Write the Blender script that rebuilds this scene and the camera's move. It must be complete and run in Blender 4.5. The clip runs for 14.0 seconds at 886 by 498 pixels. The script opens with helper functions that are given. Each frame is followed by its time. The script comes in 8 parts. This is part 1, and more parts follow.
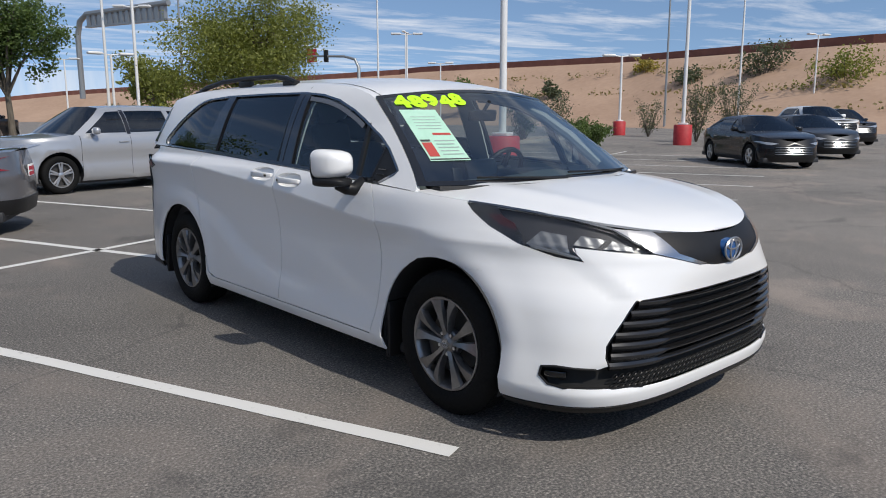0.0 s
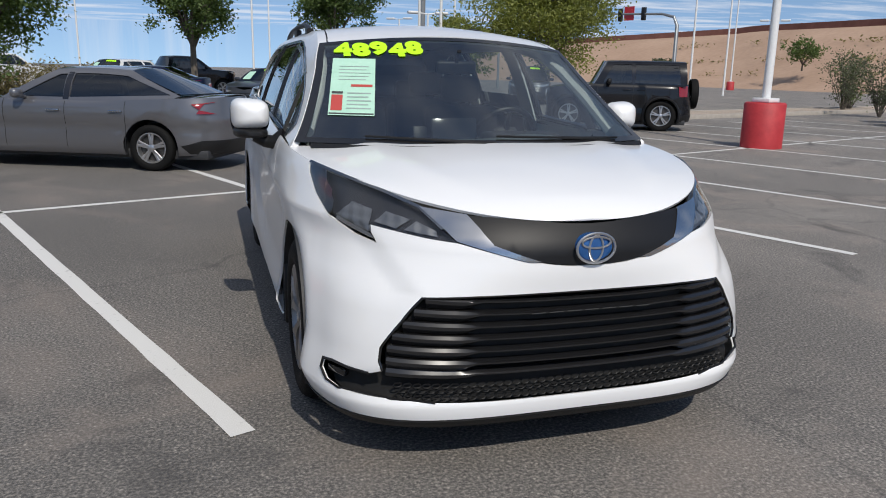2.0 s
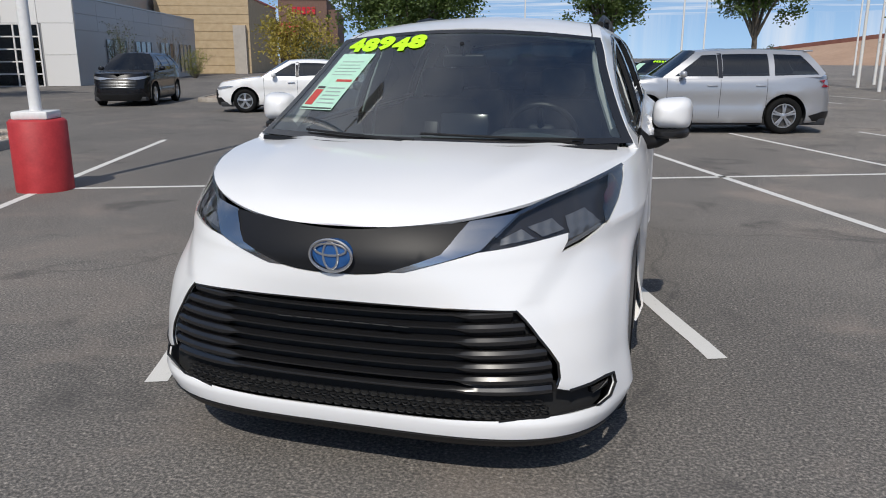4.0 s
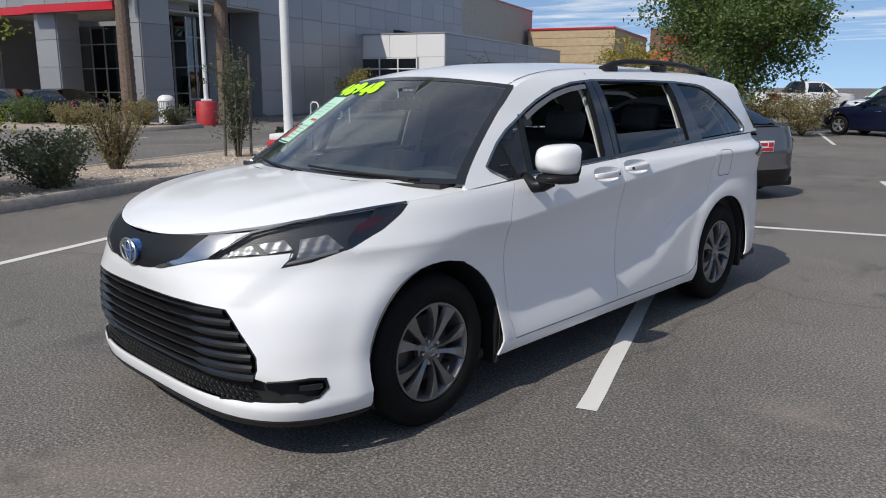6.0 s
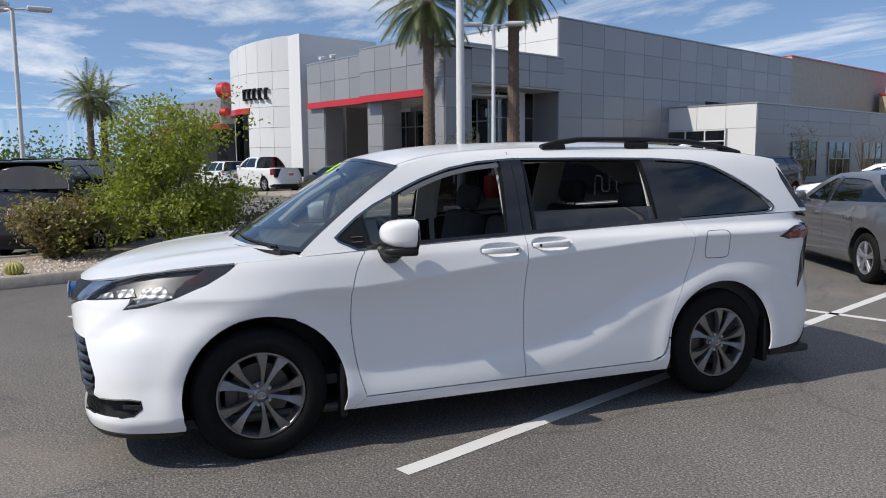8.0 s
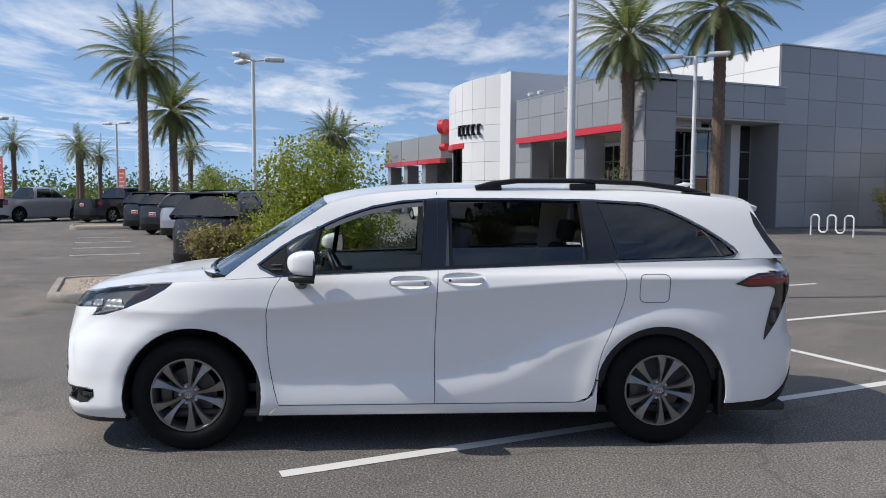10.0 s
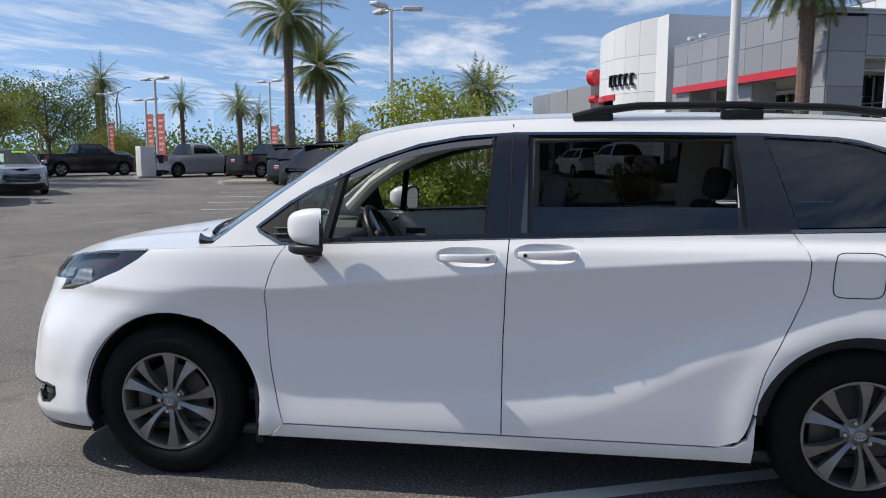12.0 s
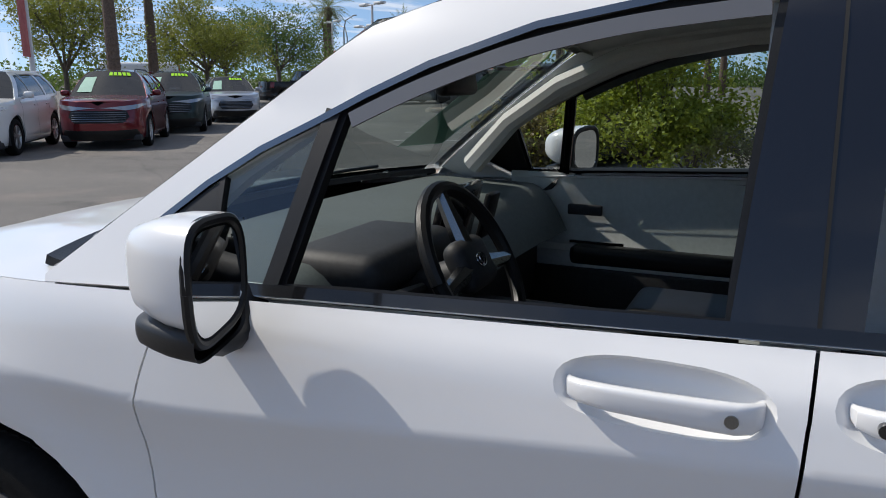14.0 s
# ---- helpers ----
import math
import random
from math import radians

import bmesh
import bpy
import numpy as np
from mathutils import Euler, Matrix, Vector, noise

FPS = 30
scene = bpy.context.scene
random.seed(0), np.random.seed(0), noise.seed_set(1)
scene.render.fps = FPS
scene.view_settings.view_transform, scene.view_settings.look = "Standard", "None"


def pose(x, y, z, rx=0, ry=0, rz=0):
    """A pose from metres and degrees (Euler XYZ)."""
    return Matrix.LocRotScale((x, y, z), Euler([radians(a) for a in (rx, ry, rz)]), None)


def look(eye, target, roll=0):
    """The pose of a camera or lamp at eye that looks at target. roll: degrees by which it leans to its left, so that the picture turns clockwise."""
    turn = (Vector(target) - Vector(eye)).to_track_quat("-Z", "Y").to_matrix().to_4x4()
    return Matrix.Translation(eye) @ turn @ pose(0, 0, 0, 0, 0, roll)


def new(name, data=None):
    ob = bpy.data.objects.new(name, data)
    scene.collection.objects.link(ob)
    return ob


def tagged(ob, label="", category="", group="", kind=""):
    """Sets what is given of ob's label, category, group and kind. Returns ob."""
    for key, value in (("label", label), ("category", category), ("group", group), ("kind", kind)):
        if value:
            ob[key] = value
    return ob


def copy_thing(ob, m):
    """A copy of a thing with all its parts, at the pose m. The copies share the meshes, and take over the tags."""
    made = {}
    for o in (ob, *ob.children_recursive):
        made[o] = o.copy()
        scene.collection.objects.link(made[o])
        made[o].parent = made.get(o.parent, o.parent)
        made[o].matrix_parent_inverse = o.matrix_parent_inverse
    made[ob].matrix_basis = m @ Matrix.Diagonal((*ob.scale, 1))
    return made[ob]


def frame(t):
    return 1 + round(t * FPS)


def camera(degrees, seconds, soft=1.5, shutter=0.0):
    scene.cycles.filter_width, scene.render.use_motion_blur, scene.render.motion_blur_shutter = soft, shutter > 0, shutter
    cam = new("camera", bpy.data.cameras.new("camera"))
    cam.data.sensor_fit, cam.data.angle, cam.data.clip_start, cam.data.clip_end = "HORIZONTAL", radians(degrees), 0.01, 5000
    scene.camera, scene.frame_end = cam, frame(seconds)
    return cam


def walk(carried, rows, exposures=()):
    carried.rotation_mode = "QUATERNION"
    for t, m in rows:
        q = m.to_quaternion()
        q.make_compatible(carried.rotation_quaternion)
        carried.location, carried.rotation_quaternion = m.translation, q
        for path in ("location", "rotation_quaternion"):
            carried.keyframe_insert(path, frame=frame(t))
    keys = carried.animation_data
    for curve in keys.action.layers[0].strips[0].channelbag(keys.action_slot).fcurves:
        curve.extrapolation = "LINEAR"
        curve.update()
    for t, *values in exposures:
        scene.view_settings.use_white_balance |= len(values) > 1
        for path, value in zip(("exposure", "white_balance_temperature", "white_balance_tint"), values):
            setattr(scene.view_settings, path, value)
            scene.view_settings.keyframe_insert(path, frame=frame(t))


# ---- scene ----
cam = camera(60.8, 14.0, soft=1.0)
PATH = [
    (0.0, (-3.326, -2.691, 1.486), (-2.022, -1.216, 1.133), -0.1),
    (0.5, (-2.867, -2.785, 1.462), (-1.694, -1.214, 1.069), 0.1),
    (1.0, (-2.368, -2.984, 1.456), (-1.361, -1.309, 1.032), 0.3),
    (1.5, (-1.867, -3.145, 1.464), (-1.057, -1.371, 1.018), 0.9),
    (2.0, (-1.285, -3.287, 1.455), (-0.703, -1.429, 0.996), 1.2),
    (2.5, (-0.722, -3.363, 1.477), (-0.395, -1.447, 1.005), 1.4),
    (3.0, (-0.159, -3.323, 1.490), (-0.114, -1.382, 1.012), 0.9),
    (3.2, (0.084, -3.329, 1.475), (0.009, -1.387, 0.993), 0.6),
    (5.3, (2.483, -2.722, 1.553), (1.375, -1.123, 1.087), 0.1),
    (5.5, (2.728, -2.665, 1.566), (1.549, -1.115, 1.111), 0.2),
    (6.0, (3.279, -2.396, 1.580), (1.931, -0.980, 1.158), 0.2),
    (6.5, (3.796, -2.003, 1.583), (2.292, -0.739, 1.206), -0.1),
    (7.0, (4.213, -1.551, 1.604), (2.570, -0.459, 1.276), -0.4),
    (7.5, (4.647, -1.042, 1.596), (2.886, -0.137, 1.318), -0.6),
    (8.0, (4.973, -0.503, 1.613), (3.120, 0.212, 1.380), -0.5),
    (8.2, (5.085, -0.285, 1.627), (3.205, 0.360, 1.410), -0.4),
    (10.3, (5.771, 1.466, 1.652), (3.778, 1.522, 1.504), 0.3),
    (10.5, (5.711, 1.51, 1.638), (3.717, 1.533, 1.486), 0.3),
    (11.0, (5.288, 1.588, 1.604), (3.297, 1.525, 1.429), 0.2),
    (11.5, (4.744, 1.718, 1.567), (2.762, 1.556, 1.354), 0.2),
    (12.0, (4.163, 1.767, 1.542), (2.2, 1.487, 1.283), 0.1),
    (12.5, (3.558, 1.748, 1.52), (1.625, 1.338, 1.21), 0.1),
    (13.0, (2.954, 1.691, 1.506), (1.061, 1.154, 1.149), -0.3),
    (13.5, (2.386, 1.606, 1.493), (0.545, 0.934, 1.094), -0.7),
    (14.0, (1.895, 1.54, 1.487), (0.123, 0.727, 1.044), -0.2),
]
walk(cam, [(t, look(eye, target, roll)) for t, eye, target, roll in PATH],
     exposures=((0.0, 0.08), (3.2, 0.02), (6.5, 0.14), (8.0, 0.22), (11.0, 0.28), (14.0, 0.22)))

# ---- light ----
SUN = Vector((0.035, -0.70, 0.735)).normalized()
world = bpy.data.worlds.new("sky")
scene.world = world
world.use_nodes = True
wn = world.node_tree
wbg = wn.nodes["Background"]
sky = wn.nodes.new("ShaderNodeTexSky")
sky.sky_type = "NISHITA"
sky.sun_disc = False
sky.sun_elevation = math.asin(SUN.z)
sky.sun_rotation = math.atan2(SUN.x, SUN.y)
sky.altitude, sky.air_density, sky.dust_density, sky.ozone_density = 400, 1.0, 0.12, 2.6
# the clear, dry air keeps its blue down to the skyline
low = wn.nodes.new("ShaderNodeTexCoord")
lift = wn.nodes.new("ShaderNodeVectorMath")
lift.inputs[1].default_value = (0, 0, 0.15)
even = wn.nodes.new("ShaderNodeVectorMath")
even.operation = "NORMALIZE"
wn.links.new(low.outputs["Generated"], lift.inputs[0]), wn.links.new(lift.outputs[0], even.inputs[0])
wn.links.new(even.outputs[0], sky.inputs[0])
# thin streaky clouds: noise over the sky seen as a flat layer
wtc = wn.nodes.new("ShaderNodeTexCoord")
sep = wn.nodes.new("ShaderNodeSeparateXYZ")
wn.links.new(wtc.outputs["Generated"], sep.inputs[0])
zz = wn.nodes.new("ShaderNodeMath")
zz.operation, zz.inputs[1].default_value = "MAXIMUM", 0.05
wn.links.new(sep.outputs[2], zz.inputs[0])
div = wn.nodes.new("ShaderNodeVectorMath")
div.operation = "DIVIDE"
comb = wn.nodes.new("ShaderNodeCombineXYZ")
for k in range(3):
    wn.links.new(zz.outputs[0], comb.inputs[k])
wn.links.new(wtc.outputs["Generated"], div.inputs[0]), wn.links.new(comb.outputs[0], div.inputs[1])
wmap = wn.nodes.new("ShaderNodeMapping")
wmap.inputs["Rotation"].default_value = (0, 0, radians(25))
wmap.inputs["Scale"].default_value = (0.30, 0.62, 0.0)
wn.links.new(div.outputs[0], wmap.inputs[0])
cn = wn.nodes.new("ShaderNodeTexNoise")
cn.inputs["Scale"].default_value, cn.inputs["Detail"].default_value, cn.inputs["Roughness"].default_value = 1.5, 9.0, 0.62
cn.inputs["Distortion"].default_value = 0.35
wn.links.new(wmap.outputs[0], cn.inputs["Vector"])
cr = wn.nodes.new("ShaderNodeValToRGB")
cr.color_ramp.elements[0].position, cr.color_ramp.elements[1].position = 0.48, 0.74
cr.color_ramp.elements[0].color, cr.color_ramp.elements[1].color = (0, 0, 0, 1), (0.85, 0.85, 0.85, 1)
# the cloud sheet is denser overhead than towards the skyline
high = wn.nodes.new("ShaderNodeMapRange")
high.inputs["From Min"].default_value, high.inputs["From Max"].default_value = 0.45, 0.85
high.inputs["To Min"].default_value, high.inputs["To Max"].default_value = 0.0, 0.07
wn.links.new(sep.outputs[2], high.inputs["Value"])
thick_sky = wn.nodes.new("ShaderNodeMath")
wn.links.new(cn.outputs["Fac"], thick_sky.inputs[0]), wn.links.new(high.outputs[0], thick_sky.inputs[1])
wn.links.new(thick_sky.outputs[0], cr.inputs[0])
wmix = wn.nodes.new("ShaderNodeMix")
wmix.data_type = "RGBA"
wmix.inputs[7].default_value = (7.2, 7.3, 7.6, 1)
deep = wn.nodes.new("ShaderNodeMix")
deep.data_type, deep.blend_type = "RGBA", "MULTIPLY"
deep.inputs[0].default_value, deep.inputs[7].default_value = 1.0, (1.0, 1.0, 1.0, 1)
wn.links.new(sky.outputs[0], deep.inputs[6])
wn.links.new(cr.outputs[0], wmix.inputs[0]), wn.links.new(deep.outputs[2], wmix.inputs[6])
wn.links.new(wmix.outputs[2], wbg.inputs[0])
wbg.inputs[1].default_value = 0.116
sun = new("sun", bpy.data.lights.new("sun", "SUN"))
sun.data.energy, sun.data.angle, sun.data.color = 3.3, radians(0.53), (1.0, 0.94, 0.85)
sun.matrix_world = look(SUN * 50, (0, 0, 0))
scene.view_settings.exposure = 0.0

# ---- materials ----
def material(name, color, rough=0.5, metal=0.0, coat=0.0, spec=0.5):
    m = bpy.data.materials.new(name)
    m.use_nodes = True
    b = m.node_tree.nodes["Principled BSDF"]
    b.inputs["Base Color"].default_value = (*color, 1)
    b.inputs["Roughness"].default_value = rough
    b.inputs["Metallic"].default_value = metal
    b.inputs["Coat Weight"].default_value = coat
    b.inputs["Coat Roughness"].default_value = 0.03
    b.inputs["Specular IOR Level"].default_value = spec
    return m


def bsdf(m):
    return m.node_tree.nodes["Principled BSDF"]


def textured(m, scale, low, high, scale2=None, amount2=0.35, bump=0.0, bump_scale=None, rough=None, detail=6.0, stretch=(1, 1, 1),
             coords="Object", distortion=0.0):
    """Colour that wanders between low and high at two scales, and fine relief."""
    t = m.node_tree
    tc = t.nodes.new("ShaderNodeTexCoord")
    mp = t.nodes.new("ShaderNodeMapping")
    mp.inputs["Scale"].default_value = stretch
    t.links.new(tc.outputs[coords], mp.inputs[0])
    n1 = t.nodes.new("ShaderNodeTexNoise")
    n1.inputs["Scale"].default_value, n1.inputs["Detail"].default_value = scale, detail
    n1.inputs["Distortion"].default_value = distortion
    t.links.new(mp.outputs[0], n1.inputs["Vector"])
    fac = n1.outputs["Fac"]
    if scale2:
        n2 = t.nodes.new("ShaderNodeTexNoise")
        n2.inputs["Scale"].default_value, n2.inputs["Detail"].default_value = scale2, 3.0
        t.links.new(mp.outputs[0], n2.inputs["Vector"])
        mix = t.nodes.new("ShaderNodeMix")
        mix.inputs[0].default_value = amount2
        t.links.new(fac, mix.inputs[2]), t.links.new(n2.outputs["Fac"], mix.inputs[3])
        fac = mix.outputs[0]
    ramp = t.nodes.new("ShaderNodeValToRGB")
    ramp.color_ramp.elements[0].position, ramp.color_ramp.elements[1].position = 0.32, 0.68
    ramp.color_ramp.elements[0].color, ramp.color_ramp.elements[1].color = (*low, 1), (*high, 1)
    t.links.new(fac, ramp.inputs[0])
    t.links.new(ramp.outputs[0], bsdf(m).inputs["Base Color"])
    if bump:
        nb = t.nodes.new("ShaderNodeTexNoise")
        nb.inputs["Scale"].default_value, nb.inputs["Detail"].default_value = bump_scale or scale, 8.0
        t.links.new(mp.outputs[0], nb.inputs["Vector"])
        bp = t.nodes.new("ShaderNodeBump")
        bp.inputs["Strength"].default_value, bp.inputs["Distance"].default_value = bump, 0.01
        t.links.new(nb.outputs["Fac"], bp.inputs["Height"])
        t.links.new(bp.outputs[0], bsdf(m).inputs["Normal"])
    return m


def vary_random(m, low, high):
    """Colour picked piece by piece between low and high."""
    t = m.node_tree
    oi = t.nodes.new("ShaderNodeObjectInfo")
    ramp = t.nodes.new("ShaderNodeValToRGB")
    ramp.color_ramp.elements[0].color, ramp.color_ramp.elements[1].color = (*low, 1), (*high, 1)
    t.links.new(oi.outputs["Random"], ramp.inputs[0])
    t.links.new(ramp.outputs[0], bsdf(m).inputs["Base Color"])
    return m


def glass(name, tint, gloss_rough=0.0, ior=1.5, gain=1.0):
    """A thin pane: lets tinted light through and mirrors by Fresnel."""
    m = bpy.data.materials.new(name)
    m.use_nodes = True
    t = m.node_tree
    t.nodes.clear()
    out = t.nodes.new("ShaderNodeOutputMaterial")
    tr = t.nodes.new("ShaderNodeBsdfTransparent")
    tr.inputs[0].default_value = (*tint, 1)
    gl = t.nodes.new("ShaderNodeBsdfGlossy")
    gl.inputs["Roughness"].default_value = gloss_rough
    gl.inputs["Color"].default_value = (gain, gain, gain, 1)
    # mirror share rises towards grazing, the same from both sides of the pane
    lw = t.nodes.new("ShaderNodeLayerWeight")
    lw.inputs[0].default_value = 0.5
    power = t.nodes.new("ShaderNodeMath")
    power.operation, power.inputs[1].default_value = "POWER", 5.0
    t.links.new(lw.outputs["Facing"], power.inputs[0])
    f0 = 2 * ((ior - 1) / (ior + 1)) ** 2
    fr = t.nodes.new("ShaderNodeMath")
    fr.operation, fr.inputs[1].default_value, fr.inputs[2].default_value = "MULTIPLY_ADD", 1 - f0, f0
    t.links.new(power.outputs[0], fr.inputs[0])
    mix = t.nodes.new("ShaderNodeMixShader")
    t.links.new(fr.outputs[0], mix.inputs[0]), t.links.new(tr.outputs[0], mix.inputs[1]), t.links.new(gl.outputs[0], mix.inputs[2])
    t.links.new(mix.outputs[0], out.inputs[0])
    return m


def paint(name, color, flake=False, rough=0.3):
    m = material(name, color, rough, 0.55 if flake else 0.0, 1.0)
    return m


M_WHITE = paint("white car paint", (0.80, 0.80, 0.795), rough=0.30)
bsdf(M_WHITE).inputs["Coat Weight"].default_value, bsdf(M_WHITE).inputs["Coat Roughness"].default_value = 0.6, 0.06
M_GAP = material("dark seam", (0.01, 0.01, 0.01), 0.8)
M_BLACK = textured(material("black plastic", (0.01, 0.01, 0.01), 0.42, spec=0.35), 400, (0.006, 0.006, 0.0065), (0.013, 0.013, 0.0135), 3, bump=0.08, bump_scale=900)
M_GLOSSBLACK = material("gloss black", (0.012, 0.012, 0.013), 0.12, coat=0.5)
M_PILLAR = material("satin black pillar", (0.010, 0.010, 0.013), 0.16, coat=0.6)
M_UPPER = material("dark grille panel", (0.008, 0.008, 0.009), 0.48, spec=0.3)
M_SLAT = material("satin black slat", (0.010, 0.010, 0.011), 0.22, spec=0.6, coat=0.3)
M_CHROME = material("chrome", (0.48, 0.48, 0.49), 0.18, 1.0)
M_DARKCHROME = material("dark chrome", (0.25, 0.26, 0.27), 0.2, 1.0)
M_TYRE = textured(material("tyre rubber", (0.01, 0.01, 0.01), 0.75, spec=0.15), 60, (0.005, 0.005, 0.005), (0.010, 0.010, 0.0098), 4, bump=0.15, bump_scale=300)
M_RIM = textured(material("gunmetal alloy", (0.24, 0.24, 0.25), 0.30, 0.75), 40, (0.21, 0.207, 0.207), (0.27, 0.266, 0.266), 3)
M_SILVER = material("silver alloy", (0.55, 0.55, 0.56), 0.3, 0.9)
M_DISC = material("brake steel", (0.10, 0.095, 0.09), 0.5, 0.8)
M_SHIELD = glass("windscreen glass", (0.54, 0.62, 0.61), 0.0, 1.85)
M_CLEAR = glass("clear side glass", (0.72, 0.77, 0.76))
M_FRONT = glass("front door glass", (0.72, 0.79, 0.77))
M_TINT = glass("tinted privacy glass", (0.035, 0.04, 0.045), 0.0, 1.55)
M_TINTDARK = glass("dark car glass", (0.10, 0.12, 0.12), 0.0, 1.55)
M_LENS = glass("clear lens", (0.90, 0.91, 0.91), 0.02, 1.32)
M_RED_LENS = material("red lamp lens", (0.22, 0.006, 0.01), 0.08, coat=0.6)
M_MARKER = material("side marker lens", (0.045, 0.006, 0.005), 0.15, coat=0.4)
M_LAMPDARK = material("lamp housing", (0.035, 0.035, 0.04), 0.35, 0.2)
M_REFLECTOR = material("lamp reflector", (0.22, 0.225, 0.235), 0.42, 0.7)
M_BLUE = material("blue emblem", (0.02, 0.10, 0.30), 0.15, 0.2, 0.8)
M_TRIM_DARK = textured(material("dark trim", (0.02, 0.022, 0.025), 0.6), 80, (0.014, 0.015, 0.017), (0.03, 0.031, 0.034), 5, bump=0.1, bump_scale=600)
M_TRIM_GREY = textured(material("grey trim", (0.2, 0.21, 0.2), 0.6), 60, (0.54, 0.57, 0.55), (0.62, 0.65, 0.63), 4, bump=0.1, bump_scale=700)
M_LINER = textured(material("grey headliner", (0.36, 0.36, 0.34), 0.9), 200, (0.58, 0.59, 0.57), (0.66, 0.67, 0.65), 3)
M_CLOTH = textured(material("dark seat cloth", (0.05, 0.05, 0.052), 0.85), 120, (0.035, 0.035, 0.037), (0.07, 0.07, 0.072), 5, bump=0.2, bump_scale=500)
# dark acrylic; the sky's reflection in it is put into the grey base colour
M_VISOR = material("smoked acrylic", (0.15, 0.15, 0.155), 0.22, coat=0.4)
M_MIRROR = material("mirror", (0.85, 0.86, 0.87), 0.02, 1.0)
M_LIME = material("fluorescent lime marker", (0.50, 1.0, 0.01), 0.6)
bsdf(M_LIME).inputs["Emission Color"].default_value = (0.0, 0.0, 0.0, 1)
M_PAPER = textured(material("pale green paper", (0.42, 0.66, 0.52), 0.7), 12, (0.38, 0.62, 0.48), (0.45, 0.69, 0.55), 60)
M_PAPERINK = material("grey ink", (0.30, 0.36, 0.34), 0.7)
M_PAPERRED = material("red ink", (0.45, 0.06, 0.05), 0.7)
M_PAPERBLACK = material("black ink", (0.05, 0.05, 0.05), 0.7)
M_PAPERWHITE = material("white paper", (0.8, 0.8, 0.78), 0.7)


# ---- mesh tools ----
def finish(bm, name, mat, smooth=True, sharp=35, thick=0.0):
    """A mesh from a bmesh. Sheets keep the normals of the surface that they were cut from; thick adds a rim round a sheet."""
    lay = bm.verts.layers.float_vector.get("nrm")
    if not lay:
        bmesh.ops.remove_doubles(bm, verts=bm.verts, dist=1e-5)
    bm.normal_update()
    if thick:
        rim = []
        for e in bm.edges:
            if len(e.link_faces) == 1:
                f = e.link_faces[0]
                lp = next(k for k in f.loops if k.edge == e)
                va, vb = lp.vert, lp.link_loop_next.vert
                na, nb = (vertex_normal(v, lay) for v in (va, vb))
                rim.append((va.co.copy(), vb.co.copy(), va.co - na * thick, vb.co - nb * thick))
        for p, q, r, t in rim:
            vs = [bm.verts.new(c) for c in (q, p, r, t)]
            f = bm.faces.new(vs)
            f.smooth = False
            if lay:
                f.normal_update()
                for v in vs:
                    v[lay] = f.normal
    normals = None
    if lay:
        bm.verts.ensure_lookup_table()
        normals = []
        for v in bm.verts:
            normals.append(tuple(vertex_normal(v, lay)))
    me = bpy.data.meshes.new(name)
    bm.to_mesh(me)
    bm.free()
    if mat:
        me.materials.append(mat)
    if smooth:
        me.polygons.foreach_set("use_smooth", [True] * len(me.polygons))
        if normals is None:
            me.set_sharp_from_angle(angle=radians(sharp))
    if normals:
        me.normals_split_custom_set_from_vertices(normals)
    return me


def vertex_normal(v, lay):
    n = Vector((0, 0, 0))
    for f in v.link_faces:
        n += f.normal
    if not lay:
        return n.normalized()
    k = Vector(v[lay])
    return (-k if k.dot(n) < 0 else k).normalized()


def part(name, bm, mat, parent, label="", smooth=True, sharp=35, thick=0.0, m=None):
    """Links a bmesh as one mesh under a thing or under a part."""
    ob = new(name, finish(bm, name, mat, smooth, sharp, thick))
    if parent:
        ob.parent = parent
    if m is not None:
        ob.matrix_basis = m
    if label:
        ob["label"] = label
    return ob


def thing(name, m=None, label="", category="", group="", kind=""):
    ob = new(name)
    ob.empty_display_size = 0.2
    if m is not None:
        ob.matrix_world = m
    return tagged(ob, label, category, group, kind)


def box(bm, x0, x1, y0, y1, z0, z1, bevel=0.0, seg=2, m=None):
    r = bmesh.ops.create_cube(bm, size=1.0)
    vs = r["verts"]
    for v in vs:
        v.co = Vector((x0 + (v.co.x + 0.5) * (x1 - x0), y0 + (v.co.y + 0.5) * (y1 - y0), z0 + (v.co.z + 0.5) * (z1 - z0)))
    if bevel:
        es = list({e for v in vs for e in v.link_edges})
        r = bmesh.ops.bevel(bm, geom=es, offset=bevel, segments=seg, affect="EDGES", profile=0.5, clamp_overlap=True)
        vs = list({v for f in r["faces"] for v in f.verts} | {v for v in vs if v.is_valid})
    if m is not None:
        bmesh.ops.transform(bm, matrix=m, verts=vs)
    return vs


def boxed(*args, **kw):
    bm = bmesh.new()
    box(bm, *args, **kw)
    return bm


def cyl(bm, p0, p1, r0, r1=None, seg=16, caps=True):
    """A tapered round bar from p0 to p1."""
    p0, p1 = Vector(p0), Vector(p1)
    r1 = r0 if r1 is None else r1
    q = (p1 - p0).to_track_quat("Z", "X")
    rings = []
    for p, r in ((p0, r0), (p1, r1)):
        rings.append([bm.verts.new(p + q @ Vector((r * math.cos(2 * math.pi * i / seg), r * math.sin(2 * math.pi * i / seg), 0))) for i in range(seg)])
    for i in range(seg):
        bm.faces.new((rings[0][i], rings[0][(i + 1) % seg], rings[1][(i + 1) % seg], rings[1][i]))
    if caps:
        bm.faces.new(rings[0][::-1]), bm.faces.new(rings[1])
    return rings


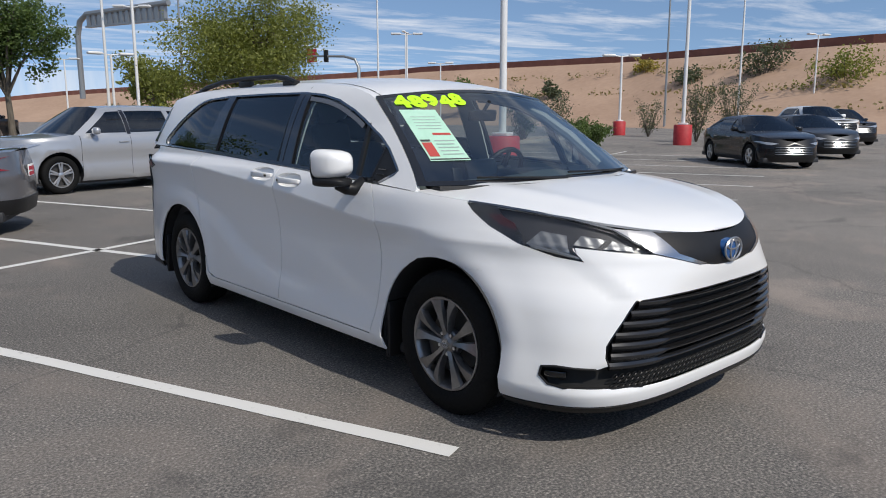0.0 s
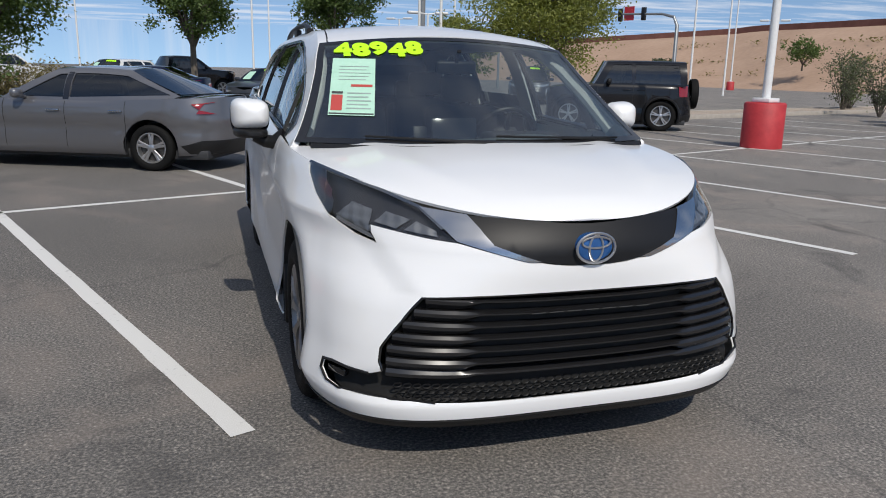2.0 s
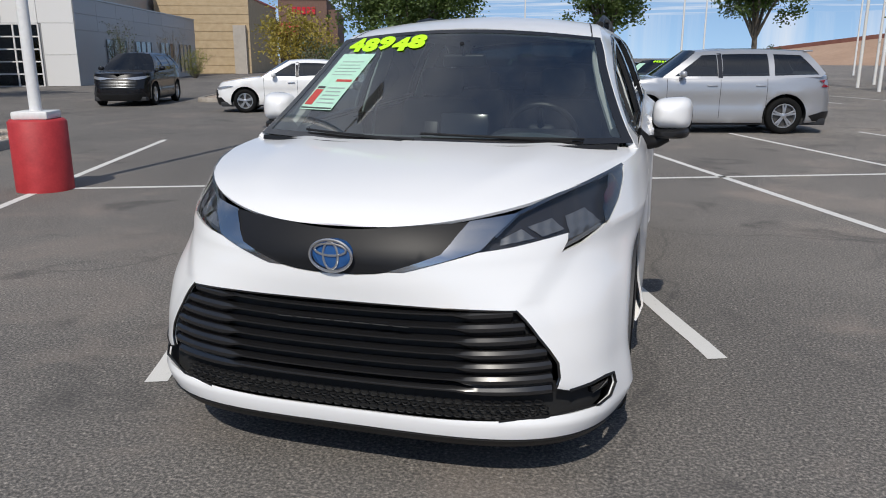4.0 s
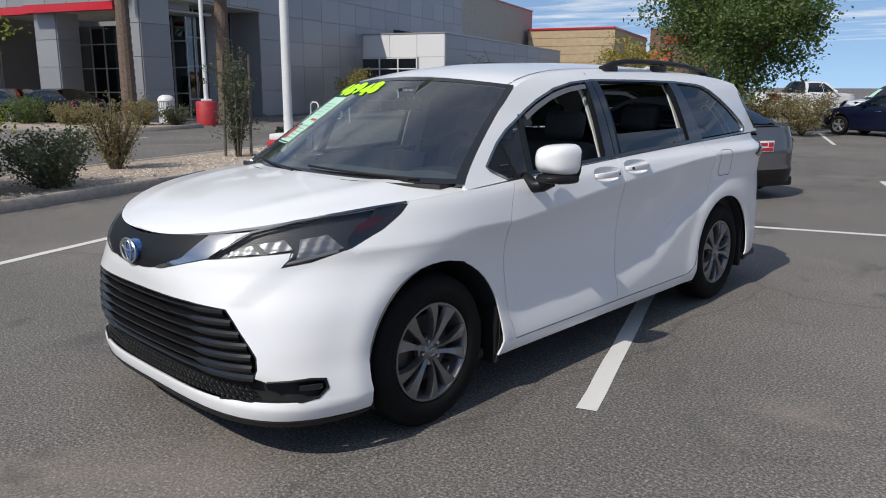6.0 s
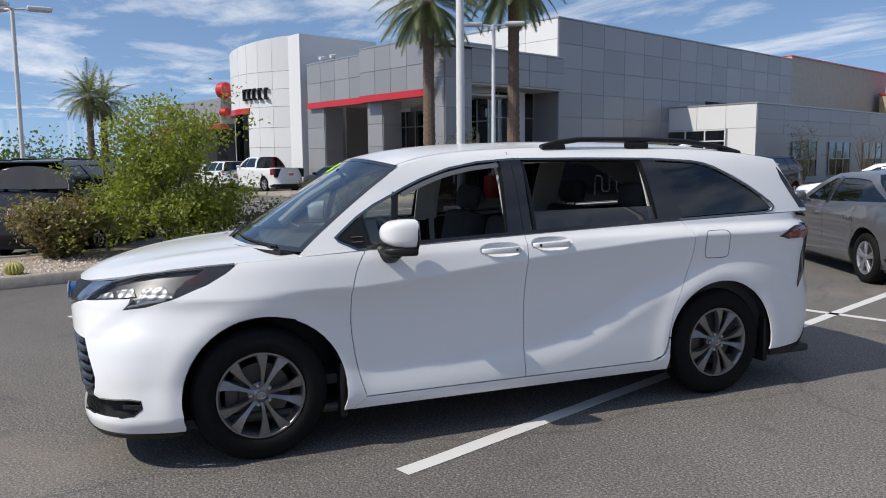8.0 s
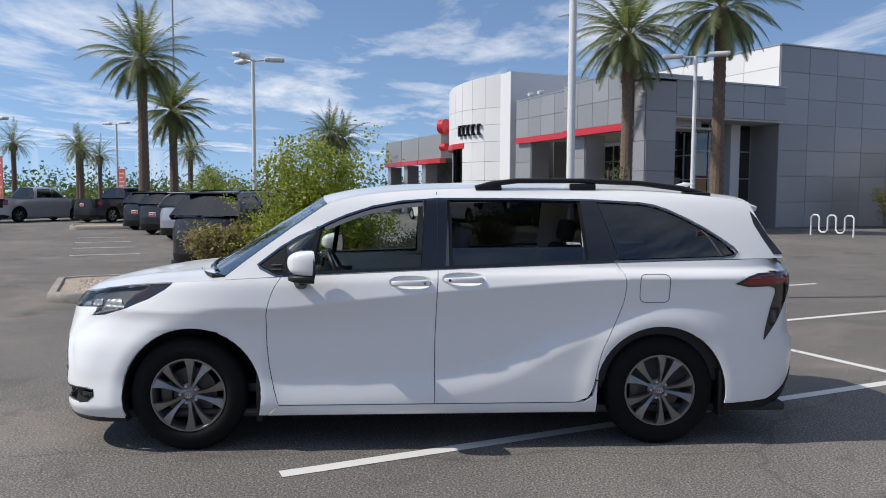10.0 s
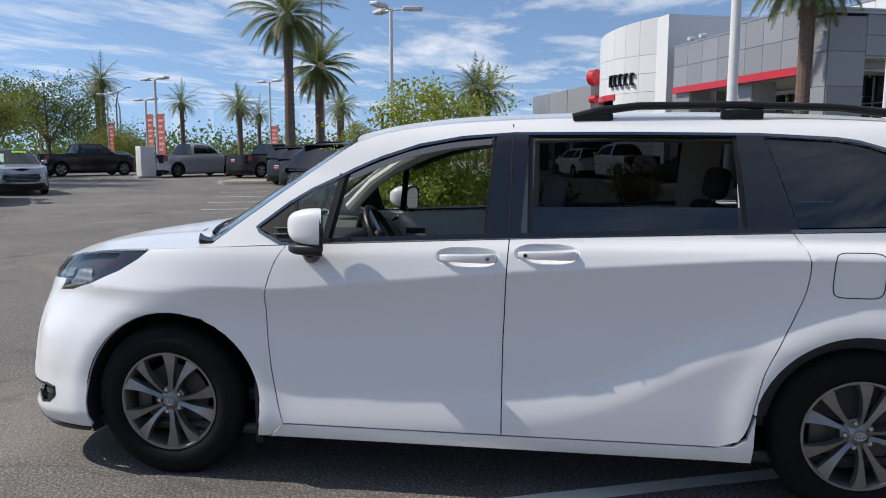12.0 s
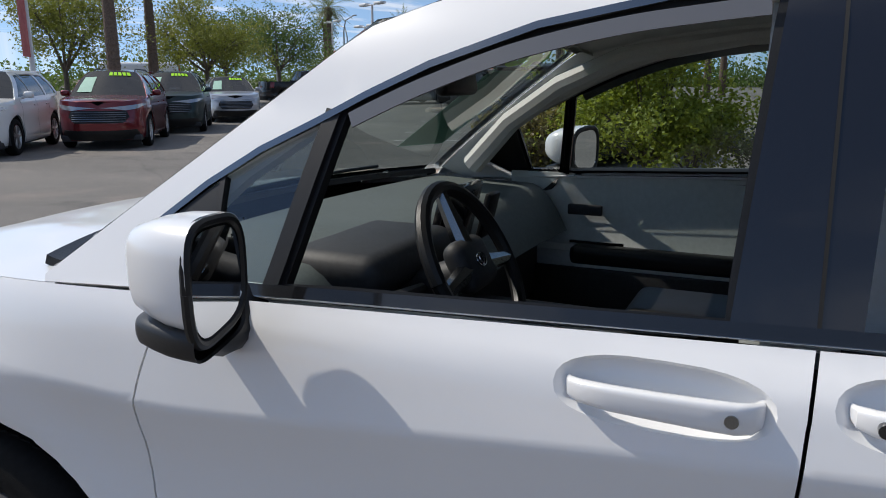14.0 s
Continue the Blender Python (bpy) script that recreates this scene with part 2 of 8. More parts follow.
def tube(bm, pts, radii, seg=8, caps=True):
    """A round bar along points."""
    pts = [Vector(p) for p in pts]
    if not isinstance(radii, (list, tuple)):
        radii = [radii] * len(pts)
    rings, up = [], None
    for i, p in enumerate(pts):
        d = (pts[min(i + 1, len(pts) - 1)] - pts[max(i - 1, 0)]).normalized()
        if up is None:
            up = d.orthogonal().normalized()
        up = (up - d * up.dot(d)).normalized()
        side = d.cross(up)
        rings.append([bm.verts.new(p + (up * math.cos(2 * math.pi * k / seg) + side * math.sin(2 * math.pi * k / seg)) * radii[i]) for k in range(seg)])
    for a, b in zip(rings, rings[1:]):
        for k in range(seg):
            bm.faces.new((a[k], a[(k + 1) % seg], b[(k + 1) % seg], b[k]))
    if caps:
        bm.faces.new(rings[0][::-1]), bm.faces.new(rings[-1])


def lathe(bm, profile, axis="X", seg=48, closed=False):
    """Turns (radius, along) points round an axis."""
    rings = []
    for r, a in profile:
        ring = []
        for i in range(seg):
            c, s = r * math.cos(2 * math.pi * i / seg), r * math.sin(2 * math.pi * i / seg)
            ring.append(bm.verts.new((a, c, s) if axis == "X" else (c, s, a)))
        rings.append(ring)
    pairs = list(zip(rings, rings[1:])) + ([(rings[-1], rings[0])] if closed else [])
    for a, b in pairs:
        for i in range(seg):
            bm.faces.new((a[i], a[(i + 1) % seg], b[(i + 1) % seg], b[i]))
    return rings


def grid_patch(bm, fn, us, vs):
    """A sheet fn(u, v) over the grid."""
    rows = [[bm.verts.new(fn(u, v)) for u in us] for v in vs]
    for a, b in zip(rows, rows[1:]):
        for i in range(len(us) - 1):
            bm.faces.new((a[i], a[i + 1], b[i + 1], b[i]))
    return rows


def span(a, b, n):
    return [a + (b - a) * i / n for i in range(n + 1)]


def inside(p, poly):
    x, y, hit = p[0], p[1], False
    for i in range(len(poly)):
        (x0, y0), (x1, y1) = poly[i - 1], poly[i]
        if (y0 > y) != (y1 > y) and x < (x1 - x0) * (y - y0) / (y1 - y0) + x0:
            hit = not hit
    return hit


def denser(poly, step):
    """The outline with points no further apart than step."""
    out = []
    for i in range(len(poly)):
        a, b = poly[i], poly[(i + 1) % len(poly)]
        n = max(1, math.ceil(math.hypot(b[0] - a[0], b[1] - a[1]) / step))
        out += [(a[0] + (b[0] - a[0]) * k / n, a[1] + (b[1] - a[1]) * k / n) for k in range(n)]
    return out


def trimmed(bm, outline, fn, step, holes=(), fold=()):
    """A sheet fn(u, v) cut to an outline, with holes; its points follow a fold."""
    loops = [denser(p, step) for p in (outline, *holes)]
    pts, edges = [], []
    for lp in loops:
        n = len(pts)
        pts += [Vector(p) for p in lp]
        edges += [(n + i, n + (i + 1) % len(lp)) for i in range(len(lp))]
    u0, u1 = min(p[0] for p in loops[0]), max(p[0] for p in loops[0])
    v0, v1 = min(p[1] for p in loops[0]), max(p[1] for p in loops[0])
    nu, nv = math.ceil((u1 - u0) / step), math.ceil((v1 - v0) / step)
    rim = [p for lp in loops for p in lp]
    if fold:
        rim_b = np.array(rim)
        keep = [p for p in fold if inside(p, loops[0]) and not any(inside(p, h) for h in loops[1:])
                and np.min(np.hypot(rim_b[:, 0] - p[0], rim_b[:, 1] - p[1])) > step * 0.5]
        pts += [Vector(p) for p in keep]
        rim += keep
    rim_a = np.array(rim)
    for i in range(nu + 1):
        for j in range(nv + 1):
            p = (u0 + (i + 0.5 * (j % 2)) * step, v0 + j * step)
            if inside(p, loops[0]) and not any(inside(p, h) for h in loops[1:]):
                if np.min(np.hypot(rim_a[:, 0] - p[0], rim_a[:, 1] - p[1])) > step * 0.45:
                    pts.append(Vector(p))
    from mathutils.geometry import delaunay_2d_cdt
    vo, _, fo, *_ = delaunay_2d_cdt(pts, edges, [], 0, 1e-6)
    lay = bm.verts.layers.float_vector.get("nrm") or bm.verts.layers.float_vector.new("nrm")
    for sgn in (1,):
        vs = []
        for p in vo:
            u, v = p[0], p[1]
            vert = bm.verts.new(fn(u, v))
            e = 0.004
            n = (Vector(fn(u + e, v)) - Vector(fn(max(0.0, u - e), v))).cross(Vector(fn(u, v + e)) - Vector(fn(u, v - e)))
            vert[lay] = n.normalized()
            vs.append(vert)
        for f in fo:
            c = (sum(vo[i][0] for i in f) / len(f), sum(vo[i][1] for i in f) / len(f))
            if inside(c, loops[0]) and not any(inside(c, h) for h in loops[1:]):
                bm.faces.new([vs[i] for i in (f if sgn > 0 else f[::-1])])
    bmesh.ops.recalc_face_normals(bm, faces=bm.faces)


def ribbon(bm, pts, width, normal_of, lift=0.002):
    """A thin flat strip along points that lie on a surface."""
    pts = [Vector(p) for p in pts]
    rows = []
    for i, p in enumerate(pts):
        d = (pts[min(i + 1, len(pts) - 1)] - pts[max(i - 1, 0)]).normalized()
        n = normal_of(p)
        s = d.cross(n).normalized() * width / 2
        rows.append((bm.verts.new(p + s + n * lift), bm.verts.new(p - s + n * lift)))
    for a, b in zip(rows, rows[1:]):
        bm.faces.new((a[0], b[0], b[1], a[1]))


def flip_copy(bm):
    """Adds the mirror image across x = 0."""
    geom = bm.verts[:] + bm.edges[:] + bm.faces[:]
    r = bmesh.ops.duplicate(bm, geom=geom)
    vs = [g for g in r["geom"] if isinstance(g, bmesh.types.BMVert)]
    lay = bm.verts.layers.float_vector.get("nrm")
    for v in vs:
        v.co.x = -v.co.x
        if lay:
            v[lay] = Vector((-v[lay][0], v[lay][1], v[lay][2]))
    bmesh.ops.reverse_faces(bm, faces=[g for g in r["geom"] if isinstance(g, bmesh.types.BMFace)])


def mirror_bm(bm):
    lay = bm.verts.layers.float_vector.get("nrm")
    for v in bm.verts:
        v.co.x = -v.co.x
        if lay:
            v[lay] = Vector((-v[lay][0], v[lay][1], v[lay][2]))
    bmesh.ops.reverse_faces(bm, faces=bm.faces)
    return bm


def outward(bm, centre=(0, 1.5, 0.9)):
    """Turns an open sheet's faces away from a centre."""
    c = Vector(centre)
    bm.normal_update()
    total = sum((f.calc_center_median() - c).dot(f.normal) * f.calc_area() for f in bm.faces)
    if total < 0:
        bmesh.ops.reverse_faces(bm, faces=bm.faces)
    return bm

# ---- the van's body surface ----
def lerp_table(rows, v):
    """Smooth curve through rows of (at, value), monotone cubic."""
    if v <= rows[0][0]:
        return rows[0][1]
    if v >= rows[-1][0]:
        return rows[-1][1]
    for i in range(len(rows) - 1):
        if v <= rows[i + 1][0]:
            break
    (x0, y0), (x1, y1) = rows[i], rows[i + 1]
    d = (y1 - y0) / (x1 - x0)

    def tangent(j):
        if j == 0 or j == len(rows) - 1:
            return d
        a = (rows[j][1] - rows[j - 1][1]) / (rows[j][0] - rows[j - 1][0])
        b = (rows[j + 1][1] - rows[j][1]) / (rows[j + 1][0] - rows[j][0])
        return 0.0 if a * b <= 0 else 2 * a * b / (a + b)
    m0, m1, h = tangent(i), tangent(i + 1), x1 - x0
    t = (v - x0) / h
    return ((1 + 2 * t) * (1 - t) ** 2 * y0 + t * (1 - t) ** 2 * h * m0
            + t * t * (3 - 2 * t) * y1 + t * t * (t - 1) * h * m1)


SIDE_LOW = [(0.16, 0.88), (0.225, 0.925), (0.30, 0.952), (0.40, 0.951), (0.56, 0.946), (0.74, 0.943), (0.86, 0.951), (0.95, 0.966), (1.03, 0.984)]
FLARE = [(-0.9, 0.46), (0.5, 0.465), (1.2, 0.485), (1.6, 0.510), (1.85, 0.555), (2.09, 0.635), (2.31, 0.75), (2.54, 0.85), (2.8, 0.90), (3.6, 0.92)]
SIDE_HIGH = [(1.03, 0.984), (1.06, 0.975), (1.11, 0.957), (1.17, 0.906), (1.24, 0.885)]
NOSE = [(0.16, -0.86), (0.22, -0.905), (0.28, -0.915), (0.32, -0.900), (0.46, -0.910), (0.70, -0.937), (0.79, -0.947), (0.86, -0.945),
        (0.93, -0.925), (0.98, -0.885), (1.10, -0.80)]
NOSE_START = [(0.4, 0.0), (0.7, 0.10), (0.85, 0.28), (1.1, 0.45)]
NOSE_POWER = [(0.2, 3.9), (0.45, 4.0), (0.62, 3.5), (0.78, 2.65), (0.86, 2.45), (1.1, 2.3)]
TAIL = [(0.16, 4.02), (0.30, 4.12), (0.45, 4.17), (0.62, 4.18), (0.75, 4.14), (1.05, 4.14), (1.24, 4.06)]
SHOULDER = [(-0.92, 0.945), (-0.86, 0.962), (-0.70, 1.000), (-0.45, 1.045), (-0.10, 1.080), (0.30, 1.105), (0.56, 1.118),
            (1.60, 1.162), (2.75, 1.204), (3.50, 1.225), (4.2, 1.235)]


CREASE = [(-0.3, 0.905), (0.50, 0.920), (1.00, 0.966), (1.34, 1.002), (1.60, 1.026), (2.15, 1.068), (2.73, 1.105), (3.2, 1.11)]


def side_x(y, z):
    """Half the van's width at y and height z, without the rounding of its ends."""
    zc = lerp_table(CREASE, y)
    # the profile's widest line follows the crease, which rises towards the rear
    if z <= 0.70 or z >= 1.17:
        zt = z
    elif z < zc:
        zt = 0.70 + (z - 0.70) * 0.33 / (zc - 0.70)
    else:
        zt = 1.03 + (z - zc) * 0.14 / (1.17 - zc)
    w = lerp_table(SIDE_LOW if zt < 1.03 else SIDE_HIGH, zt)
    k = min(1.0, max(0.0, (lerp_table(FLARE, y) + 0.02 - z) / 0.20))
    w += 0.027 * k * k * (3 - 2 * k)
    for cy in (0.0, 3.06):
        r = math.hypot(y - cy, z - 0.36)
        w += 0.014 * math.exp(-((r - 0.47) / 0.075) ** 2) * (1 if z > 0.3 else 0.4)
    haunch = math.exp(-((y - 3.25) / 0.45) ** 2)
    w += haunch * 0.020 * math.exp(-((z - 0.88) / 0.11) ** 2)
    w -= 0.012 * max(0.0, (0.6 - y)) * max(0.0, z - 0.8) / 0.2
    return w


def mask(x, z):
    """How far the grille surround stands proud of the bumper's cheeks, which fall back beyond a bent edge."""
    d = (x - 0.605) * 0.83 - (z - 0.69) * 0.55 if z > 0.69 else (x - 0.605) * 0.856 + (z - 0.69) * 0.518
    k = min(1.0, max(0.0, 1 - (d + 0.02) / 0.09))
    k = k * k * (3 - 2 * k)
    f = min(1.0, max(0.0, (0.93 - z) / 0.08)) * min(1.0, max(0.0, (z - 0.36) / 0.06))
    return 0.022 * k * f


def plan(s, z):
    """The point (x, y) of the driver's half outline at height z: s 0 front centre, 1 to 2 the side, 3 rear centre."""
    y0 = lerp_table(NOSE_START, z)
    if s < 1:
        n, yf = lerp_table(NOSE_POWER, z), lerp_table(NOSE, z)
        a = (1 - s) * math.pi / 2
        y = y0 - (y0 - yf) * math.sin(a) ** (2 / n)
        x = side_x(y, z) * max(0.0, math.cos(a)) ** (2 / n)
        return x, y - mask(x, z)
    if s <= 2:
        y = y0 + (s - 1) * (3.3 - y0)
        return side_x(y, z), y
    n, ye = 3.2, lerp_table(TAIL, z)
    a = (s - 2) * math.pi / 2
    y = 3.3 + (ye - 3.3) * math.sin(a) ** (2 / n)
    return side_x(y, z) * max(0.0, math.cos(a)) ** (2 / n), y


def body(s, z):
    x, y = plan(s, z)
    return Vector((x, y, z))


def s_at_y(y, z):
    lo, hi = 0.0, 3.0
    for _ in range(40):
        m = (lo + hi) / 2
        lo, hi = (m, hi) if plan(m, z)[1] < y else (lo, m)
    return (lo + hi) / 2


def s_at_x(x, z):
    """s on the front where the half width is x."""
    lo, hi = 0.0, 1.0
    for _ in range(40):
        m = (lo + hi) / 2
        lo, hi = (m, hi) if plan(m, z)[0] < x else (lo, m)
    return (lo + hi) / 2


def shoulder_z(s):
    z = 1.05
    for _ in range(6):
        z = lerp_table(SHOULDER, plan(s, z)[1])
    return z


GREEN = [(1.08, 0.935), (1.16, 0.905), (1.30, 0.857), (1.45, 0.797), (1.58, 0.730), (1.64, 0.680), (1.69, 0.60)]


def green_x(y, z):
    """Half the width of the glass house."""
    w = lerp_table(GREEN, z)
    if y < 1.5:
        w -= 0.06 * ((1.5 - y) / 0.9) ** 2 * min(1.0, max(0.0, (z - 1.10) / 0.35))
    if y > 2.9:
        w -= 0.05 * ((y - 2.9) / 0.9) ** 2
    return w


def shield_y(x, z):
    return -0.02 + 0.33 * x * x + 1.6 * (z - 1.13)


# ---- ground ----
M_ASPHALT = material("sun-bleached asphalt", (0.1, 0.1, 0.1), 0.85)


def asphalt_nodes(m):
    """Grey bitumen with pale stone chips, broad stains, dusty patches, and hairline cracks."""
    t, b = m.node_tree, bsdf(m)
    tc = t.nodes.new("ShaderNodeTexCoord")

    def noise(scale, detail, rough=0.55, distort=0.0):
        n = t.nodes.new("ShaderNodeTexNoise")
        n.inputs["Scale"].default_value, n.inputs["Detail"].default_value = scale, detail
        n.inputs["Roughness"].default_value, n.inputs["Distortion"].default_value = rough, distort
        t.links.new(tc.outputs["Object"], n.inputs["Vector"])
        return n.outputs["Fac"]

    def ramp(fac, stops):
        r = t.nodes.new("ShaderNodeValToRGB")
        while len(r.color_ramp.elements) < len(stops):
            r.color_ramp.elements.new(0.5)
        for e, (p, c) in zip(r.color_ramp.elements, stops):
            e.position, e.color = p, (*c, 1)
        t.links.new(fac, r.inputs[0])
        return r.outputs[0]

    def mixed(fac, a, c2, kind="MIX"):
        x = t.nodes.new("ShaderNodeMix")
        x.data_type, x.blend_type = "RGBA", kind
        t.links.new(fac, x.inputs[0]) if not isinstance(fac, float) else setattr(x.inputs[0], "default_value", fac)
        for sock, v in ((x.inputs[6], a), (x.inputs[7], c2)):
            if isinstance(v, tuple):
                sock.default_value = (*v, 1)
            else:
                t.links.new(v, sock)
        return x.outputs[2]
    base = ramp(noise(0.22, 6, 0.6, 0.6), [(0.30, (0.100, 0.094, 0.087)), (0.72, (0.166, 0.155, 0.142))])
    fine = ramp(noise(70, 5, 0.7), [(0.34, (0.30, 0.30, 0.30)), (0.50, (0.95, 0.95, 0.95)), (0.66, (2.30, 2.22, 2.12))])
    col = mixed(1.0, base, fine, "MULTIPLY")
    dust = ramp(noise(0.55, 7, 0.65, 0.8), [(0.52, (0, 0, 0)), (0.70, (0.55, 0.55, 0.55))])
    col = mixed(dust, col, (0.255, 0.212, 0.180))
    # brighter light on the driver's side, put into the ground colour; lifts the bounce too
    sx = t.nodes.new("ShaderNodeSeparateXYZ")
    t.links.new(tc.outputs["Object"], sx.inputs[0])
    wave = t.nodes.new("ShaderNodeMath")
    wave.operation, wave.inputs[1].default_value = "MULTIPLY_ADD", 3.0
    t.links.new(noise(0.3, 4), wave.inputs[0]), t.links.new(sx.outputs[0], wave.inputs[2])
    near = t.nodes.new("ShaderNodeMapRange")
    near.inputs["From Min"].default_value, near.inputs["From Max"].default_value = 1.8, 4.6
    t.links.new(wave.outputs[0], near.inputs["Value"])
    col = mixed(near.outputs[0], col, mixed(1.0, col, (1.36, 1.34, 1.32), "MULTIPLY"))
    # pale stones in the binder
    stone = t.nodes.new("ShaderNodeTexVoronoi")
    stone.inputs["Scale"].default_value = 26.0
    t.links.new(tc.outputs["Object"], stone.inputs["Vector"])
    col = mixed(ramp(stone.outputs["Distance"], [(0.0, (0.85, 0.85, 0.85)), (0.20, (0.0, 0.0, 0.0))]), col, (0.46, 0.42, 0.37))
    oil = ramp(noise(0.9, 5, 0.6, 1.2), [(0.28, (0.65, 0.65, 0.65)), (0.42, (0, 0, 0))])
    col = mixed(oil, col, (0.045, 0.043, 0.042))
    vor = t.nodes.new("ShaderNodeTexVoronoi")
    vor.feature = "DISTANCE_TO_EDGE"
    vor.inputs["Scale"].default_value = 0.16
    wob = t.nodes.new("ShaderNodeTexNoise")
    wob.inputs["Scale"].default_value = 0.9
    wob.inputs["Detail"].default_value = 5.0
    t.links.new(tc.outputs["Object"], wob.inputs["Vector"])
    add = t.nodes.new("ShaderNodeMixRGB")
    add.blend_type, add.inputs[0].default_value = "ADD", 0.9
    t.links.new(tc.outputs["Object"], add.inputs[1]), t.links.new(wob.outputs["Color"], add.inputs[2])
    t.links.new(add.outputs[0], vor.inputs["Vector"])
    crack = ramp(vor.outputs["Distance"], [(0.0, (0.40, 0.40, 0.40)), (0.0028, (0.0, 0.0, 0.0))])
    col = mixed(crack, col, (0.040, 0.039, 0.038))
    t.links.new(col, b.inputs["Base Color"])
    bp = t.nodes.new("ShaderNodeBump")
    bp.inputs["Strength"].default_value, bp.inputs["Distance"].default_value = 0.55, 0.006
    t.links.new(noise(130, 4), bp.inputs["Height"])
    t.links.new(bp.outputs[0], b.inputs["Normal"])


asphalt_nodes(M_ASPHALT)
M_LINE = textured(material("worn white road paint", (0.6, 0.6, 0.58), 0.75), 26, (0.30, 0.29, 0.28), (0.66, 0.65, 0.62), 1.7, 0.45, bump=0.3, bump_scale=150)
M_LINE.node_tree.nodes["Color Ramp"].color_ramp.elements[0].position = 0.28
M_LINE.node_tree.nodes["Color Ramp"].color_ramp.elements[1].position = 0.42
M_CONCRETE = textured(material("kerb concrete", (0.35, 0.32, 0.28), 0.85), 9, (0.25, 0.225, 0.195), (0.38, 0.345, 0.30), 70, bump=0.25, bump_scale=60)
M_GRAVEL = textured(material("tan gravel", (0.35, 0.28, 0.2), 0.9), 40, (0.20, 0.155, 0.12), (0.52, 0.43, 0.34), 3, 0.25, bump=0.9, bump_scale=55)
M_DIRT = textured(material("pink desert soil", (0.38, 0.25, 0.17), 0.95), 0.12, (0.33, 0.215, 0.145), (0.44, 0.30, 0.21), 1.5, 0.4, bump=0.4, bump_scale=2)


def sheet_xy(name, x0, x1, y0, y1, z, mat, nx=1, ny=1):
    bm = bmesh.new()
    grid_patch(bm, lambda x, y: Vector((x, y, z)), span(x0, x1, nx), span(y0, y1, ny))
    for f in bm.faces:
        if f.normal.z < 0:
            f.normal_flip()
    return bm


g = bmesh.new()
grid_patch(g, lambda x, y: Vector((x, y, 0)), [-1500, -400, -100, -30, 0, 30, 100, 400, 1500], [-1500, -400, -100, -30, 0, 30, 100, 400, 1500])
outward(g, (0, 0, -10))
ground = part("ground", g, M_ASPHALT, None, smooth=False)
tagged(ground, "weathered grey asphalt with dusty patches and cracks", "ground", kind="structure")


def stripe(c0, s0, c1, s1, width=0.105):
    """A painted line between two places of the car park."""
    a, b = Vector(bay(c0, s0)), Vector(bay(c1, s1))
    d = (b - a).normalized()
    n = Vector((-d.y, d.x)) * width / 2
    k = max(2, int((b - a).length / 0.25))
    rnd = random.Random(int(c0 * 100 + s0 * 7))
    bm = bmesh.new()
    rows = []
    for i in range(k + 1):
        p = a + (b - a) * i / k
        w0, w1 = 1 + rnd.uniform(-0.07, 0.05), 1 + rnd.uniform(-0.07, 0.05)
        rows.append([bm.verts.new((*(p + n * w0), 0.004)), bm.verts.new((*(p - n * w1), 0.004))])
    for p, q in zip(rows, rows[1:]):
        bm.faces.new((p[0], q[0], q[1], p[1]))
    outward(bm, (0, 0, -10))
    o = part("painted_line", bm, M_LINE, None, smooth=False)
    return tagged(o, "worn white painted parking line on asphalt", "road marking", kind="structure")


def lot2(c, s):
    return (0.9385 * c - 0.3453 * s, 0.3453 * c + 0.9385 * s)


def bay(c, s):
    """World x, y of a place in the axes of the painted stalls."""
    return (0.9311 * c - 0.3649 * s, 0.3649 * c + 0.9311 * s)


for k in range(-1, 10):
    c = -1.253 + 2.77 * k
    stripe(c, 0.10, c, 11.4)
stripe(-3.9, 5.86, 26.0, 5.95)
for k in range(2, 9):
    c = -1.253 + 2.77 * k
    stripe(c, 20.5, c, 26.2)
for k in range(-9, -4):
    stripe(-1.253 + 2.77 * k, 9.5, -1.253 + 2.77 * k, 14.8)
for k in range(-8, -4):
    stripe(-2.153 + 2.77 * k, -1.5, -2.153 + 2.77 * k, 0.2)


def kerb_island(name, pts, height=0.15, fill=None, label="", width=0.15):
    """A raised bed: a concrete kerb round a fill. pts in car park axes, anticlockwise."""
    ring = [Vector(lot2(*p)) for p in pts]
    n = len(ring)
    root = thing(name, None, label, "planter", kind="structure")

    def offset(dist):
        out = []
        for i in range(n):
            p, a, b = ring[i], ring[i - 1], ring[(i + 1) % n]
            d0, d1 = (p - a).normalized(), (b - p).normalized()
            m0, m1 = Vector((-d0.y, d0.x)), Vector((-d1.y, d1.x))
            m = (m0 + m1).normalized()
            out.append(p + m * dist / max(0.4, m.dot(m0)))
        return out
    prof = [(0.0, 0.0), (0.008, height * 0.8), (0.03, height), (width - 0.02, height), (width, height - 0.03)]
    bm = bmesh.new()
    rows = [[bm.verts.new((*p, z)) for p in offset(d)] for d, z in prof]
    for a, b in zip(rows, rows[1:]):
        for i in range(n):
            bm.faces.new((a[i], a[(i + 1) % n], b[(i + 1) % n], b[i]))
    bmesh.ops.recalc_face_normals(bm, faces=bm.faces)
    part("kerb", bm, M_CONCRETE, root, "concrete kerb", sharp=50)
    bm = bmesh.new()
    bm.faces.new([bm.verts.new((*p, height - 0.03)) for p in offset(width)])
    bmesh.ops.triangulate(bm, faces=bm.faces)
    bmesh.ops.subdivide_edges(bm, edges=bm.edges, cuts=2, use_grid_fill=True)
    for v in bm.verts:
        v.co.z += 0.02 * noise.noise(v.co * 0.9)
    outward(bm, (0, 0, -10))
    part("bed", bm, fill or M_GRAVEL, root, "tan gravel bed")
    return root


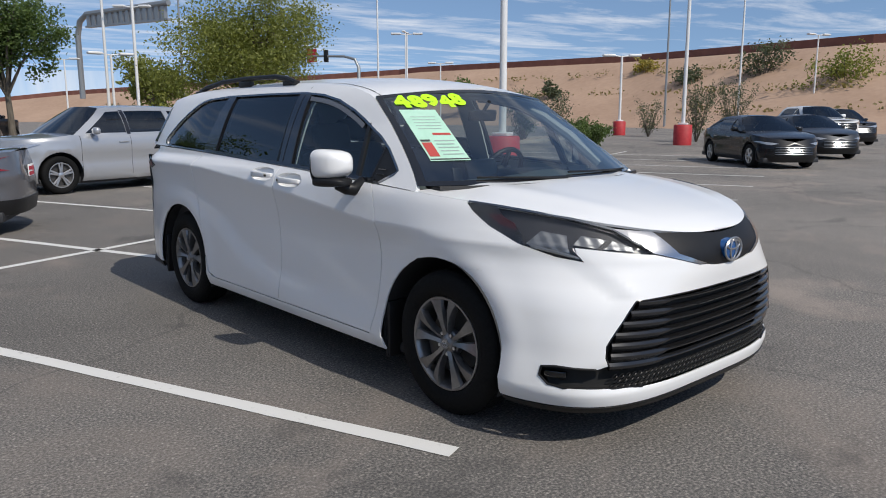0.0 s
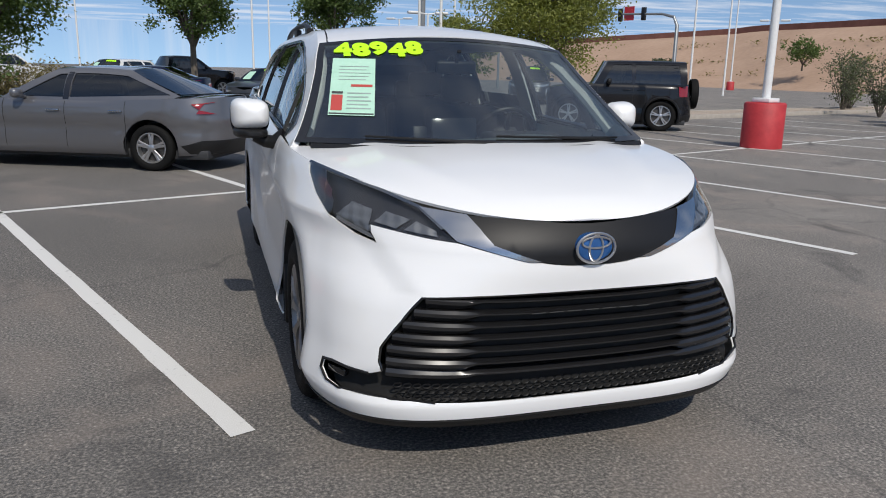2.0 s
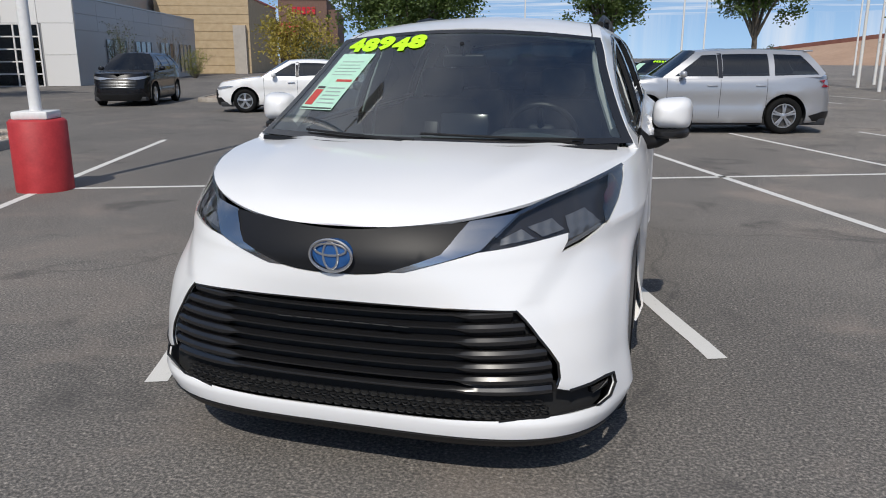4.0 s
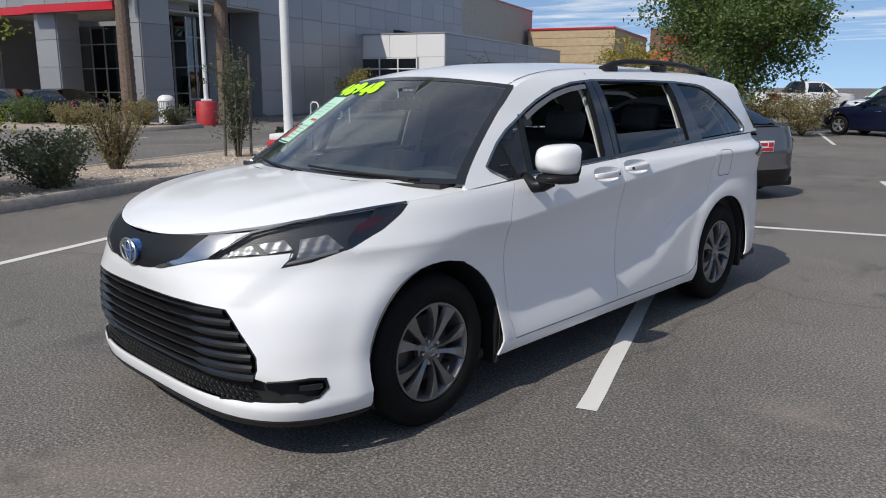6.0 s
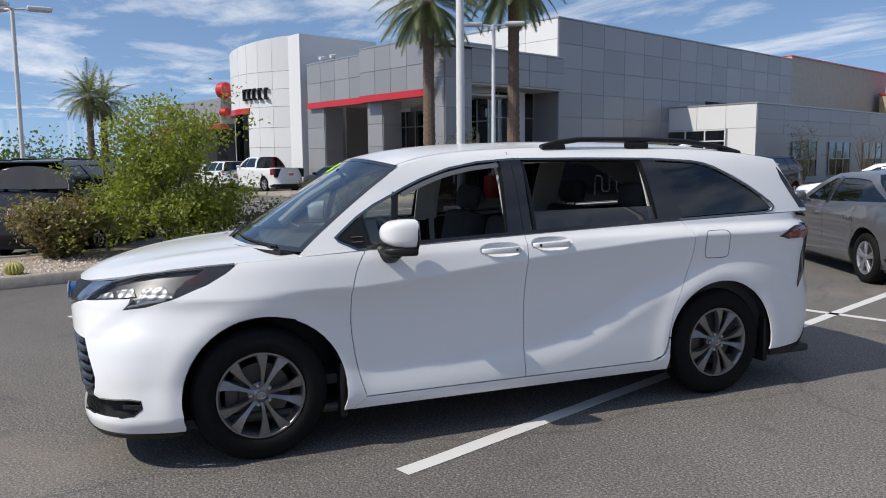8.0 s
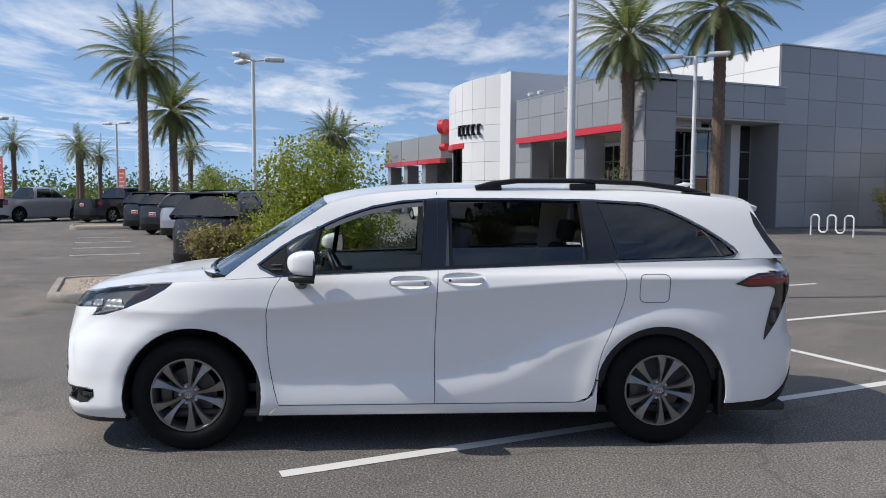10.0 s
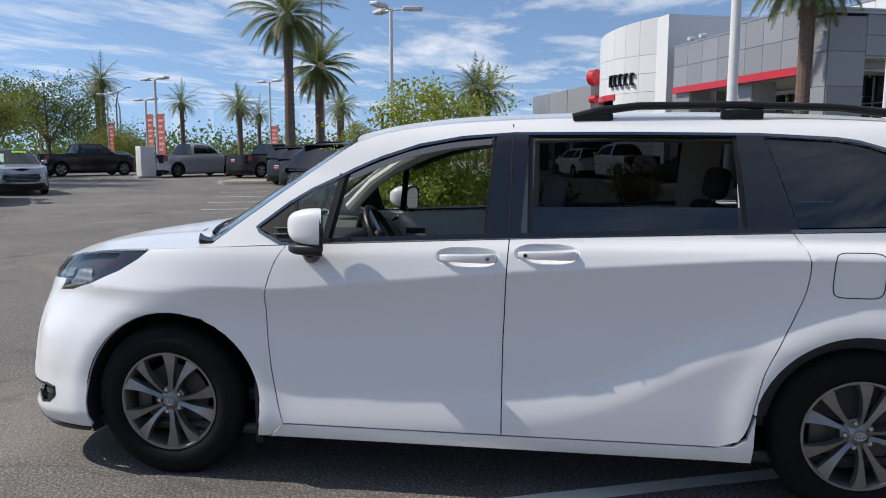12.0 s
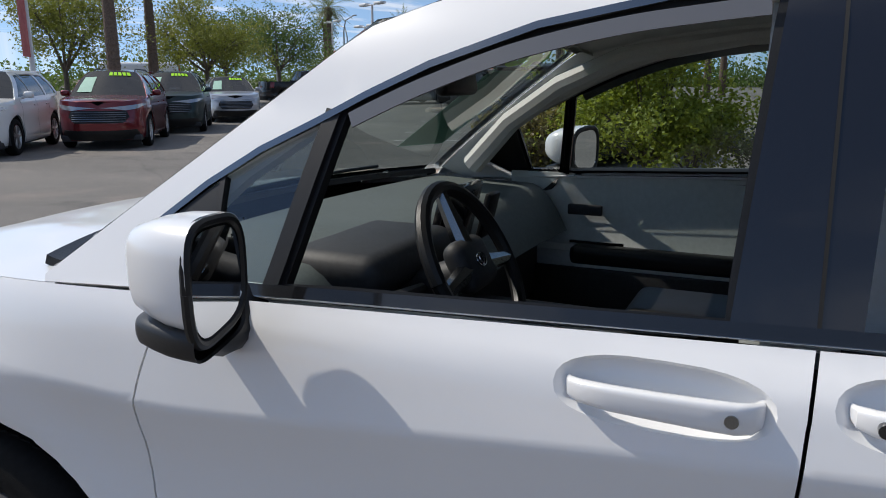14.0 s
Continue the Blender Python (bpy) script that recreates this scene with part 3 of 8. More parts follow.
def pebbles(name, c0, c1, s0, s1, z, count, seed, size=(0.012, 0.04)):
    """Loose stones strewn over a bed."""
    rnd = random.Random(seed)
    verts, faces = [], []
    for _ in range(count):
        x, y = lot2(rnd.uniform(c0, c1), rnd.uniform(s0, s1))
        r, k = rnd.uniform(*size), len(verts)
        for a in range(5):
            t = a * 1.2566 + rnd.uniform(-0.3, 0.3)
            verts.append((x + r * math.cos(t), y + r * math.sin(t), z))
        verts.append((x, y, z + r * rnd.uniform(0.5, 0.9)))
        faces += [(k + i, k + (i + 1) % 5, k + 5) for i in range(5)]
    me = bpy.data.meshes.new(name)
    me.from_pydata(verts, [], faces)
    me.materials.append(M_STONE)
    return tagged(new(name, me), "loose tan stones on the planter bed", "gravel", kind="stuff")


M_STONE = material("tan stone", (0.4, 0.33, 0.27), 0.9)


def island_random(m, low, high):
    t = m.node_tree
    gi = t.nodes.new("ShaderNodeNewGeometry")
    r = t.nodes.new("ShaderNodeValToRGB")
    r.color_ramp.elements[0].color, r.color_ramp.elements[1].color = (*low, 1), (*high, 1)
    t.links.new(gi.outputs["Random Per Island"], r.inputs[0])
    t.links.new(r.outputs[0], bsdf(m).inputs["Base Color"])


island_random(M_STONE, (0.25, 0.20, 0.16), (0.62, 0.55, 0.47))
kerb_island("planter_bed", [(-9.0, -1.7), (-6.8, -1.7), (-6.5, -1.3), (-6.5, 11.8), (-6.9, 12.3), (-8.8, 12.3), (-9.2, 11.8), (-9.2, -1.3)], label="long gravel planter with a concrete kerb")
pebbles("pebbles", -9.0, -6.75, -1.3, 12.0, 0.115, 5200, 5)
kerb_island("planter_bed", [(-30.0, 15.6), (-18.8, 15.6), (-17.6, 17.0), (-17.6, 19.6), (-30.0, 19.6)], label="showroom planter with gravel and shrubs")
kerb_island("planter_bed", [(-33.5, -2.6), (-31.2, -2.6), (-30.8, -2.2), (-30.8, 2.8), (-33.9, 2.8), (-33.9, -2.2)], label="small kerb island in the car park")
kerb_island("planter_bed", [(17.5, 13.2), (44, 13.2), (44, 15.4), (17.5, 15.4), (17.0, 14.9), (17.0, 13.7)], label="long kerb island with dry shrubs")
kerb_island("planter_bed", [(-6.3, 24.0), (-1.0, 24.0), (-0.6, 24.5), (-0.6, 40), (-6.7, 40), (-6.7, 24.5)], label="planter with dry shrubs under a tree")
# crumpled leaf and scraps lying on the asphalt
M_LEAFDRY = material("dry leaf", (0.45, 0.20, 0.06), 0.8)
for x, y, turn in ((0.95, -2.05, 20), (-2.3, -1.1, 70)):
    bm = bmesh.new()
    grid_patch(bm, lambda a, b: Vector((a * 0.03 * (1 - b * b), b * 0.04, 0.006 + 0.012 * a * a)), span(-1, 1, 4), span(-0.95, 0.95, 5))
    o = part("dry_leaf", bm, M_LEAFDRY, None, m=pose(x, y, 0.001, 0, 0, turn), thick=0.001)
    tagged(o, "dry orange leaf lying on asphalt", "leaf")


def u_of(s):
    return s * 1.3 if s < 1 else (1.3 + (s - 1) * 3.2 if s < 2 else 4.5 + (s - 2) * 1.3)


def s_of(u):
    return u / 1.3 if u < 1.3 else (1 + (u - 1.3) / 3.2 if u < 4.5 else 2 + (u - 4.5) / 1.3)


def skin(u, z):
    return body(min(3.0, max(0.0, s_of(u))), z)


def skin_normal(u, z):
    a = skin(u + 0.01, z) - skin(u - 0.01, z)
    b = skin(u, z + 0.01) - skin(u, z - 0.01)
    n = b.cross(a)
    n.normalize()
    return n if n.dot(Vector((1, (skin(u, z).y - 1.5) * 0.4, 0))) > 0 else -n


def raised(lift):
    return lambda u, z: skin(u, z) + skin_normal(max(0.02, u), z) * lift


def uy(y, z):
    return (u_of(s_at_y(y, z)), z)


def ux(x, z):
    return (u_of(s_at_x(x, z)), z)


def arch(cy, z0, front_first=True, r=0.437, a0=None):
    """Points of a wheel arch from its front foot to its rear foot."""
    b0 = math.asin((z0 - 0.36) / r)
    return [(cy - r * math.cos(a), 0.36 + r * math.sin(a)) for a in span(b0, math.pi - b0, 28)]


GAP = 0.0025
SEAM1 = [(0.590, 1.117), (0.545, 1.04), (0.515, 0.95), (0.500, 0.86), (0.500, 0.74), (0.512, 0.58), (0.535, 0.45), (0.573, 0.305)]
SEAM2 = [(1.593, 1.160), (1.586, 1.03), (1.578, 0.86), (1.572, 0.69), (1.570, 0.50), (1.571, 0.305)]
SEAM3 = [(2.762, 1.202), (2.800, 1.14), (2.813, 1.065), (2.803, 0.97), (2.774, 0.885), (2.715, 0.755), (2.654, 0.62), (2.626, 0.50),
         (2.605, 0.41), (2.575, 0.345), (2.535, 0.315), (2.49, 0.305)]
SEAM1, SEAM2, SEAM3 = ([(lerp_table(sorted((z, y) for y, z in seam), z), z) for z in span(seam[0][1], seam[-1][1], 30)] for seam in (SEAM1, SEAM2, SEAM3))
BUMPER_SEAM = [(-0.43, 0.902), (-0.36, 0.85), (-0.27, 0.775)]


def belt(y):
    return lerp_table(SHOULDER, y)


def edge_line(y0, y1, n, dz=0.0):
    return [uy(y, belt(y) + dz) for y in span(y0, y1, n)]


def dish(cy, cz, a, b):
    """The outline of a handle's cup on the side."""
    return [uy(cy + a * math.copysign(abs(math.cos(t)) ** 0.7, math.cos(t)), cz + b * math.copysign(abs(math.sin(t)) ** 0.8, math.sin(t)))
            for t in span(0, 2 * math.pi, 28)[:-1]]


HANDLES = ((1.415, 1.086), (1.755, 1.105))


def van_side(van, sign):
    flip = (lambda bm: bm) if sign > 0 else mirror_bm

    def put(name, bm, mat, label="", parent=van, **kw):
        return part(name, flip(outward(bm)), mat, parent, label, **kw)

    # fender
    a = arch(0.03, 0.235)
    top = [p for p in a if p[1] > 0.775 or p[0] > 0.03]
    fender = [uy(*p) for p in BUMPER_SEAM] + [uy(-0.190, 0.7755), uy(-0.1065, 0.7755)] + [uy(*p) for p in top] + [uy(0.50, 0.235), uy(0.575, 0.30)]
    fender += [uy(y - GAP, z) for y, z in SEAM1[::-1][1:]] + edge_line(0.58, -0.09, 8, -0.002)
    fender += [uy(-0.15, 1.032), uy(-0.25, 0.975), uy(-0.40, 0.912)]
    bm = bmesh.new()
    trimmed(bm, fender, skin, 0.026)
    put("fender", bm, M_WHITE, thick=0.01)
    # doors with handles
    for name, front, rear, h, y0, y1 in (("front_door", SEAM1, SEAM2, HANDLES[0], 0.5955, 1.5905), ("sliding_door", SEAM2, SEAM3, HANDLES[1], 1.5955, 2.7595)):
        low = [(max(p[0], 0.0), p[1]) for p in front[::-1]]
        poly = [uy(y + GAP, z) for y, z in front[::-1]] + edge_line(y0, y1, 14, -0.002) + [uy(y - GAP, z) for y, z in rear]
        bm = bmesh.new()
        hole = dish(h[0], h[1], 0.140, 0.042)
        fold = [uy(y, lerp_table(CREASE, y) + dz) for dz in (-0.012, 0.0, 0.012) for y in span(y0 - 0.1, y1 + 0.1, 90)]
        trimmed(bm, poly, skin, 0.022, [hole], fold)
        door = put(name, bm, M_WHITE, thick=0.01)
        bm = bmesh.new()
        rows = [[(1 - k) * Vector(uy(*h)) + k * Vector(p) for p in hole] for k in (1.0, 0.92, 0.8, 0.6, 0.35, 0.1)]
        deep = (0.0, 0.012, 0.022, 0.028, 0.031, 0.032)
        rings = [[bm.verts.new(skin(p[0], p[1]) - Vector((d, 0, 0))) for p in row] for row, d in zip(rows, deep)]
        for p, q in zip(rings, rings[1:]):
            for i in range(len(p)):
                bm.faces.new((p[i], p[(i + 1) % len(p)], q[(i + 1) % len(p)], q[i]))
        bm.faces.new(rings[-1])
        put("handle_cup", bm, M_WHITE, parent=door)
        bm = bmesh.new()
        x = side_x(*h)
        # a flat-faced grip: rounded oblong section, its ends curving in to the door
        rows = []
        for dy, out, hh in ((-0.124, -0.012, 0.008), (-0.118, 0.006, 0.012), (-0.100, 0.019, 0.015), (-0.06, 0.027, 0.017), (0.0, 0.029, 0.018), (0.06, 0.029, 0.0195),
                            (0.095, 0.027, 0.020), (0.114, 0.019, 0.019), (0.124, 0.004, 0.015), (0.127, -0.014, 0.010)):
            ring = []
            for t in span(0, 2 * math.pi, 20)[:-1]:
                ring.append(bm.verts.new((x + out - 0.009 + 0.010 * math.copysign(abs(math.cos(t)) ** 0.55, math.cos(t)), h[0] + dy,
                                          h[1] - 0.003 + hh * math.copysign(abs(math.sin(t)) ** 0.55, math.sin(t)))))
            rows.append(ring)
        for p, q in zip(rows, rows[1:]):
            for i in range(len(p)):
                bm.faces.new((p[i], p[(i + 1) % len(p)], q[(i + 1) % len(p)], q[i]))
        bm.faces.new(rows[0][::-1]), bm.faces.new(rows[-1])
        bmesh.ops.recalc_face_normals(bm, faces=bm.faces)
        bar = put("door_handle", bm, M_WHITE, parent=door)
        bm = bmesh.new()
        k = 1 if name == "front_door" else -1
        cyl(bm, (x + 0.020, h[0] + k * 0.090, h[1] - 0.003), (x + 0.0310, h[0] + k * 0.090, h[1] - 0.003), 0.0085, seg=14)
        put("key_lock", bm, M_DARKCHROME if k > 0 else M_GLOSSBLACK, parent=bar)
    # quarter panel, wrapping to the rear
    quarter = [uy(2.632, 0.45)] + [uy(y + GAP, z) for y, z in SEAM3[::-1] if z > 0.45] + edge_line(2.768, 3.9, 12, -0.002)
    quarter += [(u, 1.228) for u in span(uy(3.95, 1.228)[0], 5.8, 8)] + [(5.8, z) for z in (1.1, 0.9, 0.7, 0.5)]
    quarter += [(u, z) for u, z in ((5.5, 0.48), (5.2, 0.46), uy(4.03, 0.44), uy(3.95, 0.36), uy(3.80, 0.295), uy(3.48, 0.285))]
    quarter += [uy(*p) for p in arch(3.05, 0.285)[::-1] if p[1] > 0.45 or p[0] > 3.05]
    tail = [uy(3.53, 1.074), uy(3.62, 1.118), uy(3.70, 1.137), uy(3.85, 1.140), uy(3.975, 1.138), (5.32, 1.135), (5.32, 1.03), uy(4.00, 1.00),
            uy(3.955, 0.93), uy(3.86, 0.81), uy(3.757, 0.695), uy(3.775, 0.80), uy(3.81, 0.90), uy(3.845, 1.00), uy(3.84, 1.035), uy(3.78, 1.052), uy(3.62, 1.052)]
    bm = bmesh.new()
    trimmed(bm, quarter, skin, 0.03, [tail])
    q = put("quarter_panel", bm, M_WHITE, thick=0.01)
    bm = bmesh.new()
    trimmed(bm, tail, raised(0.006), 0.03)
    lamp = put("tail_lamp", bm, M_GLOSSBLACK, "dark smoked tail lamp", thick=0.012)
    bm = bmesh.new()
    trimmed(bm, [uy(3.57, 1.078), uy(3.64, 1.110), uy(3.72, 1.123), uy(3.92, 1.125), uy(3.975, 1.122), uy(3.965, 1.068), uy(3.80, 1.066), uy(3.65, 1.066)], raised(0.0085), 0.03)
    put("lamp_lens", bm, M_RED_LENS, "dark red lens", parent=lamp)
    # fuel flap on the driver's side
    if sign > 0:
        ring = [uy(3.0 + 0.098 * math.copysign(abs(math.cos(t)) ** 0.35, math.cos(t)), 1.045 + 0.092 * math.copysign(abs(math.sin(t)) ** 0.35, math.sin(t)))
                for t in span(0, 2 * math.pi, 48)]
        bm = bmesh.new()
        ribbon(bm, [skin(*p) for p in ring], 0.004, lambda p: Vector((1, 0, 0)), 0.0015)
        put("fuel_flap", bm, M_GAP, "round-cornered fuel flap seam")
    # sill
    bm = bmesh.new()
    trimmed(bm, [uy(0.505, 0.232), uy(0.575, 0.298), *[uy(y, 0.298) for y in span(0.7, 2.48, 12)], uy(2.545, 0.308), uy(2.60, 0.345), uy(2.63, 0.44), uy(2.625, 0.232)],
            skin, 0.05)
    put("sill", bm, M_WHITE, thick=0.03)
    # dark shell behind the gaps, with the wheel wells
    bm = bmesh.new()
    back = [uy(y, 0.24) for y in span(0.48, 2.62, 10)] + [uy(*p) for p in arch(3.05, 0.24, r=0.45)] + [uy(3.7, 0.30), uy(3.95, 0.45), (5.8, 0.5), (5.8, 1.22), uy(3.9, 1.22)]
    back += edge_line(3.8, -0.3, 24, -0.01) + [uy(-0.45, 0.88), uy(-0.45, 0.80)] + [uy(*p) for p in arch(0.03, 0.24, r=0.45) if p[0] > -0.34]
    trimmed(bm, back, raised(-0.036), 0.07)
    put("inner_shell", bm, M_GAP)
    for cy in (0.03, 3.05):
        bm = bmesh.new()
        pts = arch(cy, 0.20, r=0.440)
        rows = [[bm.verts.new((x, y, z)) for y, z in pts] for x in (0.955, 0.90, 0.58)]
        for p, q2 in zip(rows, rows[1:]):
            for i in range(len(p) - 1):
                bm.faces.new((p[i], p[i + 1], q2[i + 1], q2[i]))
        bm.faces.new(rows[-1])
        put("wheel_well", bm, M_TRIM_DARK)
        bm = bmesh.new()
        box(bm, 0.76, 0.950, cy + 0.400, cy + 0.440, 0.19, 0.50, 0.008, m=pose(0, 0, 0))
        part("mud_flap", flip(bm), M_BLACK, van)
    # glass house side panel
    rail = [(0.80, 1.545), (0.90, 1.590), (1.1, 1.637), (1.36, 1.667), (1.8, 1.687), (2.3, 1.692), (3.0, 1.676), (3.5, 1.637), (3.74, 1.602)]
    pillar = []
    for z in span(1.115, 1.545, 12):
        y = 0.5
        for _ in range(30):
            y = shield_y(green_x(y, z), z)
        pillar.append((y, z))
    dlo = [(0.560, 1.122), (0.9, 1.143), (1.6, 1.170), (2.75, 1.212), (3.50, 1.234), (3.575, 1.245), (3.60, 1.272), (3.575, 1.302), (3.51, 1.348), (3.40, 1.420),
           (3.276, 1.488), (3.14, 1.552), (3.05, 1.580), (2.96, 1.594), (2.64, 1.612), (2.1, 1.618), (1.6, 1.617), (1.366, 1.600), (1.17, 1.565), (0.993, 1.507),
           (0.88, 1.458), (0.788, 1.412), (0.68, 1.362), (0.575, 1.298), (0.50, 1.240), (0.438, 1.192), (0.455, 1.172)]
    outer = [(y, belt(y) + 0.001) for y in span(3.93, 0.24, 30)] + pillar + [(y, lerp_table(rail, y)) for y in span(0.86, 3.74, 26)] + [(3.78, 1.50), (3.84, 1.38)]
    glass_fn = lambda y, z: Vector((green_x(y, z), y, z))
    bm = bmesh.new()
    trimmed(bm, outer, glass_fn, 0.045, [dlo])
    put("roof_side", bm, M_WHITE, thick=0.03)
    bm = bmesh.new()
    trimmed(bm, [(y, z) for y, z in outer if 0.25 < y < 3.75 and z > 1.1], lambda y, z: glass_fn(y, z) - Vector((0.040, 0, 0.012)), 0.08, [dlo])
    put("inner_panel", bm, M_LINER, "light grey inner pillar panel")
    bm = bmesh.new()
    trimmed(bm, [(3.735, 1.545), (3.775, 1.495), (3.835, 1.38), (3.925, 1.255), (3.86, 1.255), (3.79, 1.37), (3.745, 1.46)], lambda y, z: glass_fn(y, z) + Vector((0.004, 0, 0)), 0.05)
    put("rear_wrap", bm, M_GLOSSBLACK, "gloss black edge of the rear window", thick=0.01)
    # chrome line round the windows
    nrm = lambda p: Vector((0.93, 0, 0.37)).normalized()
    bm = bmesh.new()
    loop = denser(dlo, 0.05)
    ribbon(bm, [glass_fn(*p) for p in loop + loop[:1]], 0.013, nrm, 0.004)
    put("window_trim", bm, M_DARKCHROME, "thin chrome line round the side windows", thick=0.006)
    bm = bmesh.new()
    ribbon(bm, [glass_fn(y, belt(y) + 0.012) for y in span(0.60, 2.75, 20)], 0.020, nrm, 0.006)
    put("belt_seal", bm, M_GLOSSBLACK, thick=0.01)

    def window_poly(y_low0, y_up0, y_low1, y_up1, inset=0.012):
        """The part of the window band between two leaning lines."""
        lo = [(y, z + inset) for y, z in denser(dlo[:6], 0.06) if y_low0 < y < y_low1]
        out = [(y_low0, lerp_table(dlo[:6], y_low0) + inset)] + lo + [(y_low1, lerp_table(dlo[:6], y_low1) + inset)]
        tops = [(0.438, 1.18)] + dlo[-2:5:-1]
        tops = sorted(tops)
        out += [(y, lerp_table(tops, y) - inset) for y in span(y_up1, y_up0, 10)]
        return out
    bpil = window_poly(1.488, 1.522, 1.640, 1.664, 0.0)
    cpil = window_poly(2.585, 2.555, 2.785, 2.665, 0.0)
    for pil in (bpil, cpil):
        bm = bmesh.new()
        trimmed(bm, pil, lambda y, z: glass_fn(y, z) + Vector((0.002, 0, 0)), 0.06)
        put("window_pillar", bm, M_PILLAR, thick=0.035)
    for ys in ((1.592, 1.592),):
        bm = bmesh.new()
        ribbon(bm, [glass_fn(1.592, z) for z in span(1.165, 1.66, 8)], 0.005, nrm, 0.0035)
        put("door_gap", bm, M_GAP)
    # sail panel, divider and panes
    bm = bmesh.new()
    trimmed(bm, [(0.565, 1.132), (0.628, 1.136), (0.600, 1.300), (0.575, 1.288), (0.50, 1.230), (0.448, 1.190)], lambda y, z: glass_fn(y, z) - Vector((0.001, 0, 0)), 0.03)
    sail = put("sail_panel", bm, M_BLACK, thick=0.02)
    for z in (1.165, 1.192):
        put("sail_fin", boxed(green_x(0.62, z) + 0.000, green_x(0.56, z) + 0.012, 0.525, 0.590, z, z + 0.004), M_CHROME, parent=sail)
    bm = bmesh.new()
    ribbon(bm, [glass_fn(0.764 + 0.055 * k, 1.137 + k * 0.297) for k in span(0, 1, 5)], 0.030, nrm, 0.001)
    put("window_divider", bm, M_BLACK, thick=0.02)
    bm = bmesh.new()
    ribbon(bm, [glass_fn(0.636 - 0.030 * k, 1.138 + k * 0.175) for k in span(0, 1, 5)], 0.012, nrm, 0.001)
    put("sail_edge", bm, M_BLACK, thick=0.015)
    tops = sorted(dlo[-2:5:-1])
    bm = bmesh.new()
    trimmed(bm, [(0.640, 1.140), (0.752, 1.144), (0.800, lerp_table(tops, 0.800) - 0.012), (0.70, lerp_table(tops, 0.70) - 0.012), (0.61, lerp_table(tops, 0.61) - 0.01)],
            lambda y, z: glass_fn(y, z) - Vector((0.008, 0, 0)), 0.05)
    p = put("quarter_pane", bm, M_CLEAR, "small clear fixed quarter light")
    p.visible_shadow = False
    # inner frames of the door openings
    for poly in (window_poly(0.778, 0.832, 1.49, 1.52, 0.004), window_poly(1.68, 1.675, 2.58, 2.55, 0.004)):
        bm = bmesh.new()
        lp = denser(poly, 0.06)
        ribbon(bm, [glass_fn(*p) - Vector((0.010, 0, 0)) for p in lp + lp[:1]], 0.022, nrm, 0.0)
        put("window_seal", bm, M_BLACK, thick=0.02)
    if sign < 0:
        panes = ((window_poly(0.780, 0.836, 1.49, 1.52), M_FRONT, "closed front window"), (window_poly(1.68, 1.675, 2.58, 2.55), M_TINT, "closed privacy glass"))
    else:
        half = [(1.685, 1.183), (2.57, 1.214), (2.572, 1.305), (1.685, 1.298)]
        panes = ((half, M_TINT, "privacy glass wound half down"),)
    for poly, mat, label in (*panes, (window_poly(2.79, 2.675, 3.57, 3.50), M_TINT, "dark privacy glass")):
        bm = bmesh.new()
        trimmed(bm, poly, lambda y, z: glass_fn(y, z) - Vector((0.012, 0, 0)), 0.06)
        put("window_pane", bm, mat, label, thick=0.004)
    # rain visor over the front window
    bm = bmesh.new()
    ribbon(bm, [glass_fn(y, lerp_table(tops, y) - 0.032) for y in span(0.86, 1.50, 26)], 0.028, nrm, 0.003)
    put("rain_visor", bm, M_VISOR, "smoked rain visor", thick=0.003)
    # mirror
    mir = part("door_mirror", flip(mirror_shell(0.975, 1.166, 1.142, 1.298, 0.0)), M_WHITE, van)
    bm = mirror_shell(0.985, 1.156, 1.098, 1.154, 0.004)
    tube(bm, [(1.05, 0.745, 1.110), (1.00, 0.735, 1.085), (0.955, 0.72, 1.078), (0.900, 0.70, 1.108)], [0.030, 0.034, 0.038, 0.050], 12)
    part("mirror_foot", flip(bm), M_BLACK, mir, "black lower shell and arm")
    ring = mirror_outline(0.981, 1.160, 1.122, 1.291)
    bm = bmesh.new()
    bm.faces.new([bm.verts.new((x, 0.795 + (x - 1.07) * 0.30, z)) for x, z in ring])
    bmesh.ops.recalc_face_normals(bm, faces=bm.faces)
    part("mirror_backing", flip(bm), M_BLACK, mir, "black backing plate", thick=0.004)
    bm = bmesh.new()
    bm.faces.new([bm.verts.new((x, 0.803 + (x - 1.07) * 0.30, z)) for x, z in mirror_outline(0.994, 1.148, 1.130, 1.280)])
    bmesh.ops.recalc_face_normals(bm, faces=bm.faces)
    part("mirror_glass", flip(bm), M_MIRROR, mir, "mirror glass", thick=0.004)
    bm = bmesh.new()
    tube(bm, [(x, 0.800 + (x - 1.07) * 0.30, z) for x, z in ring + ring[:1]], 0.008, 8)
    part("mirror_bezel", flip(bm), M_BLACK, mir)


def mirror_outline(x0, x1, z0, z1):
    """A rounded oblong whose inner end is lower than its outer end."""
    out = []
    for t in span(0, 2 * math.pi, 36)[:-1]:
        c, q = math.copysign(abs(math.cos(t)) ** 0.55, math.cos(t)), math.copysign(abs(math.sin(t)) ** 0.6, math.sin(t))
        out.append(((x0 + x1) / 2 + c * (x1 - x0) / 2, (z0 + z1) / 2 + q * (z1 - z0) / 2 * (1 + 0.08 * c)))
    return out


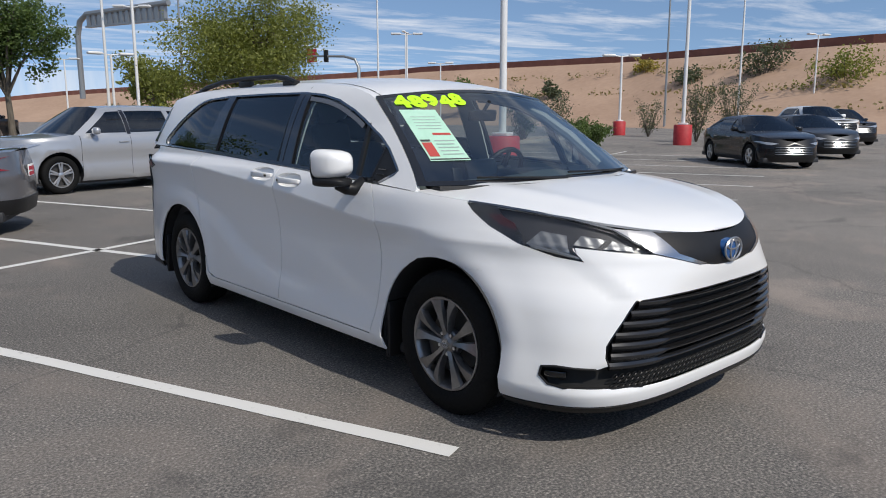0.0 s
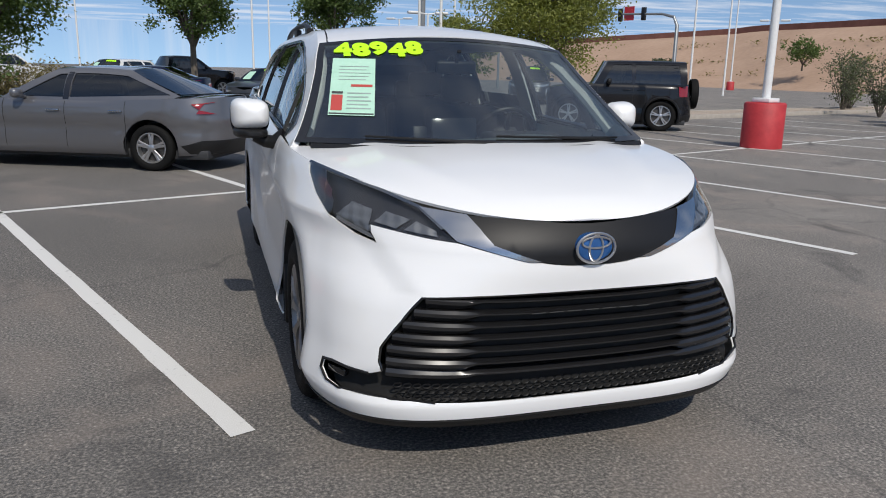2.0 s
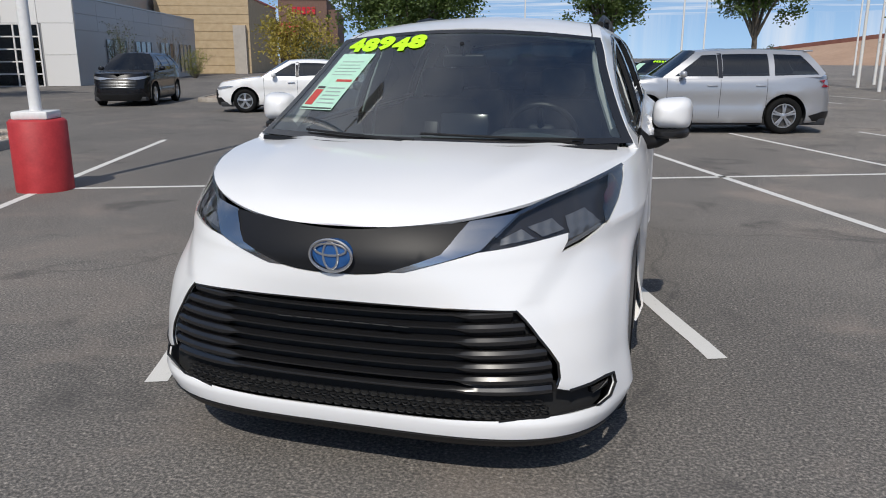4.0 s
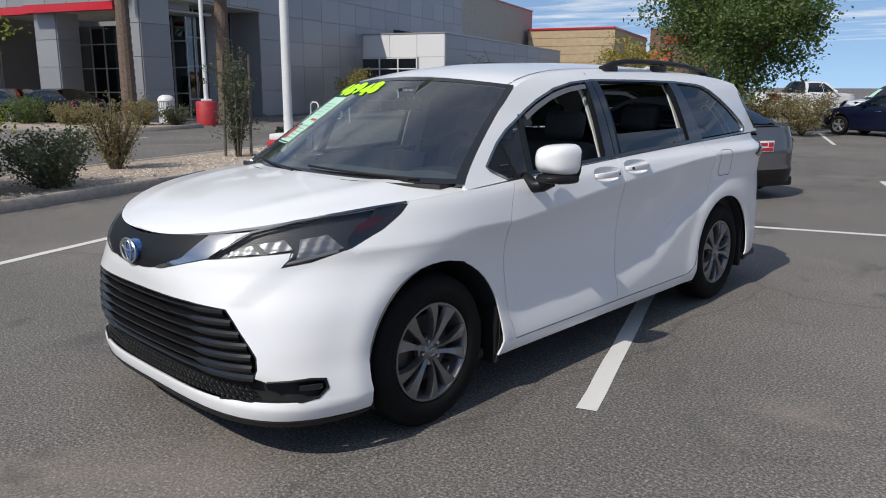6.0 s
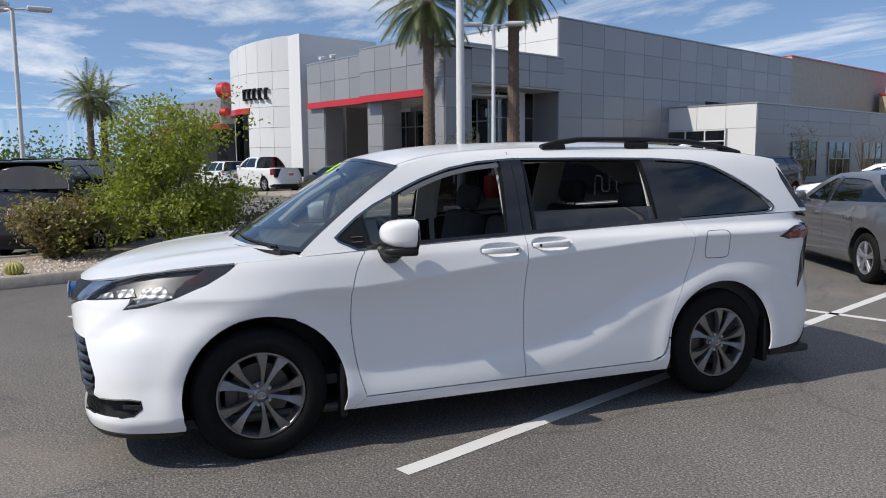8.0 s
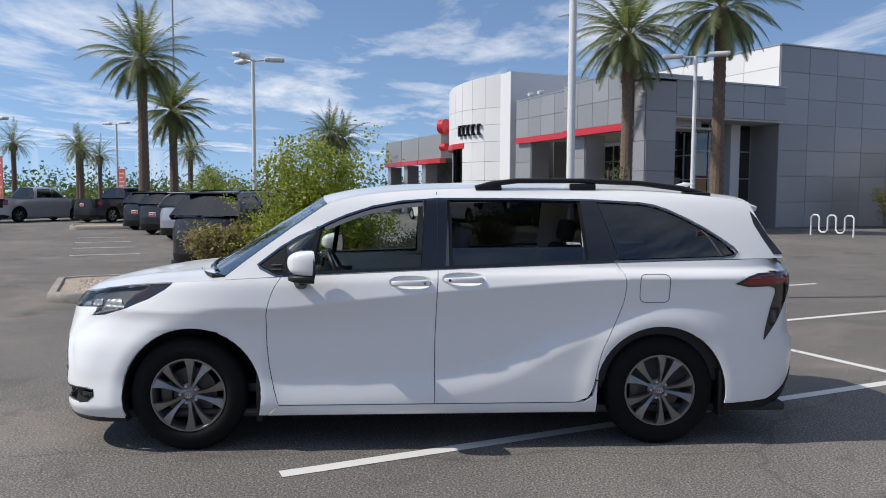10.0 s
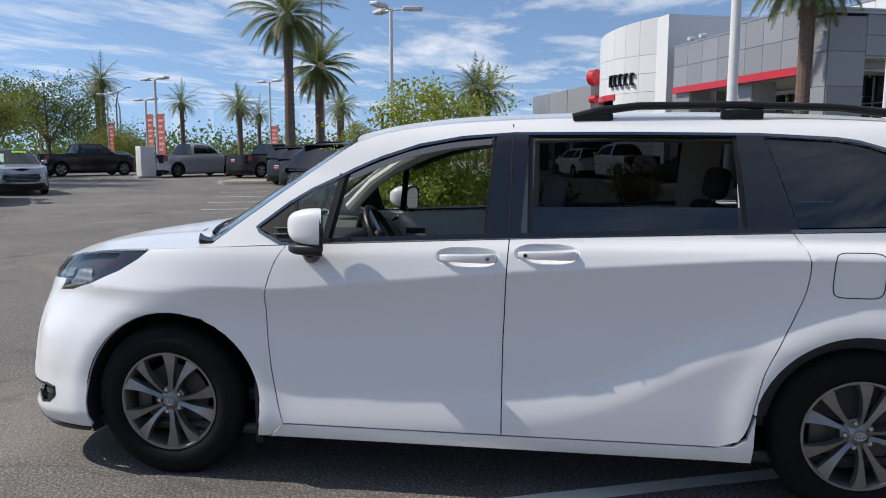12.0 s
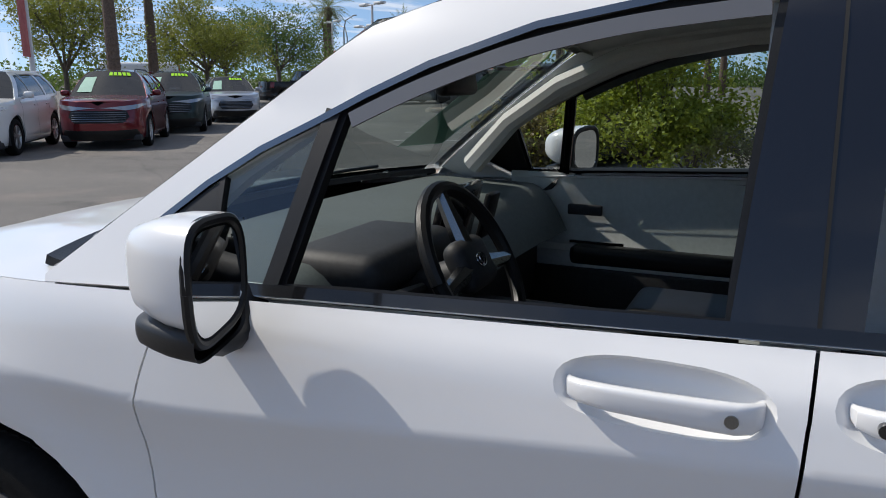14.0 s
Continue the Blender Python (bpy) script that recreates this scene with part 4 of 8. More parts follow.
def mirror_shell(x0, x1, z0, z1, inset):
    """The housing: a blunt wedge that grows from its nose to an open rear rim."""
    bm = bmesh.new()
    ring = mirror_outline(x0, x1, z0, z1)
    cx, cz = (x0 + x1) / 2 - 0.02, (z0 + z1) / 2
    rows = []
    for y in (0.650 + inset, 0.653 + inset, 0.660 + inset, 0.672 + inset, 0.69, 0.715, 0.745, 0.775, 0.800, 0.803, 0.797):
        k = max(0.0, 1 - ((0.800 - min(0.800, y)) / 0.1502) ** 2.8) ** (1 / 2.4)
        k = 0.93 if y == 0.797 else max(0.03, k)
        rows.append([bm.verts.new((cx + (x - cx) * k, y + (x - 1.07) * k * 0.30 * (1 if y > 0.7 else 0.5) + 0.05 * ((x - cx) * k / 0.1) ** 2 * max(0.0, 0.79 - y), cz + (z - cz) * k)) for x, z in ring])
    for p, q in zip(rows, rows[1:]):
        for i in range(len(p)):
            bm.faces.new((p[i], p[(i + 1) % len(p)], q[(i + 1) % len(p)], q[i]))
    bm.faces.new(rows[0][::-1])
    bmesh.ops.recalc_face_normals(bm, faces=bm.faces)
    return bm


def van_front(van):
    # bumper skin with the openings
    band_out = [ux(0.0, 0.284), ux(0.30, 0.286), ux(0.55, 0.294), ux(0.70, 0.306), uy(-0.70, 0.312), uy(-0.64, 0.325), uy(-0.60, 0.36), uy(-0.605, 0.398),
                uy(-0.66, 0.405), uy(-0.73, 0.400), ux(0.775, 0.398)]
    grille = [ux(0.0, 0.284)] + band_out[1:] + [ux(0.735, 0.415), ux(0.745, 0.45), ux(0.738, 0.50), ux(0.67, 0.600), ux(0.60, 0.687), ux(0.4, 0.697), ux(0.2, 0.70), ux(0.0, 0.70)]
    lamp = [uy(-0.107, 1.077), uy(-0.13, 1.045), uy(-0.26, 0.972), uy(-0.43, 0.900), uy(-0.56, 0.862), uy(-0.672, 0.846), uy(-0.640, 0.880), uy(-0.628, 0.906),
            uy(-0.72, 0.896), uy(-0.80, 0.884), uy(-0.866, 0.875), uy(-0.815, 0.915), uy(-0.715, 0.978), uy(-0.573, 1.020), uy(-0.41, 1.047), uy(-0.25, 1.066)]
    chrome = [uy(-0.712, 0.980), uy(-0.77, 0.972), uy(-0.818, 0.964), uy(-0.87, 0.920), uy(-0.915, 0.87), ux(0.193, 0.815), ux(0.24, 0.815), ux(0.34, 0.842), uy(-0.862, 0.878), uy(-0.815, 0.917)]
    plate = [ux(0.0, 0.80), ux(0.07, 0.80), ux(0.14, 0.806), ux(0.193, 0.815), uy(-0.915, 0.87), uy(-0.87, 0.920), uy(-0.818, 0.964), ux(0.30, 0.958), ux(0.193, 0.951), ux(0.1, 0.942), ux(0.0, 0.938)]
    outer = [(0.0, 0.284)] + band_out[1:]
    skin_poly = [(0.0, 0.222)] + [(u, 0.222) for u in span(0.1, uy(-0.395, 0.222)[0], 12)]
    skin_poly += [uy(*p) for p in arch(0.03, 0.235) if p[0] < 0 and p[1] < 0.772] + [uy(-0.1065, 0.7745), uy(-0.190, 0.7745)] + [uy(y, z) for y, z in BUMPER_SEAM[::-1]]
    skin_poly += [(u, z - 0.002) for u, z in lamp[4:11]]
    skin_poly += [(u, z - 0.002) for u, z in ((ux(0.34, 0.842)), ux(0.24, 0.815), ux(0.193, 0.813), ux(0.14, 0.804), ux(0.07, 0.798), (0.0, 0.798))]
    skin_poly += [(0.0, 0.702)] + [(u, z + (0.002 if z > 0.5 else 0)) for u, z in grille[::-1][1:-1]] + [(0.0, 0.284)]
    bm = bmesh.new()
    trimmed(bm, skin_poly, skin, 0.022)
    outward(bm)
    flip_copy(bm)
    bump = part("front_bumper", bm, M_WHITE, van, thick=0.012)
    # black lip under it
    bm = bmesh.new()
    lip = [(0.0, 0.219)] + [(u, 0.219) for u in span(0.1, uy(-0.40, 0.219)[0], 12)] + [uy(-0.41, 0.200)] + [(u, 0.190) for u in span(uy(-0.55, 0.190)[0], 0.0, 8)]
    trimmed(bm, lip, raised(0.005), 0.05)
    outward(bm)
    flip_copy(bm)
    part("front_lip", bm, M_BLACK, bump, "black lower lip", thick=0.014)
    # unseen plate, added to stop sunlight leaking through the grille onto the ground
    bm = bmesh.new()
    grid_patch(bm, lambda x, k: Vector((x, skin(*ux(min(0.80, abs(x) + 0.001), 0.235)).y * (1 - k) + k * -0.5 + 0.012, 0.228)), span(-0.80, 0.80, 24), span(0, 1, 3))
    part("under_tray", bm, M_BLACK, bump, "added black plate that stops light under the bumper", thick=0.01)
    # dark back of the grille and its slats
    bm = bmesh.new()
    trimmed(bm, [(0.0, 0.27)] + [(u, z - 0.012 if z < 0.35 else z + 0.01) for u, z in grille[1:-1]] + [(0.0, 0.712)], raised(-0.045), 0.05)
    outward(bm)
    flip_copy(bm)
    part("grille_back", bm, M_GAP, bump)
    for k in range(7):
        z0 = 0.668 - 0.047 * k
        ends = lerp_table([(0.36, 0.722), (0.45, 0.724), (0.50, 0.715), (0.60, 0.648), (0.687, 0.575)], z0)
        xs = span(-ends, ends, 36)
        bm = bmesh.new()
        rows = []
        for x in xs:
            dz = 0.022 * (abs(x) / 0.74) ** 2 - (0.010 if abs(x) > 0.40 else 0.0) * min(1.0, (abs(x) - 0.40) / 0.05)
            thick = 0.011 + (0.016 * min(1.0, max(0.0, (abs(x) - 0.40) / 0.06)))
            u, z = ux(abs(x), z0 + dz)
            p, n = skin(u, z), skin_normal(max(0.02, u), z)
            if x < 0:
                p.x, n.x = -p.x, -n.x
            up = Vector((0, 0, 1))
            prof = [(-0.040, thick * 0.9), (-0.014, thick * 0.75), (-0.005, thick * 0.35), (-0.005, -thick * 0.1), (-0.020, -thick * 0.7), (-0.040, -thick * 0.6)]
            rows.append([bm.verts.new(p + n * a + up * b) for a, b in prof])
        for a, b in zip(rows, rows[1:]):
            for i in range(6):
                bm.faces.new((a[i], a[(i + 1) % 6], b[(i + 1) % 6], b[i]))
        bm.faces.new(rows[0]), bm.faces.new(rows[-1][::-1])
        bmesh.ops.recalc_face_normals(bm, faces=bm.faces)
        part("grille_slat", bm, M_SLAT, bump, "satin black slat", sharp=25)
    for sgn in (1, -1):
        bm = bmesh.new()
        corner = grille[len(band_out):]
        rim = [(a[0] + (b[0] - a[0]) * k / 5, a[1] + (b[1] - a[1]) * k / 5) for a, b in zip(corner, corner[1:]) for k in range(5)]
        tube(bm, [skin(*p) - skin_normal(max(0.02, p[0]), p[1]) * 0.004 for p in rim + [(0.0, 0.70)]], 0.005, 6)
        part("grille_rim", bm if sgn > 0 else mirror_bm(bm), M_GLOSSBLACK, bump, "gloss black grille edge")
    # thin bright line in the upper slats
    bm = bmesh.new()
    for x in span(-0.22, 0.20, 6):
        box(bm, x, x + 0.055, -0.951, -0.945, 0.6235, 0.6275)
    part("grille_highlight", bm, M_DARKCHROME, bump)
    # honeycomb mesh below
    bm = bmesh.new()
    for row in range(3):
        for i in range(-20, 21):
            x, z = i * 0.034 + (0.017 if row % 2 else 0), 0.300 + row * 0.020 + 0.012 * (abs(i) / 20) ** 2
            u, _ = ux(min(0.73, abs(x)), z)
            p = skin(u, z) + skin_normal(max(0.02, u), z) * -0.012
            s = -1 if x < 0 else 1
            ring = [Vector((s * p.x + 0.0165 * math.cos(t), p.y + abs(0.0165 * math.cos(t)) * 0.2, p.z + 0.009 * math.sin(t))) for t in span(0, 2 * math.pi, 6)]
            tube(bm, ring, 0.0028, 4, caps=False)
    part("grille_mesh", bm, M_BLACK, bump)
    for sgn in (1, -1):
        bm = bmesh.new()
        trim = [uy(-0.60, 0.36), uy(-0.605, 0.398), uy(-0.66, 0.405), uy(-0.73, 0.400), ux(0.775, 0.398)]
        tube(bm, [skin(*p) * 1.0 for p in trim], 0.006, 6)
        tube(bm, [skin(*p) for p in (uy(-0.60, 0.36), uy(-0.64, 0.325), uy(-0.70, 0.312), ux(0.70, 0.306), ux(0.55, 0.294))], 0.005, 6)
        part("fog_trim", bm if sgn > 0 else mirror_bm(bm), M_BLACK, bump)
        bm = bmesh.new()
        p = skin(*uy(-0.66, 0.362))
        box(bm, -0.05, 0.05, -0.012, 0.012, -0.014, 0.014, 0.005, m=pose(p.x - 0.03, p.y + 0.015, p.z, 0, 0, 62))
        part("fog_lamp", bm if sgn > 0 else mirror_bm(bm), M_GLOSSBLACK, bump, "small fog lamp")
        # head lamp: bowl, reflectors, lens
        bm = bmesh.new()
        trimmed(bm, lamp, raised(-0.028), 0.035)
        outward(bm)
        hl = part("head_lamp", bm if sgn > 0 else mirror_bm(bm), M_LAMPDARK, van, "slim head lamp under a clear lens", thick=0.01)
        bm = bmesh.new()
        ribbed = lambda u, z: skin(u, z) - skin_normal(max(0.02, u), z) * (0.017 + 0.004 * abs((u * 42) % 2 - 1) + 0.003 * abs((z * 60) % 2 - 1))
        for bowl in ([uy(-0.43, 0.918), uy(-0.55, 0.880), uy(-0.615, 0.876), uy(-0.600, 0.915), uy(-0.575, 0.962), uy(-0.47, 0.975)],
                     [uy(-0.615, 0.922), uy(-0.70, 0.910), uy(-0.715, 0.945), uy(-0.625, 0.962)], [uy(-0.725, 0.908), uy(-0.815, 0.895), uy(-0.800, 0.915), uy(-0.735, 0.940)]):
            trimmed(bm, bowl, ribbed, 0.012)
        outward(bm)
        part("reflector", bm if sgn > 0 else mirror_bm(bm), M_REFLECTOR, hl, "bright projector")
        bm = bmesh.new()
        tube(bm, [skin(*p) - skin_normal(*p) * 0.010 for p in (uy(-0.46, 0.905), uy(-0.54, 0.885), uy(-0.60, 0.872), uy(-0.652, 0.862), uy(-0.630, 0.888), uy(-0.622, 0.902))], 0.007, 8)
        part("day_light", bm if sgn > 0 else mirror_bm(bm), M_REFLECTOR, hl, "running light bar")
        bm = bmesh.new()
        trimmed(bm, [lamp[0], lamp[1], lamp[2], lamp[3], uy(-0.40, 0.96), uy(-0.30, 1.02), lamp[-1]], raised(-0.004), 0.035)
        outward(bm)
        part("lamp_tail", bm if sgn > 0 else mirror_bm(bm), M_GLOSSBLACK, hl)
        bm = bmesh.new()
        trimmed(bm, [uy(-0.22, 1.028), uy(-0.30, 0.985), uy(-0.38, 0.965), uy(-0.36, 0.995), uy(-0.28, 1.030)], raised(-0.002), 0.03)
        outward(bm)
        part("side_marker", bm if sgn > 0 else mirror_bm(bm), M_MARKER, hl, "dark red side marker")
        bm = bmesh.new()
        trimmed(bm, lamp, raised(0.001), 0.035)
        outward(bm)
        o = part("lamp_lens", bm if sgn > 0 else mirror_bm(bm), M_LENS, hl, "clear lens")
        o.visible_shadow = False
        bm = bmesh.new()
        ribbon(bm, [raised(0.0)(*p) for p in [lamp[0], *lamp[:10:-1]]], 0.012, lambda p: Vector((0.5, -0.5, 0.7)).normalized(), 0.003)
        part("lamp_brow", bm if sgn > 0 else mirror_bm(bm), M_DARKCHROME, hl, "bright brow line", thick=0.006)
        bm = bmesh.new()
        trimmed(bm, chrome, raised(0.004), 0.03)
        outward(bm)
        part("chrome_wing", bm if sgn > 0 else mirror_bm(bm), M_CHROME, bump, "chrome wing", thick=0.01)
    bm = bmesh.new()
    trimmed(bm, plate, raised(-0.002), 0.03)
    outward(bm)
    flip_copy(bm)
    part("upper_grille", bm, M_UPPER, bump, "satin black panel behind the badge", thick=0.012)
    # badge: blue oval with chrome rings
    bm = bmesh.new()
    lathe(bm, [(0.0, 0.010), (0.4, 0.010), (0.85, 0.006), (0.95, 0.0), (0.95, -0.03)], "Z", 40)
    for v in bm.verts:
        v.co = Vector((v.co.x * 0.074, -0.972 - v.co.z * 1.0 + 0.02 * 0, 0.861 + v.co.y * 0.053))
    bmesh.ops.recalc_face_normals(bm, faces=bm.faces)
    badge = part("badge", bm, M_BLUE, bump, "oval blue badge")
    bm = bmesh.new()
    for a, b, dz, r in ((0.074, 0.053, 0, 0.005), (0.026, 0.046, 0, 0.004), (0.055, 0.020, 0.020, 0.004)):
        tube(bm, [(a * math.cos(t), -0.984, 0.861 + dz + b * math.sin(t)) for t in span(0, 2 * math.pi, 36)], r, 6, caps=False)
    part("badge_ring", bm, M_SILVER, badge, "chrome rings")


def van_top(van):
    hood_c = [(-0.93, 0.945), (-0.87, 0.984), (-0.78, 1.022), (-0.55, 1.075), (-0.25, 1.118), (-0.03, 1.138)]

    def hood(uu, k):
        e = body(k * s_at_y(0.27, 1.10), 1.0)
        s = k * s_at_y(0.27, 1.10)
        e = body(s, shoulder_z(s))
        yc = -0.925 + (e.y + 0.925) * (0.895 / 1.195)
        zc = lerp_table(hood_c, yc)
        a = abs(uu)
        y = yc + (e.y - yc) * a * a
        z = (1 - a) ** 2 * zc + 2 * a * (1 - a) * (zc + (e.z - zc) * 0.06) + a * a * e.z
        ridge = 0.010 * math.exp(-((a - 0.62) / 0.10) ** 2) * min(1.0, max(0.0, (k - 0.35) / 0.4))
        return Vector((uu * e.x, y, z + ridge))
    bm = bmesh.new()
    grid_patch(bm, hood, span(-1, 1, 40), [k for k in span(0.0, 1, 44)])
    outward(bm, (0, 0, 0.3))
    part("hood", bm, M_WHITE, van, thick=0.012)
    # cowl and wipers
    bm = bmesh.new()
    grid_patch(bm, lambda x, k: Vector((x, shield_y(x, 1.12) - 0.055 + 0.11 * k, 1.128 - 0.012 * math.sin(math.pi * k) + 0.006 * k)), span(-0.84, 0.84, 24), span(0, 1, 4))
    outward(bm, (0, 0, 0.3))
    part("cowl", bm, M_BLACK, van, thick=0.02)
    for x0, x1, z1 in ((-0.60, -0.02, 1.160), (0.0, 0.70, 1.165)):
        bm = bmesh.new()
        pts = [(x, shield_y(x, z1 - 0.02 * (x - x0) / (x1 - x0)) - 0.022, z1 - 0.02 * (x - x0) / (x1 - x0)) for x in span(x0, x1, 8)]
        tube(bm, pts, 0.006, 6)
        tube(bm, [(x1 - 0.05, shield_y(x1, 1.13) - 0.02, 1.135), pts[4]], 0.007, 6)
        part("wiper", bm, M_BLACK, van, "black wiper")

    def shield_half(z):
        y = 0.5
        for _ in range(30):
            y = shield_y(green_x(y, z), z)
        return green_x(y, z) - 0.004

    def shield(uu, k, lift=0.0, grow=1.0):
        z = 1.125 + k * (0.505 - 0.045 * uu * uu)
        x = uu * shield_half(z) * grow
        return Vector((x, shield_y(x, z) - lift, z + lift * 0.6))
    bm = bmesh.new()
    grid_patch(bm, lambda a, b: shield(a, b), span(-1, 1, 24), span(0, 1, 14))
    outward(bm)
    ws = part("windscreen", bm, M_SHIELD, van, "large raked windscreen")
    ws.visible_shadow = False
    bm = bmesh.new()
    for rng, vs in (((-1, -0.955), (0, 1)), ((0.955, 1), (0, 1)), ((-1, 1), (0, 0.045)), ((-1, 1), (0.965, 1))):
        grid_patch(bm, lambda a, b: shield(a, b, 0.002), span(*rng, 24), span(*vs, 14))
    outward(bm)
    part("windscreen_frit", bm, M_GLOSSBLACK, ws, "black glazing border")
    # price figures in marker along the top, paper sheet below
    for i, figure in enumerate("48948"):
        cu = bpy.data.curves.new("price", "FONT")
        cu.body, cu.size, cu.offset = figure, 0.1, 0.0065
        tmp = new("price_tmp", cu)
        bpy.context.view_layer.update()
        me = bpy.data.meshes.new_from_object(tmp)
        bpy.data.objects.remove(tmp)
        bm = bmesh.new()
        bm.from_mesh(me)
        xs, ys = [v.co.x for v in bm.verts], [v.co.y for v in bm.verts]
        for v in bm.verts:
            k = (i + 0.04 + 1.0 * (v.co.x - min(xs)) / (max(xs) - min(xs))) / 5
            h = (v.co.y - min(ys)) / (max(ys) - min(ys))
            x, z = -0.640 + 0.455 * k + 0.006 * h, 1.516 + 0.070 * h + 0.014 * k - 0.005 * math.sin(9 * i)
            v.co = Vector((x, shield_y(x, z) - 0.006, z + 0.003))
        bmesh.ops.recalc_face_normals(bm, faces=bm.faces)
        part("price_figure", bm, M_LIME, ws, "lime marker figure on the glass", thick=0.001)

    def sheet(x0, x1, z0, z1, lift):
        b2 = bmesh.new()
        lean = lambda x, z: x - 0.042 + 0.34 * (z - 1.24)
        grid_patch(b2, lambda x, z: Vector((lean(x, z), shield_y(lean(x, z), z) - lift, z + 0.6 * lift)), span(x0, x1, 6), span(z0, z1, 6))
        return outward(b2)
    paper = part("price_sheet", sheet(-0.695, -0.488, 1.240, 1.506, 0.004), M_PAPER, ws, "pale green printed sheet")
    part("printed_block", sheet(-0.686, -0.635, 1.260, 1.330, 0.0055), M_PAPERRED, paper)
    part("printed_block", sheet(-0.686, -0.635, 1.335, 1.345, 0.0055), M_PAPERBLACK, paper)
    part("printed_block", sheet(-0.600, -0.500, 1.368, 1.379, 0.0055), M_PAPERRED, paper)
    part("printed_block", sheet(-0.692, -0.492, 1.244, 1.250, 0.0055), M_PAPERBLACK, paper)
    for k in range(5):
        part("printed_line", sheet(-0.615, -0.505 - 0.012 * (k % 2), 1.268 + 0.017 * k, 1.273 + 0.017 * k, 0.0055), M_PAPERINK, paper)
    for k in range(5):
        part("printed_line", sheet(-0.66, -0.53 + 0.01 * (k % 3), 1.400 + 0.016 * k, 1.403 + 0.016 * k, 0.0055), M_PAPERINK, paper)
    # roof
    rail = [(0.80, 1.545), (0.90, 1.590), (1.1, 1.637), (1.36, 1.667), (1.8, 1.687), (2.3, 1.692), (3.0, 1.676), (3.5, 1.637), (3.74, 1.602)]
    mid = [(0.78, 1.635), (1.0, 1.682), (1.4, 1.722), (2.2, 1.742), (3.0, 1.727), (3.5, 1.690), (3.80, 1.655)]

    def roof(uu, k, drop=0.0):
        ye = 0.86 + k * 2.88
        yc = 0.79 + k * 3.02
        ze = lerp_table(rail, ye)
        a = abs(uu)
        zc = lerp_table(mid, yc)
        y = yc + (ye - yc) * a * a
        z = (1 - a) ** 2 * zc + 2 * a * (1 - a) * (zc + (ze - zc) * 0.03) + a * a * ze
        return Vector((uu * green_x(ye, ze), y, z - drop))
    bm = bmesh.new()
    grid_patch(bm, roof, span(-1, 1, 30), span(0, 1, 40))
    outward(bm)
    part("roof", bm, M_WHITE, van, thick=0.02)
    bm = bmesh.new()
    grid_patch(bm, lambda a, b: roof(a * 0.97, 0.02 + b * 0.95, 0.035), span(-1, 1, 12), span(0, 1, 16))
    part("headliner", bm, M_LINER, van, "light grey headliner", thick=0.01)
    for sgn in (1, -1):
        bm = bmesh.new()
        ribbon(bm, [roof(sgn * 0.93, k) for k in span(0.0, 1.0, 24)], 0.008, lambda p: Vector((0, 0, 1)), 0.002)
        part("roof_ditch", bm, M_GAP, van, "dark roof seam")
        bm = bmesh.new()
        pts = [(sgn * 0.615, 1.86, 1.690), (sgn * 0.612, 1.98, 1.722), (sgn * 0.61, 2.15, 1.742), (sgn * 0.605, 2.6, 1.744), (sgn * 0.60, 3.0, 1.730), (sgn * 0.592, 3.3, 1.695), (sgn * 0.585, 3.50, 1.645)]
        tube(bm, pts, [0.020, 0.019, 0.018, 0.017, 0.018, 0.020, 0.022], 10)
        for y, z in ((1.95, 1.70), (2.6, 1.715), (3.38, 1.66)):
            box(bm, sgn * 0.605 - 0.018, sgn * 0.605 + 0.018, y - 0.09, y + 0.09, z - 0.035, z + 0.010, 0.008)
        part("roof_rail", bm, M_BLACK, van, "black roof rail")
    bm = bmesh.new()
    tube(bm, [(0.0, 3.45, 1.69), (0.0, 3.55, 1.73), (0, 3.62, 1.735)], [0.03, 0.02, 0.004], 8)
    part("roof_aerial", bm, M_WHITE, van)
    # spoiler and tailgate
    bm = bmesh.new()
    grid_patch(bm, lambda a, b: Vector((a * 0.66, 3.70 + 0.16 * b - 0.05 * a * a, (1.655 if b < 2 else 0) - 0.055 * a * a - 0.03 * b)), span(-1, 1, 20), span(0, 1, 4))
    outward(bm)
    part("spoiler", bm, M_WHITE, van, thick=0.03)

    def gate(uu, k):
        z = 1.62 - k * 0.42
        y = lerp_table([(1.20, 4.05), (1.30, 3.93), (1.45, 3.83), (1.62, 3.76)], z)
        x = green_x(3.8, z) - 0.01
        return Vector((uu * x, y - 0.14 * uu * uu, z))
    bm = bmesh.new()
    grid_patch(bm, gate, span(-1, 1, 20), span(0, 1, 8))
    outward(bm)
    part("rear_window", bm, M_TINT, van, "dark tailgate window", thick=0.01)
    bm = bmesh.new()
    rear = [uy(3.49, 0.278), uy(3.80, 0.288), uy(3.95, 0.352), uy(4.03, 0.435), (5.2, 0.455), (5.5, 0.475), (5.8, 0.475), (5.8, 0.25), (5.4, 0.24), uy(3.9, 0.235), uy(3.50, 0.235)]
    trimmed(bm, rear, raised(0.004), 0.05)
    outward(bm)
    flip_copy(bm)
    part("rear_bumper", bm, M_BLACK, van, "black lower rear bumper", thick=0.02)
    bm = bmesh.new()
    box(bm, -0.88, 0.88, -0.62, 3.95, 0.20, 0.26, 0.02)
    part("underbody", bm, M_TRIM_DARK, van, "dark underbody")


